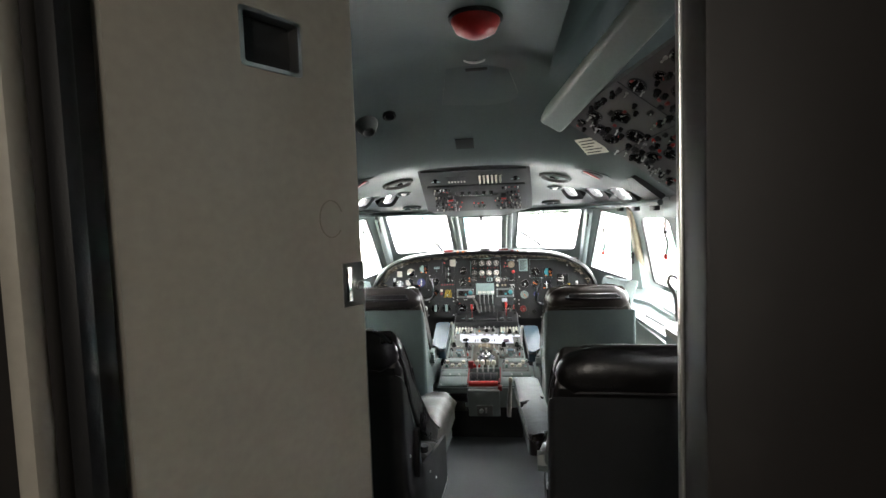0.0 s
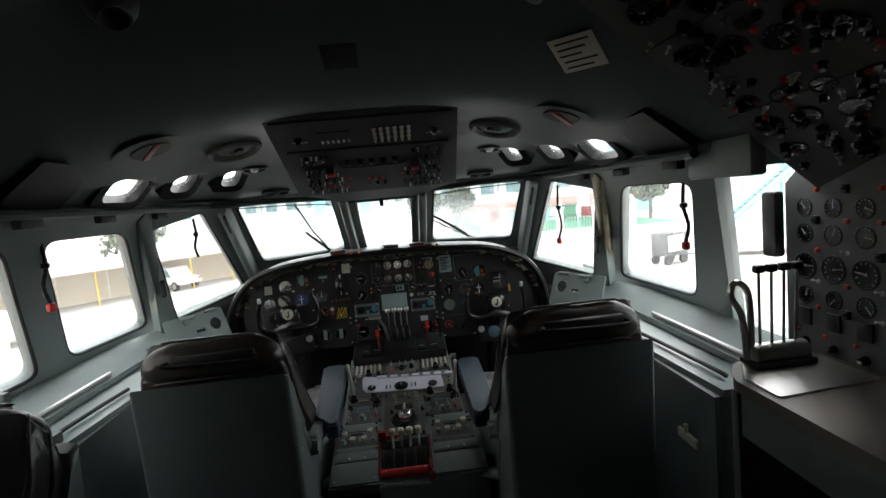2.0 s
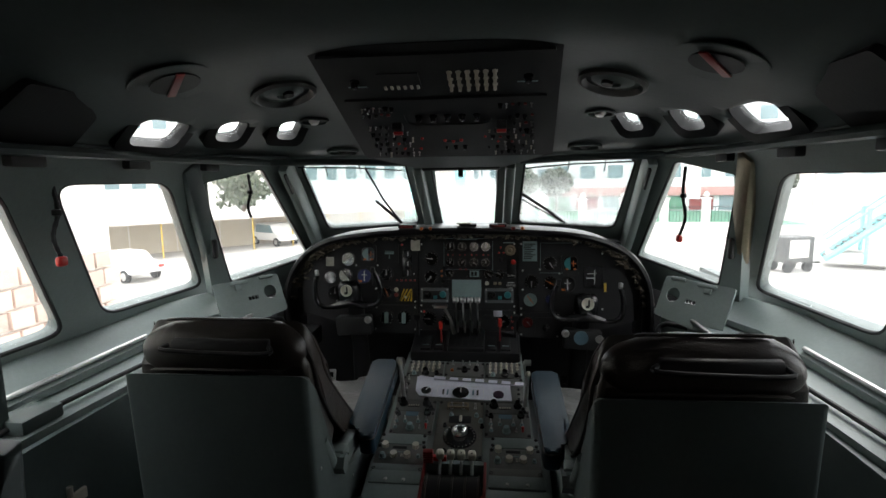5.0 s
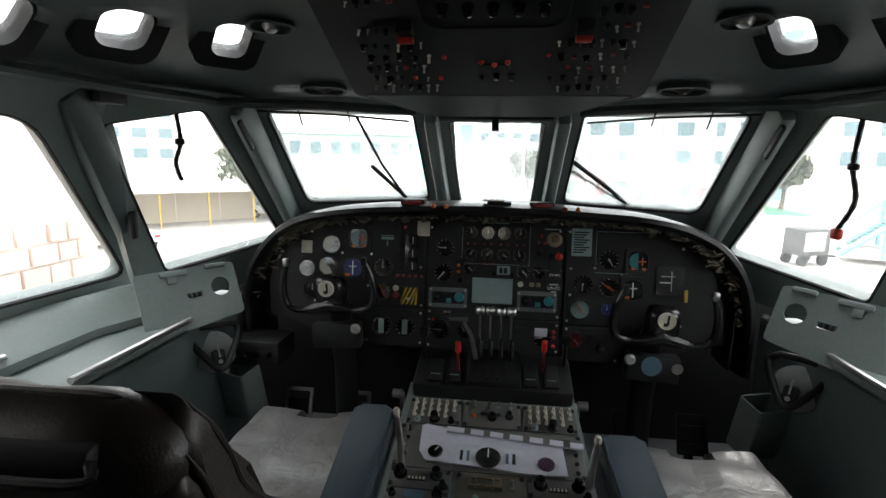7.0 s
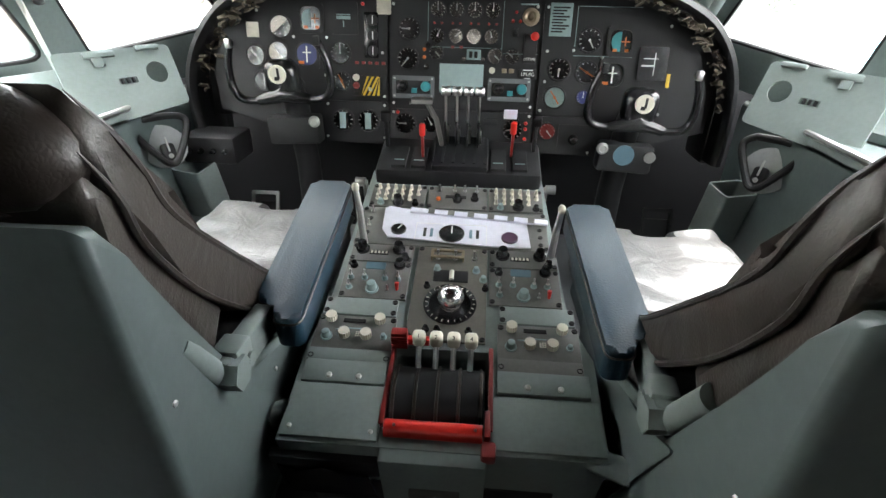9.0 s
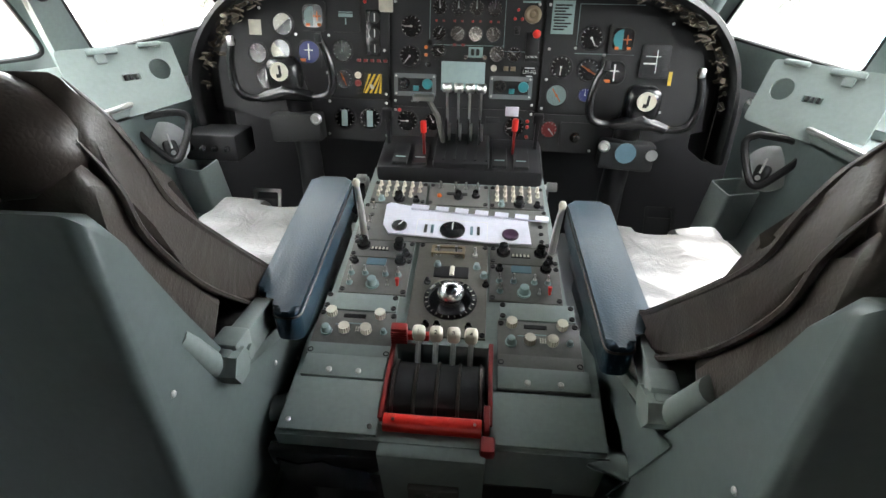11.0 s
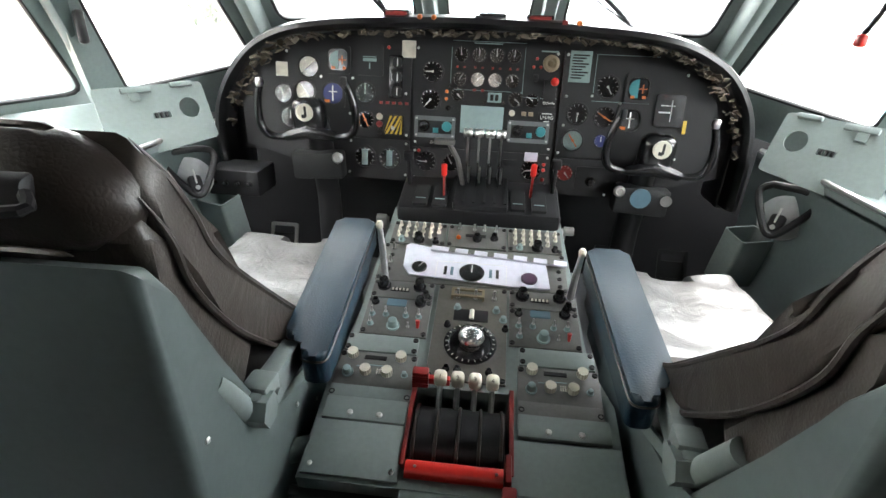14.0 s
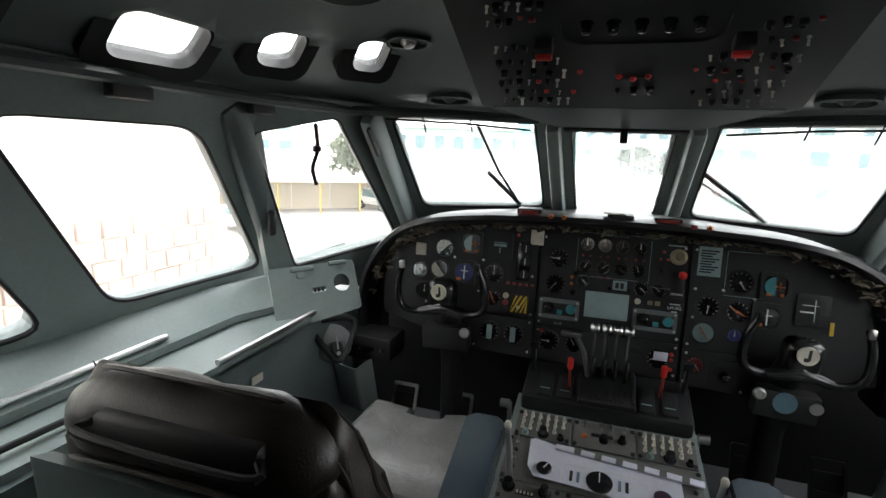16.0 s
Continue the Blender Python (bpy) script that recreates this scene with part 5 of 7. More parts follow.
    if back is not BLACKHIDE:
        part("pocket_slot", B((slab, rounded([(-0.150, 0.955), (-0.141, 0.988), (-0.120, 0.992), (-0.120, 0.95)], 0.006, 2), 0.26, 0.006, 2, 0.02)), BLACK, hr)
        bm = bmesh.new()
        tube(bm, spline([(-0.115, -0.138, 0.976), (-0.11, -0.160, 0.968), (0.14, -0.160, 0.962), (0.15, -0.138, 0.974)], 5), 0.0065, 8)
        part("carry_bar", bm, BLACK, hr)
    for z, y in ((0.908, -0.134), (1.030, -0.088)):
        bm = bmesh.new()
        tube(bm, spline([(x, y + 0.002 - 0.02 * abs(x) ** 2, z - 0.25 * max(0, abs(x) - 0.16) ** 1.2) for x in np.linspace(-w / 2 + 0.06, w / 2 - 0.06, 9)], 3), [0.0005] + [0.0045] * 23 + [0.0005], 6)
        part("piping", shoulders(bm), back, hr)
    # seat cushion with worn folds and a notch for the column
    bm = bmesh.new()

    def top(u, v):
        x, y = (u - 0.5) * (w - 0.01), 0.30 + 0.74 * v
        e = min(1, min(u, 1 - u) * 10) ** 0.5 * min(1, (1 - v) * 12) ** 0.5
        z = 0.375 + 0.078 * e + 0.010 * noise.noise(Vector((x * 9, y * 9, 3))) + 0.010 * noise.noise(Vector((x * 3 + y * 14, y * 3, 7))) - 0.012 * math.exp(-((u - 0.5) / 0.2) ** 2)
        if v > 0.88 and 0.40 < u < 0.64:
            z -= 0.06
        return (x, y, z)

    grid(bm, top, np.linspace(0, 1, 33), np.linspace(0, 1, 37))
    cu = part("seat_cushion", bm, cushion, s, "creased grey leather seat cushion")
    thick(cu, 0.06, -1)
    part("cushion_side", B((slab, rounded([(0.34, 0.40), (0.98, 0.40), (1.0, 0.30), (0.36, 0.28)], 0.02, 3), w - 0.02, 0.012, 2)), TAUPE, s, "brown leather cushion side")
    part("seat_pan", B((box, (0, 0.62, 0.25), (w - 0.04, 0.66, 0.07), 0.02)), TEAL_DARK, s)
    part("seat_base", B((box, (0, 0.50, 0.11), (w - 0.12, 0.55, 0.22), 0.02)), BLACK, s)
    for sx in (-1, 1):
        part("floor_rail", B((box, (sx * 0.17, 0.45, 0.012), (0.04, 0.95, 0.024), 0.004)), STEEL, s)
    # armrest: long padded bar on a hinged bracket
    for sx in ((inner, -inner) if both else (inner,)):
        x = sx * (w / 2 + 0.03)
        f, r = (Vector((x, 0.535, 0.70)), Vector((x, 0.10, 0.66)))
        if arm_ends and sx == inner:
            f, r = (m.inverted() @ Vector(p) for p in arm_ends)
        fm = frame_of(r, f - r, (0, 0, 1))
        fm = frame_of(r, f - r, fm.to_3x3() @ Vector((0, 0, 1)))
        L, t = (f - r).length, (1 if (fm.to_3x3() @ Vector((0, 1, 0))).x * sx > 0 else -1)
        zs = 1 if (fm.to_3x3() @ Vector((0, 0, 1))).z > 0 else -1
        out = rounded([(0.0, 0.046 * t), (L, 0.050 * t), (L, -0.050 * t), (0.05, -0.046 * t), (0.05, -0.008 * t), (0.0, -0.002 * t)], 0.018, 4)
        bm = bmesh.new()
        a, b = ([bm.verts.new(fm @ Vector((p[0], p[1], zz * zs))) for p in out] for zz in (0.0, -0.068))
        fa, fb = bm.faces.new(a), bm.faces.new(b[::-1])
        for k in range(len(out)):
            bm.faces.new((a[k], b[k], b[(k + 1) % len(out)], a[(k + 1) % len(out)]))
        bmesh.ops.bevel(bm, geom=list(fa.edges), offset=0.012, segments=4, affect="EDGES", profile=0.5)
        arm = part("armrest", bm, pad, s, "padded leather armrest")
        bm = bmesh.new()
        tube(bm, [fm @ Vector((p[0], p[1] * 1.01, -0.015 * zs)) for p in out], 0.003, 6, True)
        part("piping", bm, back, arm)
        c = r + Vector((-sx * 0.035, 0.04, -0.035))
        p = Vector((sx * (w / 2 + 0.012), r.y - 0.10, r.z - 0.035))
        bmx = frame_of((c + p) / 2, c - p, (0, 0, 1))
        part("bracket", B((box, (0, 0, 0), ((c - p).length + 0.03, 0.058, 0.036), 0.006, bmx), (box, ((c - p).length * -0.30, 0.012, 0), (0.05, 0.05, 0.046), 0.006, bmx)), TEAL, arm)
        part("pivot", B((cyl, Matrix.Translation(p.lerp(c, 0.25) + Vector((sx * 0.014, 0, 0.0))) @ pose(0, 0, 0, 0, 90 * sx, 0), 0.013, 0.014, 18), (cyl, Matrix.Translation(p + Vector((-sx * 0.02, 0, 0.0))) @ pose(0, 0, 0, 0, 90 * sx, 0), 0.030, 0.05, 6)), TEAL, arm)
        part("stub_tube", B((tube, [p + Vector((-sx * 0.01, -0.01, 0.0)), p + Vector((-sx * 0.02, -0.075, 0.11))], 0.021, 14)), TEAL, arm)
        part("stay", B((box, (0, 0, 0), (0.26, 0.026, 0.010), 0.003, frame_of(p + Vector((sx * 0.012, 0.13, -0.055)), (sx * 0.12, 1, -0.22), (0, 0, 1)))), TEAL, arm)
        q = f + Vector((sx * 0.062, -0.02, -0.02))
        lv = part("release_lever", B((tube, [q + Vector((0, 0, 0.012)), q + Vector((sx * 0.006, 0.005, -0.05)), q + Vector((sx * 0.012, 0.01, -0.15))], [0.007, 0.009, 0.010], 9)), STEEL, arm)
        part("cap", B((lathe, Matrix.Translation(q + Vector((0, 0, 0.006))), [(0.009, 0), (0.010, 0.010), (0.006, 0.018), (0, 0.019)], 12)), CREAM, lv)
    part("stow_bar", B((tube, [(inner * (w / 2 - 0.03), 0.16, 0.325), (inner * (w / 2 + 0.075), 0.20, 0.335)], 0.024, 16), (lathe, Matrix.Translation((inner * (w / 2 - 0.03), 0.16, 0.325)), [(0, -0.03), (0.022, -0.018), (0.03, 0.0), (0.022, 0.018), (0, 0.03)], 14)), TEAL, s)
    # lever and buckle on the outer flank
    part("recline_lever", B((box, (-inner * (w / 2 + 0.02), -0.02, 0.60), (0.018, 0.03, 0.16), 0.004, None), (cyl, Matrix.Translation((-inner * (w / 2 + 0.03), 0.04, 0.575)), 0.014, 0.02, 10)), BLACK, s)
    if lift:
        part("plinth", B((box, (0, 0.45, -lift / 2), (0.36, 0.62, lift), 0.01)), BLACK, s)
    return s


SEATSHELL = material("grey_green_seat_paint", (0.10, 0.126, 0.124), 0.36, grain=70, wear=3, wear_amount=0.3, bump=0.06)
PILOT = "pilot seat with grey-green shell, dark brown leather back and navy armrest"
crew_seat(pose(-0.555, -0.80, 0.0, 0, 0, 1), 1, PILOT, shell=SEATSHELL, arm_ends=((-0.283, -0.165, 0.665), (-0.262, -0.655, 0.595)))
crew_seat(pose(0.632, -0.87, 0.0, 0, 0, 1), -1, PILOT, shell=SEATSHELL, arm_ends=((0.350, -0.175, 0.635), (0.358, -0.665, 0.575)))
crew_seat(pose(0.54, -2.32, 0.03, 0, 0, -3), -1, "engineer's swivel seat with black leather back and black armrests", BLACKHIDE, TAUPE, True, 0.03, PANEL, ((0.25, -1.70, 0.745), (0.285, -2.22, 0.715)), BLACKHIDE)
crew_seat(pose(-0.39, -2.20, 0.06, 0, 0, -3), -1, "observer seat with black leather back beside the cockpit door", BLACKHIDE, TAUPE, False, 0.06, PANEL, None, BLACKHIDE)
crew_seat(pose(-0.985, -1.42, 0.0, 0, 0, 176), -1, "navigator seat turned to face aft, black leather in a grey-green shell", BLACKHIDE, TAUPE, False, 0.0, SEATSHELL, None, BLACKHIDE)


# ---- overhead panel ----
def overhead_panel():
    """Local x to the right, y aft along the slope, z down into the cockpit when turned."""
    m = frame_of((0, 0.25, 1.437), (1, 0, 0), (0, -0.959, 0.284)) @ Matrix.Diagonal((1, 0.9, 1, 1))
    o = thing("overhead_panel", m, "dark grey overhead switch panel above the windscreen", "overhead panel")
    body = [(-0.20, 0.0), (0.20, 0.0), (0.40, 0.18), (0.34, 1.17), (-0.34, 1.17), (-0.40, 0.18)]
    part("body", B((plate, rounded(body, 0.02, 3), [], X4, 0.12)), PANEL, o)
    fa = part("switch_plate", B((plate, rounded([(-0.36, 0.20), (0.36, 0.20), (0.325, 0.82), (-0.325, 0.82)], 0.012, 3), [rr(0.30, 0.15, 0.05, 5, 0, 0.655)], Matrix.Translation((0, 0, 0.008)), 0.008)), PANEL, o)
    part("recess", B((plate, rr(0.31, 0.16, 0.05, 5, 0, 0.655), [], Matrix.Translation((0, 0, 0.002)), 0.002)), BLACK, o)
    for k in range(5):
        at(o, KNOB, -0.10 + 0.05 * k, 0.665, 0.004, 0, 1.2)
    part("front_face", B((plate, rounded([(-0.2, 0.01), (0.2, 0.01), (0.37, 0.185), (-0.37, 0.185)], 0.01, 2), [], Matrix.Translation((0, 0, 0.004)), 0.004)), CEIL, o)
    rnd = random.Random(11)
    for x in (-0.185, 0.185):
        g = part("guarded_switch", B((box, (x, 0.60, 0.02), (0.036, 0.042, 0.026), 0.003)), PANEL, o)
        part("guard", B((box, (x, 0.585, 0.036), (0.034, 0.020, 0.010), 0.003)), RED, g, "red switch guard")
    for row, (s, n, x0, x1) in enumerate(((0.27, 8, -0.33, -0.14), (0.27, 7, 0.15, 0.33), (0.33, 6, -0.32, -0.12), (0.34, 3, -0.05, 0.06), (0.33, 6, 0.12, 0.32), (0.39, 7, -0.32, -0.16), (0.39, 6, 0.16, 0.32), (0.45, 6, -0.31, -0.10), (0.45, 7, 0.11, 0.31), (0.51, 6, -0.31, -0.15), (0.52, 8, 0.13, 0.31), (0.58, 4, -0.30, -0.22), (0.59, 4, 0.22, 0.30), (0.66, 4, 0.2, 0.30), (0.70, 5, -0.30, -0.19), (0.76, 6, -0.29, -0.17), (0.76, 6, 0.17, 0.29))):
        for k in range(n):
            x = x0 + (x1 - x0) * (k + 0.5) / n
            kind = rnd.choice((TOGGLE_W, TOGGLE, SLIDER, KNOB, KNOB, LIGHT_K, SLIDER, LIGHT_R if rnd.random() < 0.4 else TOGGLE))
            at(o, kind, x, s + rnd.uniform(-0.008, 0.008), 0.008, rnd.choice((0, 180)), rnd.uniform(0.6, 0.95))
    for dx in (-0.035, 0, 0.035):
        at(o, LIGHT_R, dx * 0.9, 0.405 + abs(dx) * 0.4, 0.008, 0, 1.0)
    part("oval_plate", B((plate, rr(0.075, 0.042, 0.02, 6, 0, 0.385), [], Matrix.Translation((0, 0, 0.012)), 0.008)), BLACK, o)
    for k in range(3):
        gauge(o, -0.18 - 0.042 * k, 0.245, 0.017, "w", 20 * k, "plain")
    # aft strip with fuse block and breakers
    st = part("aft_strip", B((plate, rounded([(-0.325, 0.86), (0.325, 0.86), (0.325, 1.12), (-0.325, 1.12)], 0.008, 2), [], Matrix.Translation((0, 0, 0.008)), 0.008)), PANEL, o)
    for r in range(3):
        for k in range(6):
            at(st, BUTTON, 0.035 + 0.026 * k, 0.92 + 0.045 * r, 0.008, 0, 1.3)
    w = part("opening", B((box, (-0.115, 0.965, 0.009), (0.12, 0.10, 0.003))), BLACK, st)
    for k in range(6):
        part("terminal", B((box, (-0.165 + 0.02 * k, 0.925, 0.012), (0.008, 0.02, 0.006))), CREAM, w)
    for x in (0.26, -0.25):
        at(st, KNOB, x, 0.97, 0.008, 0, 1.3)
        placard(st, x, 0.93, 0.06, 0.008, GREYCARD, 0.008, 0.001)
    # two small mirror slots hanging at the front edge
    mr = part("sun_visor_rail", B((box, (0.0, -0.02, 0.0), (0.36, 0.03, 0.012), 0.003), (box, (0.0, -0.02, 0.015), (0.022, 0.02, 0.05), 0.003)), BLACK, o)


overhead_panel()


def ceiling_fittings():
    def on_ceiling(x, y, drop=0.0):
        z = ceil_z(x, y)
        n = Vector((-(ceil_z(x + 0.02, y) - ceil_z(x - 0.02, y)) / 0.04, -(ceil_z(x, y + 0.02) - ceil_z(x, y - 0.02)) / 0.04, 1)).normalized()
        return Matrix.Translation(Vector((x, y, z)) - n * drop) @ (-n).to_track_quat("Z", "Y").to_matrix().to_4x4()

    for s in (-1, 1):
        v = thing("air_vent", on_ceiling(s * 0.52, -0.47), "round ceiling air outlet with a metal ring", "air vent", "ceiling air outlets")
        part("ring", B((lathe, X4, [(0.105, 0), (0.105, 0.012), (0.092, 0.018), (0.082, 0.008), (0.078, -0.01)], 36)), FEP, v)
        part("cone", B((lathe, X4, [(0.080, -0.004), (0.05, 0.006), (0.026, 0.012), (0.024, 0.004), (0, 0.004)], 32)), TEAL_DARK, v)
        part("nozzle", B((cyl, Matrix.Translation((0.0, 0.02, 0.008)), 0.018, 0.012, 16)), BLACK, v)
        l = thing("reading_lamp", on_ceiling(s * 0.55, -0.12), "small swivel spotlight in an oval ceiling recess", "lamp", "ceiling spotlights")
        part("bezel", B((plate, rr(0.12, 0.07, 0.034, 6), [rr(0.10, 0.05, 0.024, 6)], Matrix.Translation((0, 0, 0.010)), 0.012)), CEIL, l)
        part("bulb", B((lathe, X4, [(0.02, -0.02), (0.022, 0.004), (0.014, 0.016), (0, 0.018)], 16)), STEEL, l)
        part("recess", B((box, (0, 0, -0.004), (0.10, 0.05, 0.006))), BLACK, l)
        d = thing("speaker", on_ceiling(s * 0.70, -0.77), "round ceiling cover with a dark slot and red bar", "speaker", "round ceiling covers")
        part("rim", B((lathe, X4, [(0.12, 0), (0.12, 0.003), (0.114, 0.004), (0.112, 0.0)], 40)), CEIL, d)
        part("opening", B((cyl, X4, 0.065, 0.004, 28)), PANEL, d)
        part("red_bar", B((box, (0, 0, 0.006), (0.022, 0.15, 0.006), 0.002, pose(0, 0, 0, 0, 0, -35 * s))), DARKRED, d)
        e = thing("ceiling_spotlight", on_ceiling(s * 0.56, 0.28), "oval hooded spotlight over the windscreen", "lamp", "oval ceiling lamps")
        part("hood", B((plate, rr(0.15, 0.095, 0.046, 7), [rr(0.125, 0.07, 0.034, 7)], Matrix.Translation((0, 0, 0.014)), 0.02)), CEIL, e)
        part("bulb", B((lathe, X4, [(0.02, -0.01), (0.026, 0.006), (0.012, 0.018), (0, 0.018)], 18)), FEP, e)
        part("recess", B((box, (0, 0, -0.002), (0.12, 0.065, 0.004))), TEAL_DARK, e)
        # dark curtain box beside the brow windows
        bm = bmesh.new()
        plate(bm, rounded([(-0.16, -0.09), (0.12, -0.09), (0.12, 0.03), (0.02, 0.10), (-0.13, 0.10)], 0.012, 3), [], frame_of((s * 0.93, -0.93, 1.545), (0, 1, 0), (-s * 0.75, 0, 0.66)), 0.05 if s < 0 else -0.05)
        solid("sunshade_pad", bm, BLACK, "black padded sunshade folded beside the brow windows", "sunshade", "", "folded sunshades")
        # trim rail under the brow windows, with black clips
        bm = bmesh.new()
        tube(bm, [(s * 0.985, y, 1.475) for y in (-1.1, -0.6, -0.1)] + [(s * 0.90, 0.22, 1.475), (s * 0.55, 0.36, 1.475), (s * 0.28, 0.42, 1.465)], 0.016, 8)
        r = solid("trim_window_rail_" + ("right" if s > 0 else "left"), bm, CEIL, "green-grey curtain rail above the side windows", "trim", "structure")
        for y in (-0.95, -0.55, -0.12):
            part("clip", B((box, (s * 1.0, y, 1.450), (0.03, 0.10, 0.035), 0.006)), BLACK, r)
    # red beacon lamp, hatch with its light, small knob lamps
    b = thing("red_dome_lamp", on_ceiling(0.10, -2.05), "red glass dome lamp on the ceiling", "lamp")
    part("dome", B((lathe, X4, [(0.085, 0), (0.085, 0.02), (0.07, 0.05), (0.035, 0.068), (0, 0.072)], 28)), RED, b)
    part("base", B((lathe, X4, [(0.095, -0.01), (0.095, 0.01), (0.085, 0.012)], 28)), PANEL, b)
    h = thing("ceiling_hatch", on_ceiling(0.08, -1.42), "green-grey ceiling hatch with a round lamp", "hatch")
    part("cover", B((plate, rounded([(-0.20, -0.16), (0.20, -0.16), (0.13, 0.17), (-0.13, 0.17)], 0.012, 3), [], Matrix.Translation((0, 0, 0.012)), 0.012)), CEIL, h)
    part("slot", B((box, (0.0, 0.125, 0.013), (0.10, 0.02, 0.004), 0.002)), BLACK, h)
    part("lamp_recess", B((plate, rounded([(-0.13, 0.18), (0.13, 0.18), (0.10, 0.27), (-0.10, 0.27)], 0.01, 2), [], Matrix.Translation((0, 0, 0.006)), 0.006)), BLACK, h)
    part("lamp_ring", B((lathe, Matrix.Translation((0, 0.24, 0.006)), [(0.07, 0), (0.07, 0.014), (0.058, 0.018), (0.05, 0.006), (0.03, 0.01), (0.012, 0.016), (0, 0.016)], 28)), STEEL, h)
    k = thing("ceiling_spotlight", on_ceiling(-0.50, -1.30), "conical grey ceiling spotlight", "lamp")
    part("cone", B((lathe, X4, [(0.06, 0), (0.055, 0.02), (0.035, 0.06), (0.03, 0.06), (0.02, 0.03), (0, 0.03)], 22)), FEP, k)
    k = thing("ceiling_vent", on_ceiling(-0.38, -1.30), "small round nozzle in the ceiling", "air vent")
    part("ring", B((lathe, X4, [(0.035, 0), (0.035, 0.008), (0.026, 0.012), (0.02, 0.002), (0, 0.002)], 20)), PANEL, k)
    k = thing("dark_plate", on_ceiling(-0.02, -1.06), "square dark cover plate on the ceiling", "cover plate")
    part("plate", B((box, (0, 0, 0.003), (0.10, 0.09, 0.006), 0.002)), PANEL, k)
    p = thing("notice_card", on_ceiling(0.64, -1.14, 0.004), "cream printed notice card on the ceiling", "notice")
    placard(p, 0, 0, 0.13, 0.13, CREAM, 0, 0.003, 5, "card")


ceiling_fittings()


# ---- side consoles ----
# worn teal for the inner faces, darkened to carry the shade below the ledge
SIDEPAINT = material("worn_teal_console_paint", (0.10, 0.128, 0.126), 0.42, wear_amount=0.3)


def tiller_pose(s):
    n = Vector((-s * 0.62, -0.60, 0.50)).normalized()
    up = (Vector((0, 0, 1)) - n * n.z).normalized()
    return frame_of((s * 0.985, 0.27, 0.605), up, n.cross(up))


def console(s):
    side = "right" if s > 0 else "left"
    c = thing("side_console", None, "teal-grey side console below the cockpit windows", "console", "side consoles")
    bm = bmesh.new()
    top = [(1.03, 0.62), (1.03, -0.30), (1.06, -1.08), (1.40, -1.08), (1.40, 0.62)]
    plate(bm, [(s * x, y) for x, y in top], [], Matrix.Translation((0, 0, 0.73)), 0.03)
    part("ledge", bm, TEAL, c)
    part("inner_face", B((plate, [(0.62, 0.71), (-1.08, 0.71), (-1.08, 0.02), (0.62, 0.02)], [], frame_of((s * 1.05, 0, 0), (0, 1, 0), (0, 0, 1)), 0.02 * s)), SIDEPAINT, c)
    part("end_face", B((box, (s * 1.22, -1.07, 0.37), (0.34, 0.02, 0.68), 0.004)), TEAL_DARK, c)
    bm = bmesh.new()
    tube(bm, [(s * 1.035, y, 0.738) for y in (-0.30, 0.1, 0.60)], 0.010, 8)
    part("edge_rail", bm, STEEL, c)
    bm = bmesh.new()
    tube(bm, spline([(s * 1.12, -1.0, 0.742), (s * 1.115, -0.97, 0.748), (s * 1.10, -0.6, 0.746), (s * 1.09, -0.42, 0.744)], 4), 0.008, 8)
    part("grab_handle", bm, PANEL, c)
    x = s * 1.046
    f = frame_of((x, 0, 0), (0, -s, 0), (0, 0, 1))
    for y, z, w, h, mt in ((0.14, 0.56, 0.16, 0.20, TEAL), (-0.28, 0.50, 0.16, 0.16, BLACK), (0.03, 0.30, 0.18, 0.16, PANEL), (-0.62, 0.42, 0.22, 0.24, PANEL)):
        part("access_panel", B((box, (x - s * 0.004, y, z), (0.010, w, h), 0.003)), mt, c)
    for y, z in ((0.08, 0.64), (0.2, 0.48), (0.2, 0.64), (0.08, 0.48), (-0.4, 0.60), (0.3, 0.62)):
        part("screw", SCREW, None, c, "", Matrix.Translation((x - s * 0.010, y, z)) @ pose(0, 0, 0, 0, -90 * s, 0))
    part("document_pocket", B((plate, rr(0.13, 0.10, 0.012, 3), [rr(0.118, 0.088, 0.010, 3)], pose(s * 0.955, 0.36, 0.50, 12, 0, s * 18), 0.20), (box, (0, 0, -0.195), (0.12, 0.09, 0.008), 0, pose(s * 0.955, 0.36, 0.50, 12, 0, s * 18))), TEAL, c)
    part("tag", B((box, (s * 1.03, -0.14, 0.62), (0.008, 0.055, 0.028), 0.004)), CREAM, c, "cream plastic tag")
    part("coat_latch", B((box, (s * 1.03, -0.92, 0.50), (0.02, 0.12, 0.035), 0.005), (cyl, Matrix.Translation((s * 1.02, -0.92, 0.52)), 0.008, 0.03, 8)), CREAM, c, "cream latch block")
    # steering tiller: rounded triangular wheel on a disc
    t = thing("steering_tiller", tiller_pose(s), "black triangular steering tiller on a metal disc", "steering wheel", "steering tillers")
    part("disc", B((lathe, Matrix.Translation((0, 0, -0.035)), [(0.075, 0), (0.075, 0.01), (0.05, 0.02), (0.02, 0.025), (0, 0.025)], 28)), GREYMETAL, t)
    tri = [(0.085, 0.055), (0.085, -0.055), (0.05, -0.085), (-0.05, -0.03), (-0.075, 0.0), (-0.05, 0.03), (0.05, 0.085)]
    bm = bmesh.new()
    loop = spline([(a, b, 0.02) for a, b in tri] + [(tri[0][0], tri[0][1], 0.02)], 4)[:-1]
    tube(bm, loop, 0.012, 9, True)
    part("rim", bm, BLACK, t)
    part("hub", B((box, (-0.035, 0, 0.01), (0.065, 0.045, 0.03), 0.012, None, 3)), BLACK, t)
    part("pointer", B((box, (-0.01, 0, 0.028), (0.05, 0.006, 0.004), 0.001), (cyl, Matrix.Translation((-0.05, 0, 0.024)), 0.008, 0.006, 10)), STEEL, t)
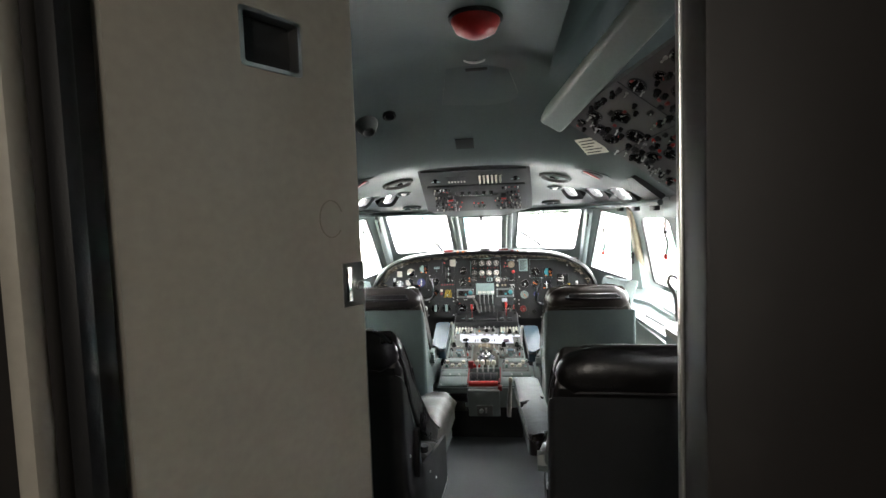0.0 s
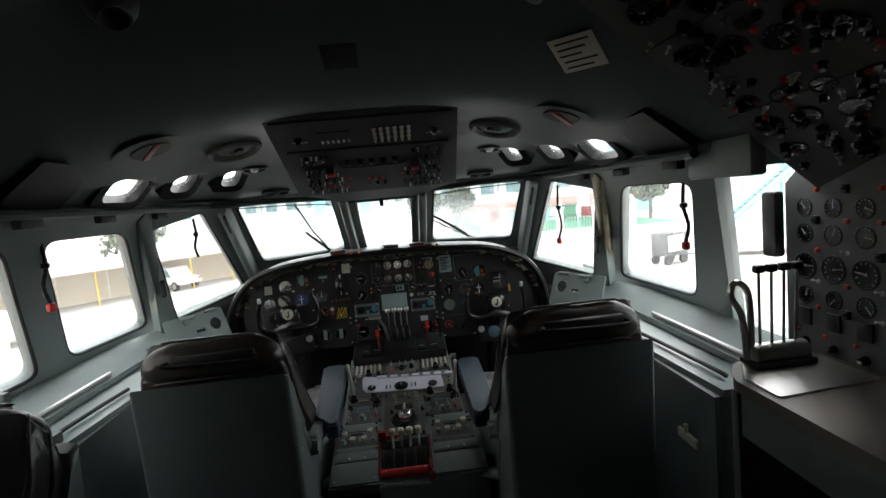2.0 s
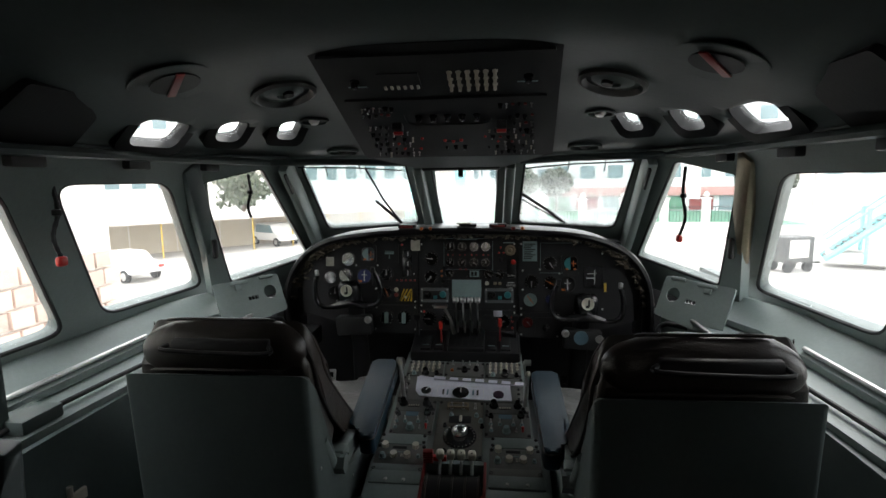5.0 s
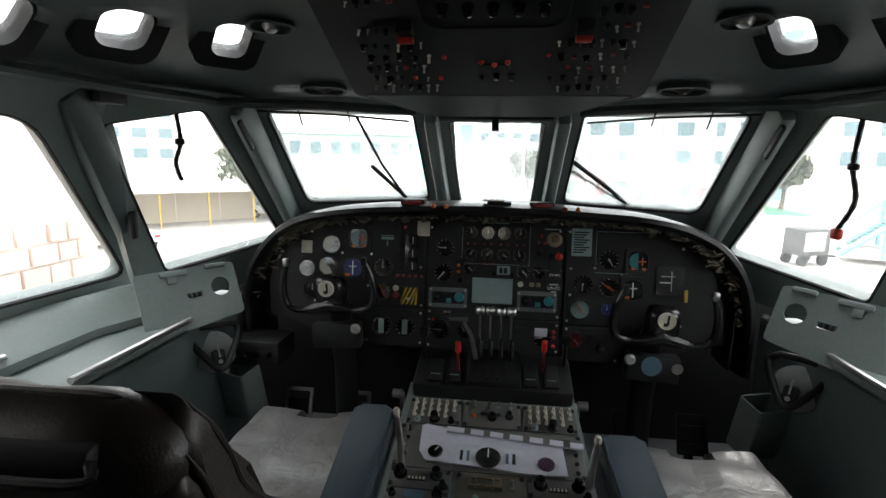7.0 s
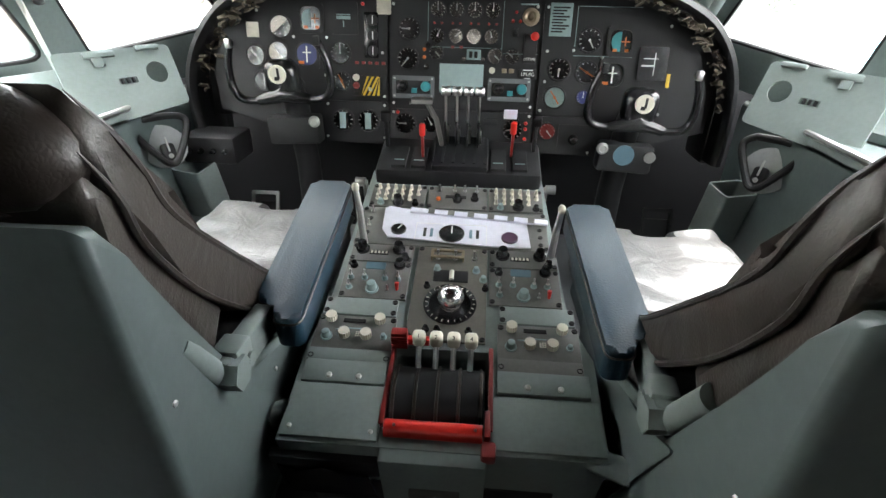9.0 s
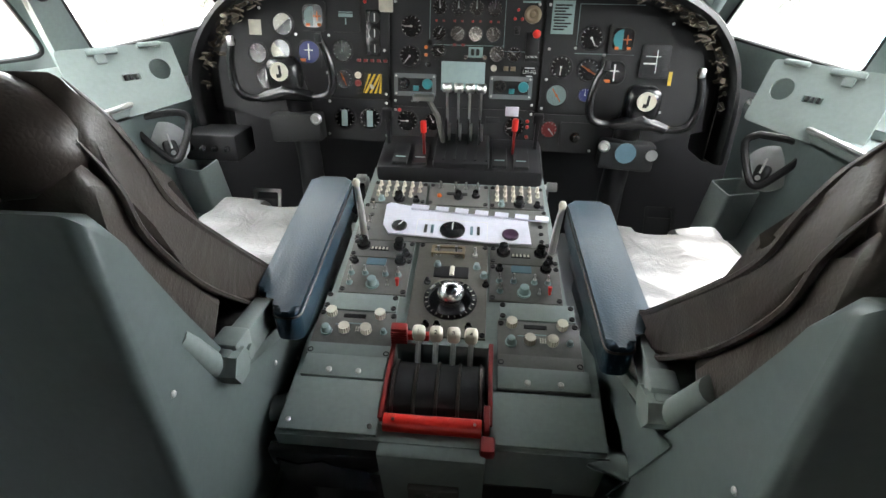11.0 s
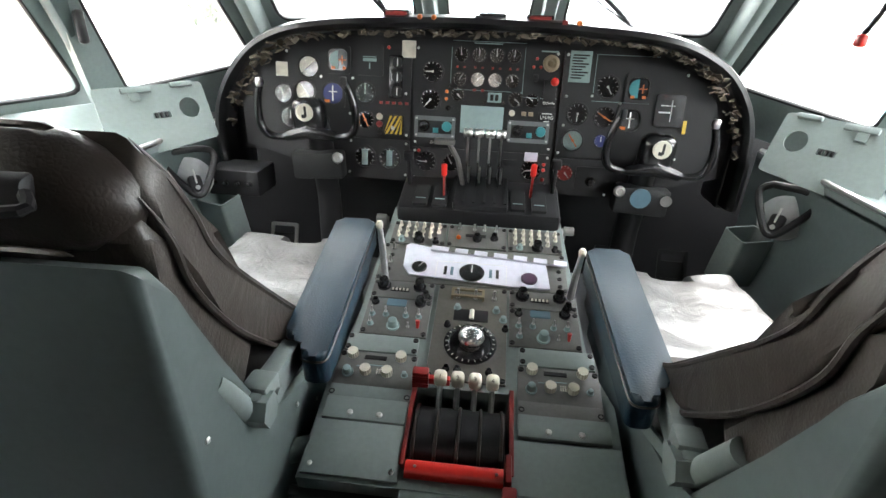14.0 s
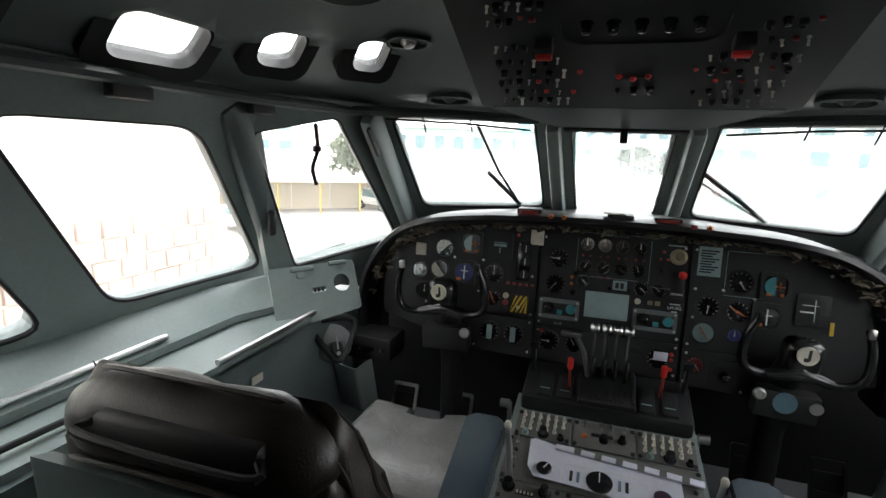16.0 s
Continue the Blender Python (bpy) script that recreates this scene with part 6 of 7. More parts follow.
    # chart clipboard leaning on the window sill
    a, b = Vector((s * 0.985, 0.405, 0.905)), Vector((s * 1.185, 0.13, 0.90))
    low = Vector((-s * 0.05, -0.10, -0.215))
    m = frame_of(a, b - a, -low) @ Matrix.Translation((0, 0, 0))
    L = (b - a).length
    cl = thing("chart_holder", m, "teal-grey metal chart clipboard with a round hole", "clipboard", "chart clipboards")
    bm = bmesh.new()
    plate(bm, rounded([(0, 0), (L, 0), (L, -0.235), (0, -0.195)], 0.016, 3), [[(0.065 + 0.034 * math.cos(k * math.pi / 10), -0.085 + 0.034 * math.sin(k * math.pi / 10)) for k in range(20)], rr(0.055, 0.02, 0.003, 2, 0.16, -0.10)], X4, -0.008 * s)
    part("plate", bm, TEAL, cl)
    zf = 0.012 * s
    part("clip", B((box, (0.215, -0.015, zf), (0.09, 0.018, 0.014), 0.004), (box, (0.225, -0.035, zf), (0.03, 0.03, 0.008), 0.003)), TEAL, cl)
    part("lip", B((box, (0.07, -0.006, zf), (0.075, 0.016, 0.016), 0.005)), TEAL, cl)
    for k in range(3):
        part("slot_clip", B((box, (0.145 + 0.016 * k, -0.10, zf * 0.6), (0.009, 0.016, 0.010), 0.002)), BLACK, cl)
    # cord with a red end hanging in the side windows
    for (cx, cy, cz), ln, red in (((0.915, 0.03, 1.40), 0.26 if s > 0 else 0.17, s > 0), ((1.085, -0.86 if s > 0 else -0.79, 1.38), 0.20, True)):
        h = thing("escape_cord", None, "short black hanging cord with a red toggle", "cord", "hanging cords")
        if not red:
            h["label"] = "short frayed black hanging cord"
        bm = bmesh.new()
        pts = spline([(s * cx, cy, cz + 0.02), (s * (cx - 0.004), cy + 0.004, cz - ln * 0.35), (s * (cx + 0.004), cy - 0.012, cz - ln * 0.7), (s * (cx - 0.002), cy + (0.03 if red and cx < 1 else 0.0), cz - ln)], 6)
        tube(bm, pts, [0.0055 + 0.0015 * (i % 2) for i in range(len(pts))], 7)
        part("cord", bm, BLACK, h)
        part("knot", B((lathe, Matrix.Translation((s * (cx - 0.003), cy + 0.002, cz - ln * 0.42)), [(0, 0), (0.013, 0.006), (0.013, 0.02), (0, 0.026)], 10)), BLACK, h)
        if red:
            part("toggle", B((box, Vector(pts[-1]) + Vector((0, 0, -0.012)), (0.022, 0.03, 0.03), 0.008, None, 3)), RED, h, "red plastic toggle")
    # window latch handle on the rail post
    la = thing("window_latch", Matrix.Translation((s * 1.135, 0.10, 1.08)), "black window latch handle on the post", "latch", "window latches")
    part("handle", B((box, (0, 0, 0), (0.022, 0.03, 0.09), 0.010, None, 3)), BLACK, la)
    part("bracket", B((box, (s * 0.012, -0.05, 0.16), (0.03, 0.03, 0.12), 0.006)), BROWNMETAL, la)
    # rudder pedals and dark foot well
    for dx in (-0.13, 0.13):
        solid("pedal_post", B((box, (s * 0.70 + dx, 0.64, 0.09), (0.03, 0.03, 0.18), 0.004)), BLACK, "black steel post under a rudder pedal", "pedal post", "", "pedal posts")
        p = thing("rudder_pedal", pose(s * 0.70 + dx, 0.62, 0.22, -20, 0, 0), "black metal rudder pedal frame", "pedal", "rudder pedals")
        part("frame", B((plate, rr(0.12, 0.16, 0.008, 2), [rr(0.095, 0.10, 0.005, 2, 0, 0.015)], pose(0, 0, 0, 90), 0.012)), STEEL if s < 0 else PANEL, p)
        part("tread", B((box, (0, 0.012, -0.02), (0.10, 0.012, 0.11), 0.003)), BLACK, p)


for side_sign in (1, -1):
    console(side_sign)


# oxygen and audio boxes in the captain's corner
bx_ = thing("audio_box", Matrix.Translation((-0.90, 0.46, 0.55)), "black control box with knobs beside the captain's panel", "control box")
part("body", B((box, (0, 0, 0), (0.20, 0.16, 0.10), 0.01)), BLACK, bx_)
for k in range(4):
    part("knob", KNOB, None, bx_, "", Matrix.Translation((-0.07 + 0.045 * k, -0.08, 0.0)) @ pose(0, 0, 0, 90))


# ---- flight engineer's station ----
def engineer():
    # upper slanted board from the ceiling down to the vertical board
    a, b = Vector((0.46, -1.46, 1.86)), Vector((1.20, -1.24, 1.385))
    rnd = random.Random(23)
    length = 1.5
    m = frame_of(a, b - a, (0.22, -0.82, 0.20))
    wd = (b - a).length
    up = thing("engineer_upper_panel", m, "large grey overhead engineer's panel crowded with gauges and switches", "instrument panel")
    sgn = -1 if (m.to_3x3() @ Vector((0, 0, 1))).z > 0 else 1
    part("board", B((plate, [(0, 0), (wd + 0.09, 0), (wd + 0.09, length), (0, length)], [], X4, 0.03 * sgn)), FEP, up)

    def put(me, x, y, turn=0.0, s=1.0):
        o = part(me.name.split(".")[0], me, None, up, "", Matrix.Translation((x, y, 0)) @ pose(0, 0, 0, 180 if sgn < 0 else 0, 0, turn) @ Matrix.Scale(s, 4))
        return o

    def dial(x, y, r, nd):
        g = put(BEZEL, x, y, nd * 0.0, r)
        part("dial", DIALS["k"], None, g)
        part("tick_marks", MARKS, None, g)
        part("needle", NEEDLE, None, g, "", pose(0, 0, 0, 0, 0, nd))
        part("glass", LENS, None, g)

    for x in (0.30, 0.60):
        part("joint", B((box, (x, length / 2, 0.001 * sgn), (0.003, length, 0.002))), BLACK, up)
    for y in (0.42, 0.85, 1.25):
        part("joint", B((box, (wd / 2, y, 0.001 * sgn), (wd, 0.003, 0.002))), BLACK, up)
    for x, y, r in ((0.07, 0.16, 0.036), (0.14, 0.10, 0.036), (0.21, 0.08, 0.036), (0.06, 0.07, 0.022), (0.26, 0.20, 0.045), (0.14, 0.26, 0.04), (0.37, 0.07, 0.034), (0.40, 0.15, 0.034), (0.43, 0.23, 0.036), (0.46, 0.31, 0.036),
                    (0.57, 0.07, 0.026), (0.59, 0.14, 0.026), (0.60, 0.22, 0.028), (0.63, 0.31, 0.036), (0.67, 0.06, 0.034), (0.68, 0.14, 0.034), (0.70, 0.23, 0.034), (0.72, 0.33, 0.036), (0.79, 0.06, 0.026), (0.80, 0.13, 0.026), (0.81, 0.21, 0.026), (0.82, 0.29, 0.028),):
        if x < wd - 0.03:
            dial(x, y, r, rnd.uniform(-140, 140))
    for r in range(9):
        for k in range(8):
            x, y = 0.06 + 0.104 * k + 0.02 * (r % 2), 0.46 + 0.115 * r + rnd.uniform(-0.012, 0.012)
            if x < wd + 0.05 and rnd.random() < 0.72:
                dial(x, y, rnd.choice((0.026, 0.032, 0.038, 0.042)), rnd.uniform(-140, 140))
    for i in range(430):
        x, y = rnd.uniform(0.03, wd - 0.03), rnd.uniform(0.03, 0.80 if i < 260 else 1.5)
        x = round(x / 0.032) * 0.032
        put(rnd.choice((TOGGLE, SLIDER, KNOB, KNOB, LIGHT_K, TOGGLE, LIGHT_R if rnd.random() < 0.5 else KNOB)), x, y, rnd.choice((0, 90, 180)), rnd.uniform(0.9, 1.4))
    # thick rounded header beam along the upper board's front edge
    bm = bmesh.new()
    dirv = (b - a).normalized()
    hm = frame_of(a + Vector((-0.03, 0.03, 0.02)), (0.26, -0.82, 0.225), dirv)
    box(bm, (0.66, 0.0, 0.0), (1.38, 0.12, 0.10), 0.02, hm, 3)
    solid("engineer_panel_header", bm, TEAL, "scuffed teal-grey beam edging the engineer's panel", "beam")
    # vertical board
    vm = frame_of((1.265, -1.10, 0.0), (0, -1, 0), (0.0, 0, 1))
    vp = thing("engineer_side_panel", vm, "grey engineer's side panel with rows of engine gauges", "instrument panel")
    inn = 1 if (vm.to_3x3() @ Vector((0, 0, 1))).x < 0 else -1
    part("board", B((plate, [(0, 0.86), (1.75, 0.86), (1.75, 1.46), (0.12, 1.46), (0, 1.36)], [], X4, 0.03 * inn)), FEP, vp)
    flip = pose(0, 0, 0, 0 if inn > 0 else 180, 0, 0)

    def vput(me, x, y, s=1.0, turn=0.0):
        return part(me.name.split(".")[0], me, None, vp, "", Matrix.Translation((x, y, 0)) @ flip @ pose(0, 0, 0, 0, 0, turn) @ Matrix.Scale(s, 4))

    def vdial(x, y, r, nd):
        g = vput(BEZEL, x, y, r)
        part("dial", DIALS["k"], None, g)
        part("tick_marks", MARKS, None, g)
        part("needle", NEEDLE, None, g, "", pose(0, 0, 0, 0, 0, nd))
        part("glass", LENS, None, g)

    for k in range(4):
        x = 0.075 + 0.098 * k
        for z, r in ((1.29, 0.028), (1.215, 0.030), (1.12, 0.040), (1.035, 0.028)):
            vdial(x, z, r, rnd.uniform(-140, 140))
        part("counter", B((box, (x, 0.972, 0.004 * inn), (0.045, 0.05, 0.008), 0.002)), BLACK, vp)
        for z in (1.34, 1.255, 1.17, 1.08, 1.005):
            vput(rnd.choice((TOGGLE, LIGHT_R, SLIDER, LIGHT_K)), x + 0.046, z, 1.1)
        vput(LIGHT_R, x - 0.03, 0.925, 0.9)
        vput(KNOB, x, 0.895, 1.2)
    for k in range(5):
        for z in (1.33, 1.28, 1.20, 1.14, 1.06):
            vput(rnd.choice((SLIDER, TOGGLE, KNOB, LIGHT_K)), 0.46 + 0.05 * k, z, 1.2)
    for x, z, r in [(0.70 + 0.098 * k, z, q) for k in range(9) for z, q in ((1.26, 0.034), (1.17, 0.036), (1.08, 0.036))] + [(0.50, 1.20, 0.032), (0.58, 1.20, 0.032), (0.50, 1.11, 0.034), (0.58, 1.10, 0.034), (0.72, 0.95, 0.05), (0.86, 0.96, 0.045), (1.0, 0.96, 0.045)]:
        vdial(x, z, r, rnd.uniform(-140, 140))
    part("joint", B((box, (0.43, 1.12, 0.001 * inn), (0.004, 0.52, 0.003))), BLACK, vp)
    ob = part("open_bay", B((box, (0.535, 0.935, 0.001 * inn), (0.17, 0.10, 0.004))), BLACK, vp)
    part("white_box", B((box, (0.545, 0.94, 0.006 * inn), (0.13, 0.075, 0.012), 0.002)), CREAM, ob)
    part("sill_strip", B((box, (0.535, 0.885, 0.008 * inn), (0.17, 0.018, 0.016), 0.002)), STEEL, ob)
    solid("panel_end_pad", B((box, (1.235, -1.085, 1.24), (0.035, 0.06, 0.20), 0.01)), BLACK, "black padded end of the engineer's panel", "pad")
    # desk
    dk = thing("engineer_desk", None, "worn brown-grey engineer's desk top on a teal cabinet", "desk")
    part("top", B((plate, rounded([(0.93, -1.33), (1.0, -1.22), (1.30, -1.16), (1.30, -2.95), (0.93, -2.95)], 0.03, 3), [], Matrix.Translation((0, 0, 0.872)), 0.03)), material("worn_brown_desk", (0.13, 0.115, 0.10), 0.34, wear=5, wear_amount=0.3), dk)
    part("metal_cover", B((plate, rounded([(0.955, -1.34), (1.02, -1.235), (1.24, -1.19), (1.24, -1.44), (0.95, -1.47)], 0.01, 2), [], Matrix.Translation((0, 0, 0.877)), 0.004)), STEEL, dk, "bare metal cover plate")
    part("fascia", B((box, (0.945, -2.1, 0.79), (0.02, 1.5, 0.13), 0.004)), TEAL_DARK, dk)
    part("end_panel", B((box, (1.13, -1.30, 0.42), (0.36, 0.03, 0.82), 0.006)), TEAL_DARK, dk)
    part("recess", B((box, (1.10, -1.281, 0.72), (0.13, 0.01, 0.16), 0.003)), BLACK, dk)
    # small lever quadrant on the desk with four tall thin levers
    q = thing("engineer_throttles", Matrix.Translation((1.10, -1.27, 0.878)), "engineer's throttle quadrant with four tall thin levers", "throttle quadrant")
    part("drum", B((tube, [(-0.075, 0, 0.03), (0.075, 0, 0.03)], 0.03, 18)), STEEL, q)
    part("base", B((box, (0, 0, 0.008), (0.17, 0.08, 0.016), 0.004)), BLACK, q)
    for k in range(4):
        lv = part("lever", B((tube, [(-0.05 + 0.034 * k, 0, 0.04), (-0.056 + 0.036 * k, -0.01, 0.26)], 0.004, 7)), STEEL, q)
        part("knob", B((box, (-0.056 + 0.036 * k, -0.01, 0.268), (0.028, 0.02, 0.022), 0.005)), BLACK, lv)
    bm = bmesh.new()
    tube(bm, spline([(-0.09, 0, 0.02), (-0.10, 0.0, 0.14), (-0.13, 0.0, 0.20), (-0.115, 0, 0.235), (-0.08, 0, 0.20), (-0.075, 0, 0.05)], 5), 0.009, 8)
    part("loop_handle", bm, STEEL, q)


engineer()


# ---- small black things on the left rear ledge ----
lb = thing("table_bracket", Matrix.Translation((-1.12, -0.92, 0.73)), "grey metal bracket standing on the side console", "bracket")
part("foot", B((box, (0, 0, 0.02), (0.10, 0.13, 0.04), 0.006)), TEAL_DARK, lb)
part("upright", B((box, (-0.02, -0.06, 0.11), (0.03, 0.03, 0.22), 0.004)), TEAL_DARK, lb)


# ---- outside ----
G = -3.6


def outside():
    solid("ground", B((box, (0, 0, G - 0.05), (1600, 1600, 0.1))), TARMAC, "pale sunlit concrete apron", "ground", "structure")
    # painted lines
    for k, (x0, y0, x1, y1) in enumerate(((-14, 10, -11, 34), (-16, 12, -24, 30), (4, 12, 30, 18))):
        d = Vector((x1 - x0, y1 - y0, 0))
        solid("road_line", B((box, (d.length / 2, 0, 0), (d.length, 0.12, 0.008), 0, frame_of((x0, y0, G + 0.008), d, (-d.y, d.x, 0)))), WHITE, "white painted apron line", "line", "structure")
    # stone-clad building close on the left
    hb = thing("terminal_building", Matrix.Translation((-6.2, 5.6, G)), "terminal building with pink stone plinth and pale wall", "building")
    part("wall", B((box, (-4, -8, 5.0), (8, 16, 10))), PLASTER, hb)
    part("plinth", B((box, (-3.97, -7.97, 1.95), (8.06, 16.06, 3.9))), MORTAR, hb)
    rnd = random.Random(3)
    st = mesh_of("stone", B((box, (0, 0, 0), (0.08, 1, 1), 0.02, None, 1)), STONE)
    for r in range(14):
        y = 0.0 - 0.2 * (r % 2)
        while y > -6.4:
            w = rnd.uniform(0.28, 0.5)
            part("stone", st, None, hb, "", Matrix.Translation((0.075 + rnd.uniform(-0.01, 0.015), y - w / 2 + 0.05, 0.16 + 0.28 * r)) @ Matrix.Diagonal((1, w - 0.04, 0.245, 1)))
            y -= w
    # boundary wall with a sheet-roofed car shelter
    a, b = Vector((-36, 20, G)), Vector((-9, 47, G))
    d = b - a
    m = frame_of(a, d, (-d.y, d.x, 0))
    bw = thing("boundary_wall", m, "tan boundary wall with sheet-roofed shelter", "wall")
    part("wall", B((box, (d.length / 2, 0, 1.2), (d.length, 0.25, 2.4))), TANWALL, bw)
    part("roof", B((box, (d.length / 2, -1.6, 2.55), (d.length, 3.6, 0.10), 0, pose(0, 0, 0, 3))), SHED, bw)
    part("fascia", B((box, (d.length / 2, -3.4, 2.42), (d.length, 0.06, 0.22))), SHED, bw)
    for k in range(13):
        part("post", B((cyl, Matrix.Translation((1.5 + 3 * k, -3.2, 0)), 0.05, 2.45, 8)), YELLOW, bw)
        part("panel_joint", B((box, (3 * k, -0.14, 1.2), (0.06, 0.03, 2.3))), MORTAR, bw)

    def car(x, y, turn, tall, lab):
        c = thing("car", pose(x, y, G, 0, 0, turn), lab, "car", "parked cars")
        prof = [(-2.2, 0.45), (-2.15, 0.85), (-1.3, 0.95), (-0.7, 1.45 + tall), (0.9 + tall, 1.45 + tall), (1.5, 0.98 + tall * 0.3), (2.15, 0.85 + tall * 0.4), (2.2, 0.4)]
        bm = bmesh.new()
        sheet_solid(bm, rounded(prof, 0.15, 3), [(-0.85, 0.95), (-0.78, 1.0), (0, 1.0), (0.78, 1.0), (0.85, 0.95)])
        part("body", bm, WHITE, c)
        part("window", B((plate, rounded([(-1.05, 1.0), (-0.65, 1.38 + tall), (0.85 + tall, 1.38 + tall), (1.25, 1.02)], 0.05, 2), [], frame_of((0.80, 0, 0), (0, 1, 0), (0, 0, 1)), -0.08)), GLASSDARK, c)
        part("window", B((plate, rounded([(-1.05, 1.0), (-0.65, 1.38 + tall), (0.85 + tall, 1.38 + tall), (1.25, 1.02)], 0.05, 2), [], frame_of((-0.80, 0, 0), (0, 1, 0), (0, 0, 1)), 0.08)), GLASSDARK, c)
        for wx in (-0.8, 0.8):
            for wy in (-1.35, 1.35):
                w = part("wheel", B((cyl, Matrix.Translation((wx - 0.1, wy, 0.33)) @ pose(0, 0, 0, 0, 90, 0), 0.33, 0.2, 20)), BLACK, c)
                part("rim", B((cyl, Matrix.Translation((wx + (0.105 if wx > 0 else -0.115), wy, 0.33)) @ pose(0, 0, 0, 0, 90, 0), 0.2, 0.01, 14)), STEEL, w)
        part("tail_light", B((box, (0.6, -2.17, 0.75), (0.3, 0.06, 0.15), 0.02)), RED, c)

    car(-19.5, 22.5, 70, 0.0, "white saloon car parked on the apron")
    car(-17.5, 36.5, 60, 0.25, "white station wagon parked by the boundary wall")

    def block(name, x, y, w, h, dpt, turn, mat, rows, cols, lab, band=None):
        t = thing(name, pose(x, y, G, 0, 0, turn), lab, "building")
        part("wall", B((box, (0, dpt / 2, h / 2), (w, dpt, h))), mat, t)
        part("roof_edge", B((box, (0, dpt / 2 - 0.2, h + 0.25), (w + 0.6, dpt + 0.6, 0.5), 0.05)), PLASTER, t)
        wm = mesh_of("window", B((box, (0, 0, 0), (w / cols * 0.55, 0.10, h / rows * 0.5))), GLASSDARK)
        fm = mesh_of("window_frame", B((plate, rr(w / cols * 0.62, h / rows * 0.58, 0.02, 1), [rr(w / cols * 0.54, h / rows * 0.49, 0.02, 1)], frame_of((0, -0.02, 0), (1, 0, 0), (0, 0, 1)), 0.12)), WHITE)
        for r in range(1, rows):
            for c in range(cols):
                q = part("window", wm, None, t, "", Matrix.Translation((-w / 2 + w * (c + 0.5) / cols, -0.02, h * (r + 0.5) / rows)))
                part("window_frame", fm, None, q)
        if band:
            part("shop_band", B((box, (0, -0.4, h / rows * 0.75), (w, 0.8, 1.2), 0.05)), band, t)
            for c in range(cols):
                part("shop_front", B((box, (-w / 2 + w * (c + 0.5) / cols, -0.05, h / rows * 0.3), (w / cols * 0.8, 0.14, h / rows * 0.5))), (GREEN, DARKRED, GLASSDARK, CYANP)[c % 4], t)
        return t

    # shop band red is paled: the bright outdoor wash is put into its colour
    block("apartment_building", 22, 72, 30, 22, 14, -8, FACADE, 6, 8, "white apartment building with rows of windows and red shop fronts", material("faded_red_paint", (0.45, 0.24, 0.22), 0.7))
    block("office_building", 54, 66, 26, 30, 14, -28, PLASTER, 8, 7, "tall pale office building with rows of windows")
    block("office_building", 6, 110, 24, 30, 12, 0, FACADE, 8, 7, "hazy white office block far behind the gate")
    block("low_building", -22, 74, 26, 8, 12, 18, FACADE, 2, 9, "long white low building with arched openings")
    block("office_building", -62, 72, 22, 16, 12, 35, PLASTER, 5, 6, "grey office building beyond the boundary wall")
    # gateway: white fence with pillars and urns
    f = thing("gate_fence", Matrix.Translation((0, 46, G)), "white fence with pillars and dark railings", "fence")
    for k in range(13):
        x = -21 + 3.6 * k
        part("pillar", B((box, (x, 0, 1.4), (0.6, 0.6, 2.8), 0.03), (box, (x, 0, 2.85), (0.8, 0.8, 0.16), 0.03), (lathe, Matrix.Translation((x, 0, 2.93)), [(0.12, 0), (0.26, 0.2), (0.2, 0.4), (0.05, 0.5), (0, 0.6)], 12)), PLASTER, f)
        if k < 12:
            part("low_wall", B((box, (x + 1.8, 0, 0.35), (3.0, 0.3, 0.7))), PLASTER, f)
            part("railing", B(*[(box, (x + 0.5 + 0.29 * j, 0, 1.4), (0.04, 0.04, 1.5)) for j in range(10)], (box, (x + 1.8, 0, 2.1), (3.0, 0.05, 0.06))), BLACK, f)
    for x in (-1.6, 1.7):
        part("gate_post", B((cyl, Matrix.Translation((x, -0.5, 0)), 0.10, 6.6, 10)), WHITE, f)
    part("gate_beam", B((box, (0.05, -0.5, 6.6), (3.6, 0.12, 0.15))), WHITE, f)
    solid("lawn", B((box, (0, 64, G + 0.02), (60, 30, 0.05))), GREEN, "green lawn behind the fence", "lawn", "structure")
    solid("backdrop_hills", B((box, (0, 420, G + 9), (900, 4, 26))), SHED, "pale hazy ridge in the distance", "hills", "structure")
    # banners and trees
    for x, y, h in ((14, 52, 9.5), (19, 52, 9.0), (-9, 50, 9.0), (-4.5, 52, 8.6)):
        t = thing("banner", Matrix.Translation((x, y, G)), "tall feather banner on a pole", "banner", "feather banners")
        part("pole", B((cyl, X4, 0.06, h, 8)), WHITE, t)
        part("cloth", B((box, (0.65, 0, h * 0.62), (1.2, 0.04, h * 0.68), 0.015)), CYANP if x < 0 else WHITE, t)
    for x, y, h, r in ((-27, 50, 6, 2.8), (30, 58, 6, 2.4), (3, 66, 6, 2.6), (8, 70, 6, 2.4)):
        t = thing("tree", Matrix.Translation((x, y, G)), "dusty green leafy tree", "tree", "trees beyond the fence")
        bm = B((tube, spline([(0, 0, 0), (0.1, 0, h * 0.3), (0.0, 0.1, h * 0.6)], 4), [0.26, 0.24, 0.22, 0.21, 0.20, 0.18, 0.15, 0.12, 0.1], 8))
        for k in range(6):
            q = k * 1.05
            tube(bm, [(0, 0, h * (0.32 + 0.04 * k)), (r * 0.6 * math.cos(q), r * 0.6 * math.sin(q), h * (0.55 + 0.05 * k))], [0.1, 0.03], 6)
        part("trunk", bm, BARK, t)
        rn = random.Random(int(x * 7 + y))
        vs, fs = [], []
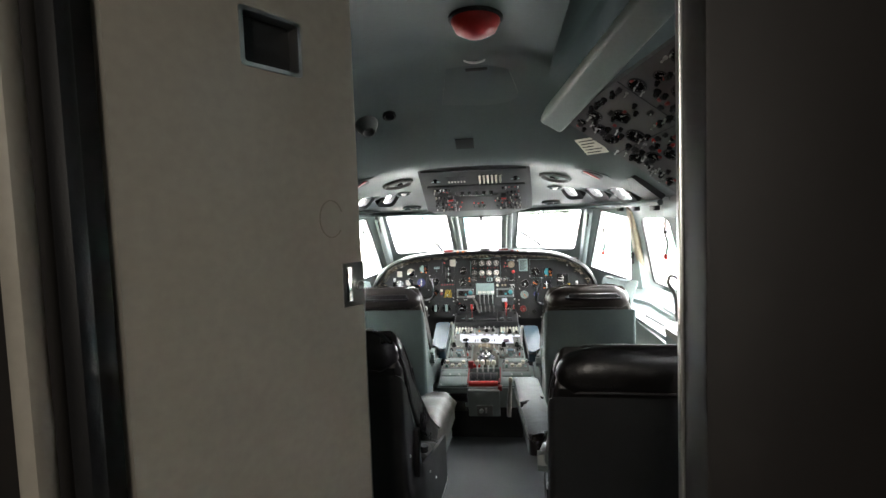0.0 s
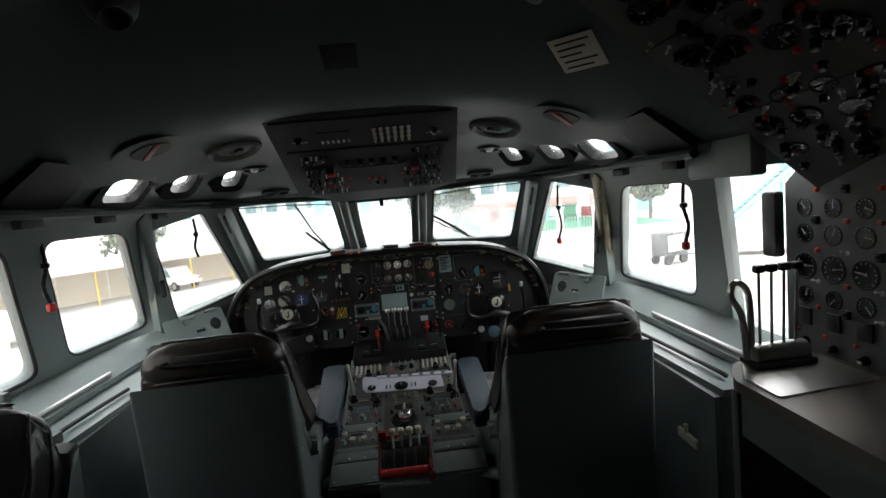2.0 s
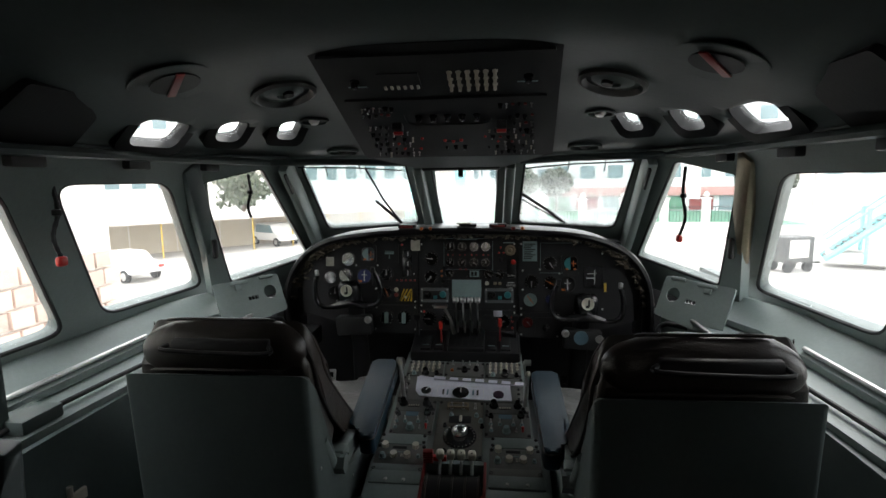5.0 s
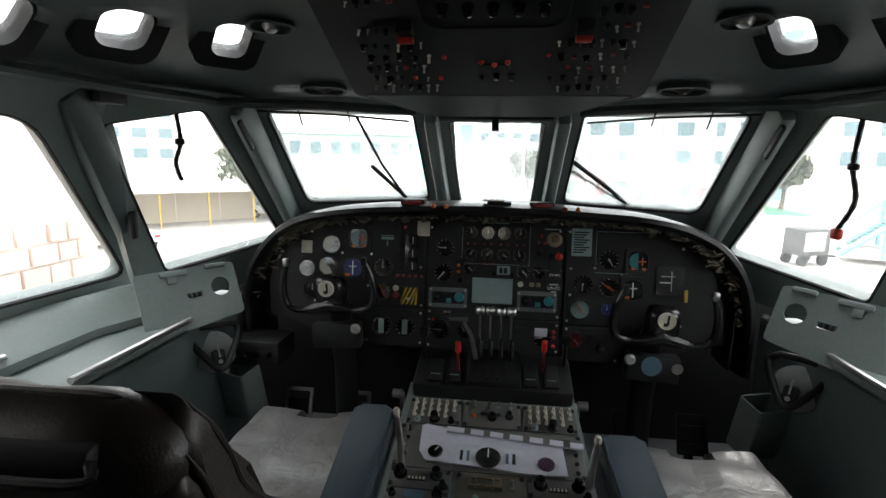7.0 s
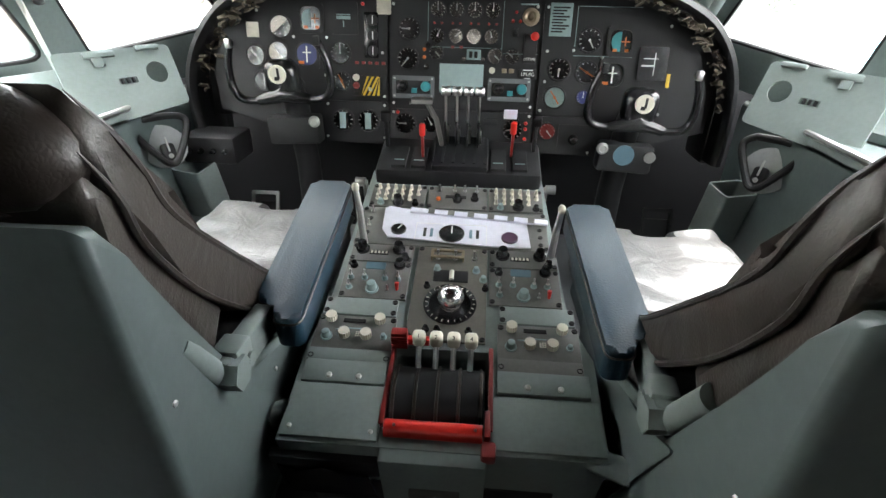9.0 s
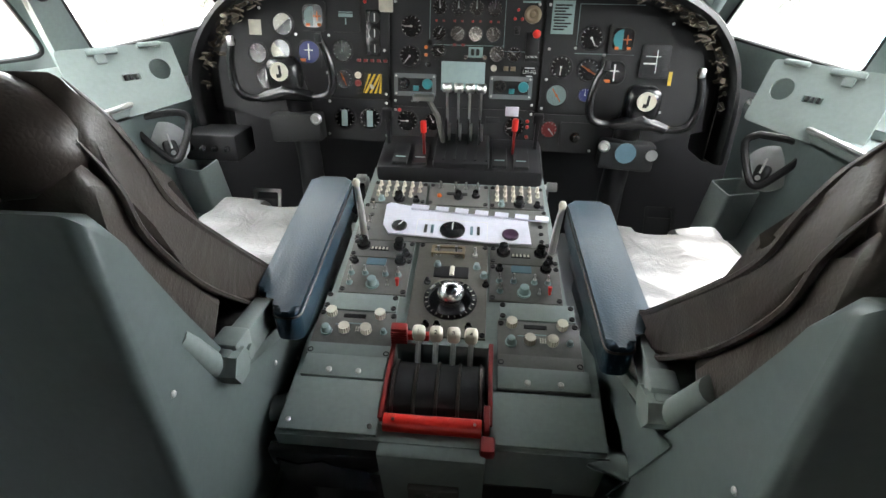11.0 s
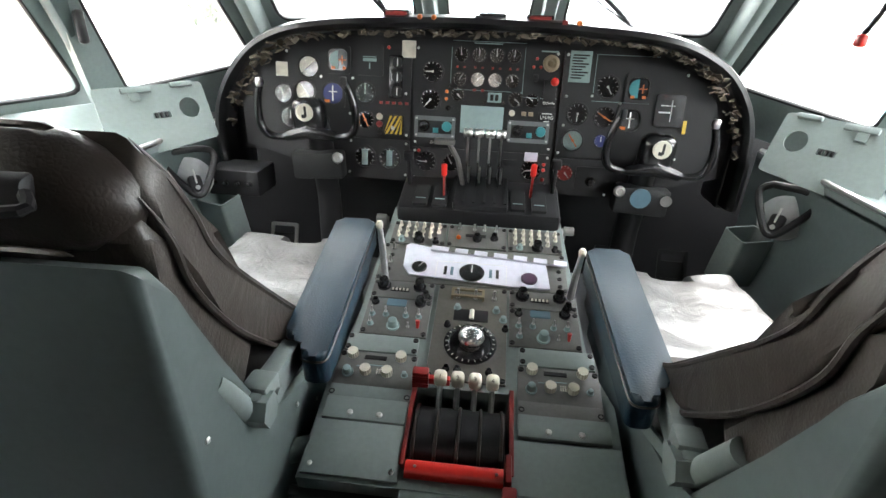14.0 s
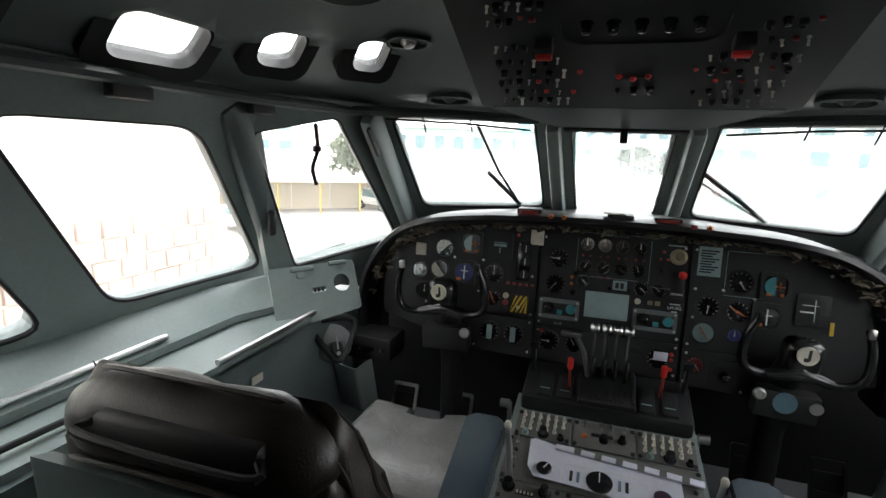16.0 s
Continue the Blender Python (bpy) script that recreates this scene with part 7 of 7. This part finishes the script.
        for k in range(1500):
            u = Vector((rn.gauss(0, 1), rn.gauss(0, 1), rn.gauss(0, 1))).normalized() * (rn.random() ** 0.4) * r
            p = Vector((u.x, u.y, h * 0.72 + u.z * 0.75))
            p += Vector((1, 1, 1)) * 0.9 * noise.noise(p * 0.6)
            e = Euler((rn.random() * 6, rn.random() * 6, rn.random() * 6)).to_matrix()
            i = len(vs)
            vs += [p + e @ Vector(c) * 0.24 for c in ((-1, -0.5, 0), (1, -0.5, 0), (0.8, 0.5, 0.1), (-0.8, 0.5, 0.1))]
            fs.append((i, i + 1, i + 2, i + 3))
        me = bpy.data.meshes.new("crown")
        me.from_pydata([tuple(v) for v in vs], [], fs)
        me.materials.append(LEAF)
        part("crown", me, None, t)
    # ground power cart and turquoise passenger stairs on the right
    c = thing("ground_power_cart", pose(15.0, 25.5, G, 0, 0, 20), "grey ground power cart on small wheels", "cart")
    part("body", B((box, (0, 0, 1.15), (1.7, 1.1, 1.3), 0.06)), FEP, c)
    part("side_door", B((box, (-0.1, -0.56, 1.2), (1.2, 0.03, 0.9), 0.01)), PLASTER, c)
    part("tow_bar", B((tube, [(0.8, 0, 0.4), (1.9, 0, 0.35)], 0.05, 8)), BLACK, c)
    for wx in (-0.6, 0.6):
        for wy in (-0.5, 0.4):
            part("wheel", B((cyl, Matrix.Translation((wx, wy, 0.28)) @ pose(0, 0, 0, -90), 0.28, 0.16, 16)), BLACK, c)
    s = thing("passenger_stairs", pose(20.5, 26, G, 0, 0, -25), "turquoise mobile passenger stairs", "stairs")
    for yy in (-0.9, 0.9):
        part("stringer", B((tube, [(-3.2, yy, 0.4), (2.2, yy, 5.2), (4.0, yy, 5.2)], 0.16, 6)), CYANP, s)
        part("handrail", B((tube, [(-3.2, yy, 1.5), (2.2, yy, 6.3), (4.0, yy, 6.3)], 0.06, 6)), CYANP, s)
        for px in (-1.5, 1.6, 3.7):
            part("strut", B((tube, [(px, yy, 0.3), (px, yy, 1.9 + (px + 3.2) * 0.75 if px < 2 else 5.2)], 0.11, 6)), CYANP, s)
    for k in range(20):
        part("step", B((box, (-3.0 + 0.27 * k, 0, 0.55 + 0.24 * k), (0.28, 1.7, 0.05))), FEP, s)
    part("chassis", B((box, (0.5, 0, 0.55), (7.0, 1.9, 0.5), 0.08)), PLASTER, s)
    lw = solid("low_barrier", B((box, (0, 0, 0.5), (40, 0.35, 1.0), 0.05, pose(28, 39, G, 0, 0, -6))), PLASTER, "low white concrete barrier beside the apron", "barrier")
    # windscreen wipers resting outside the panes
    for s_ in (-1, 1):
        w = thing("windscreen_wiper", None, "black windscreen wiper resting on the glass", "wiper", "windscreen wipers")
        part("arm", B((tube, [(s_ * 0.36, 0.86, 1.10), (s_ * 0.50, 0.66, 1.27)] if s_ < 0 else [(0.30, 0.66, 1.30), (0.60, 0.82, 1.10)], 0.009, 7)), BLACK, w)
        part("blade", B((tube, [(s_ * 0.37, 0.84, 1.10), (s_ * 0.46, 0.66, 1.28), (s_ * 0.52, 0.52, 1.45)] if s_ < 0 else [(0.28, 0.72, 1.28), (0.42, 0.76, 1.20), (0.62, 0.80, 1.09)], 0.006, 6)), BLACK, w)
        h = thing("visor_wire", None, "thin black visor wire across the top of the windscreen", "visor frame", "visor wires")
        part("wire", B((tube, [(s_ * 0.30, 0.40, 1.43), (s_ * 0.52, 0.34, 1.445), (s_ * 0.78, 0.26, 1.45)], 0.004, 6), (tube, [(s_ * 0.50, 0.37, 1.42), (s_ * 0.50, 0.33, 1.46)], 0.003, 5), (tube, [(s_ * 0.66, 0.34, 1.41), (s_ * 0.66, 0.30, 1.46)], 0.003, 5)), BLACK, h)


outside()
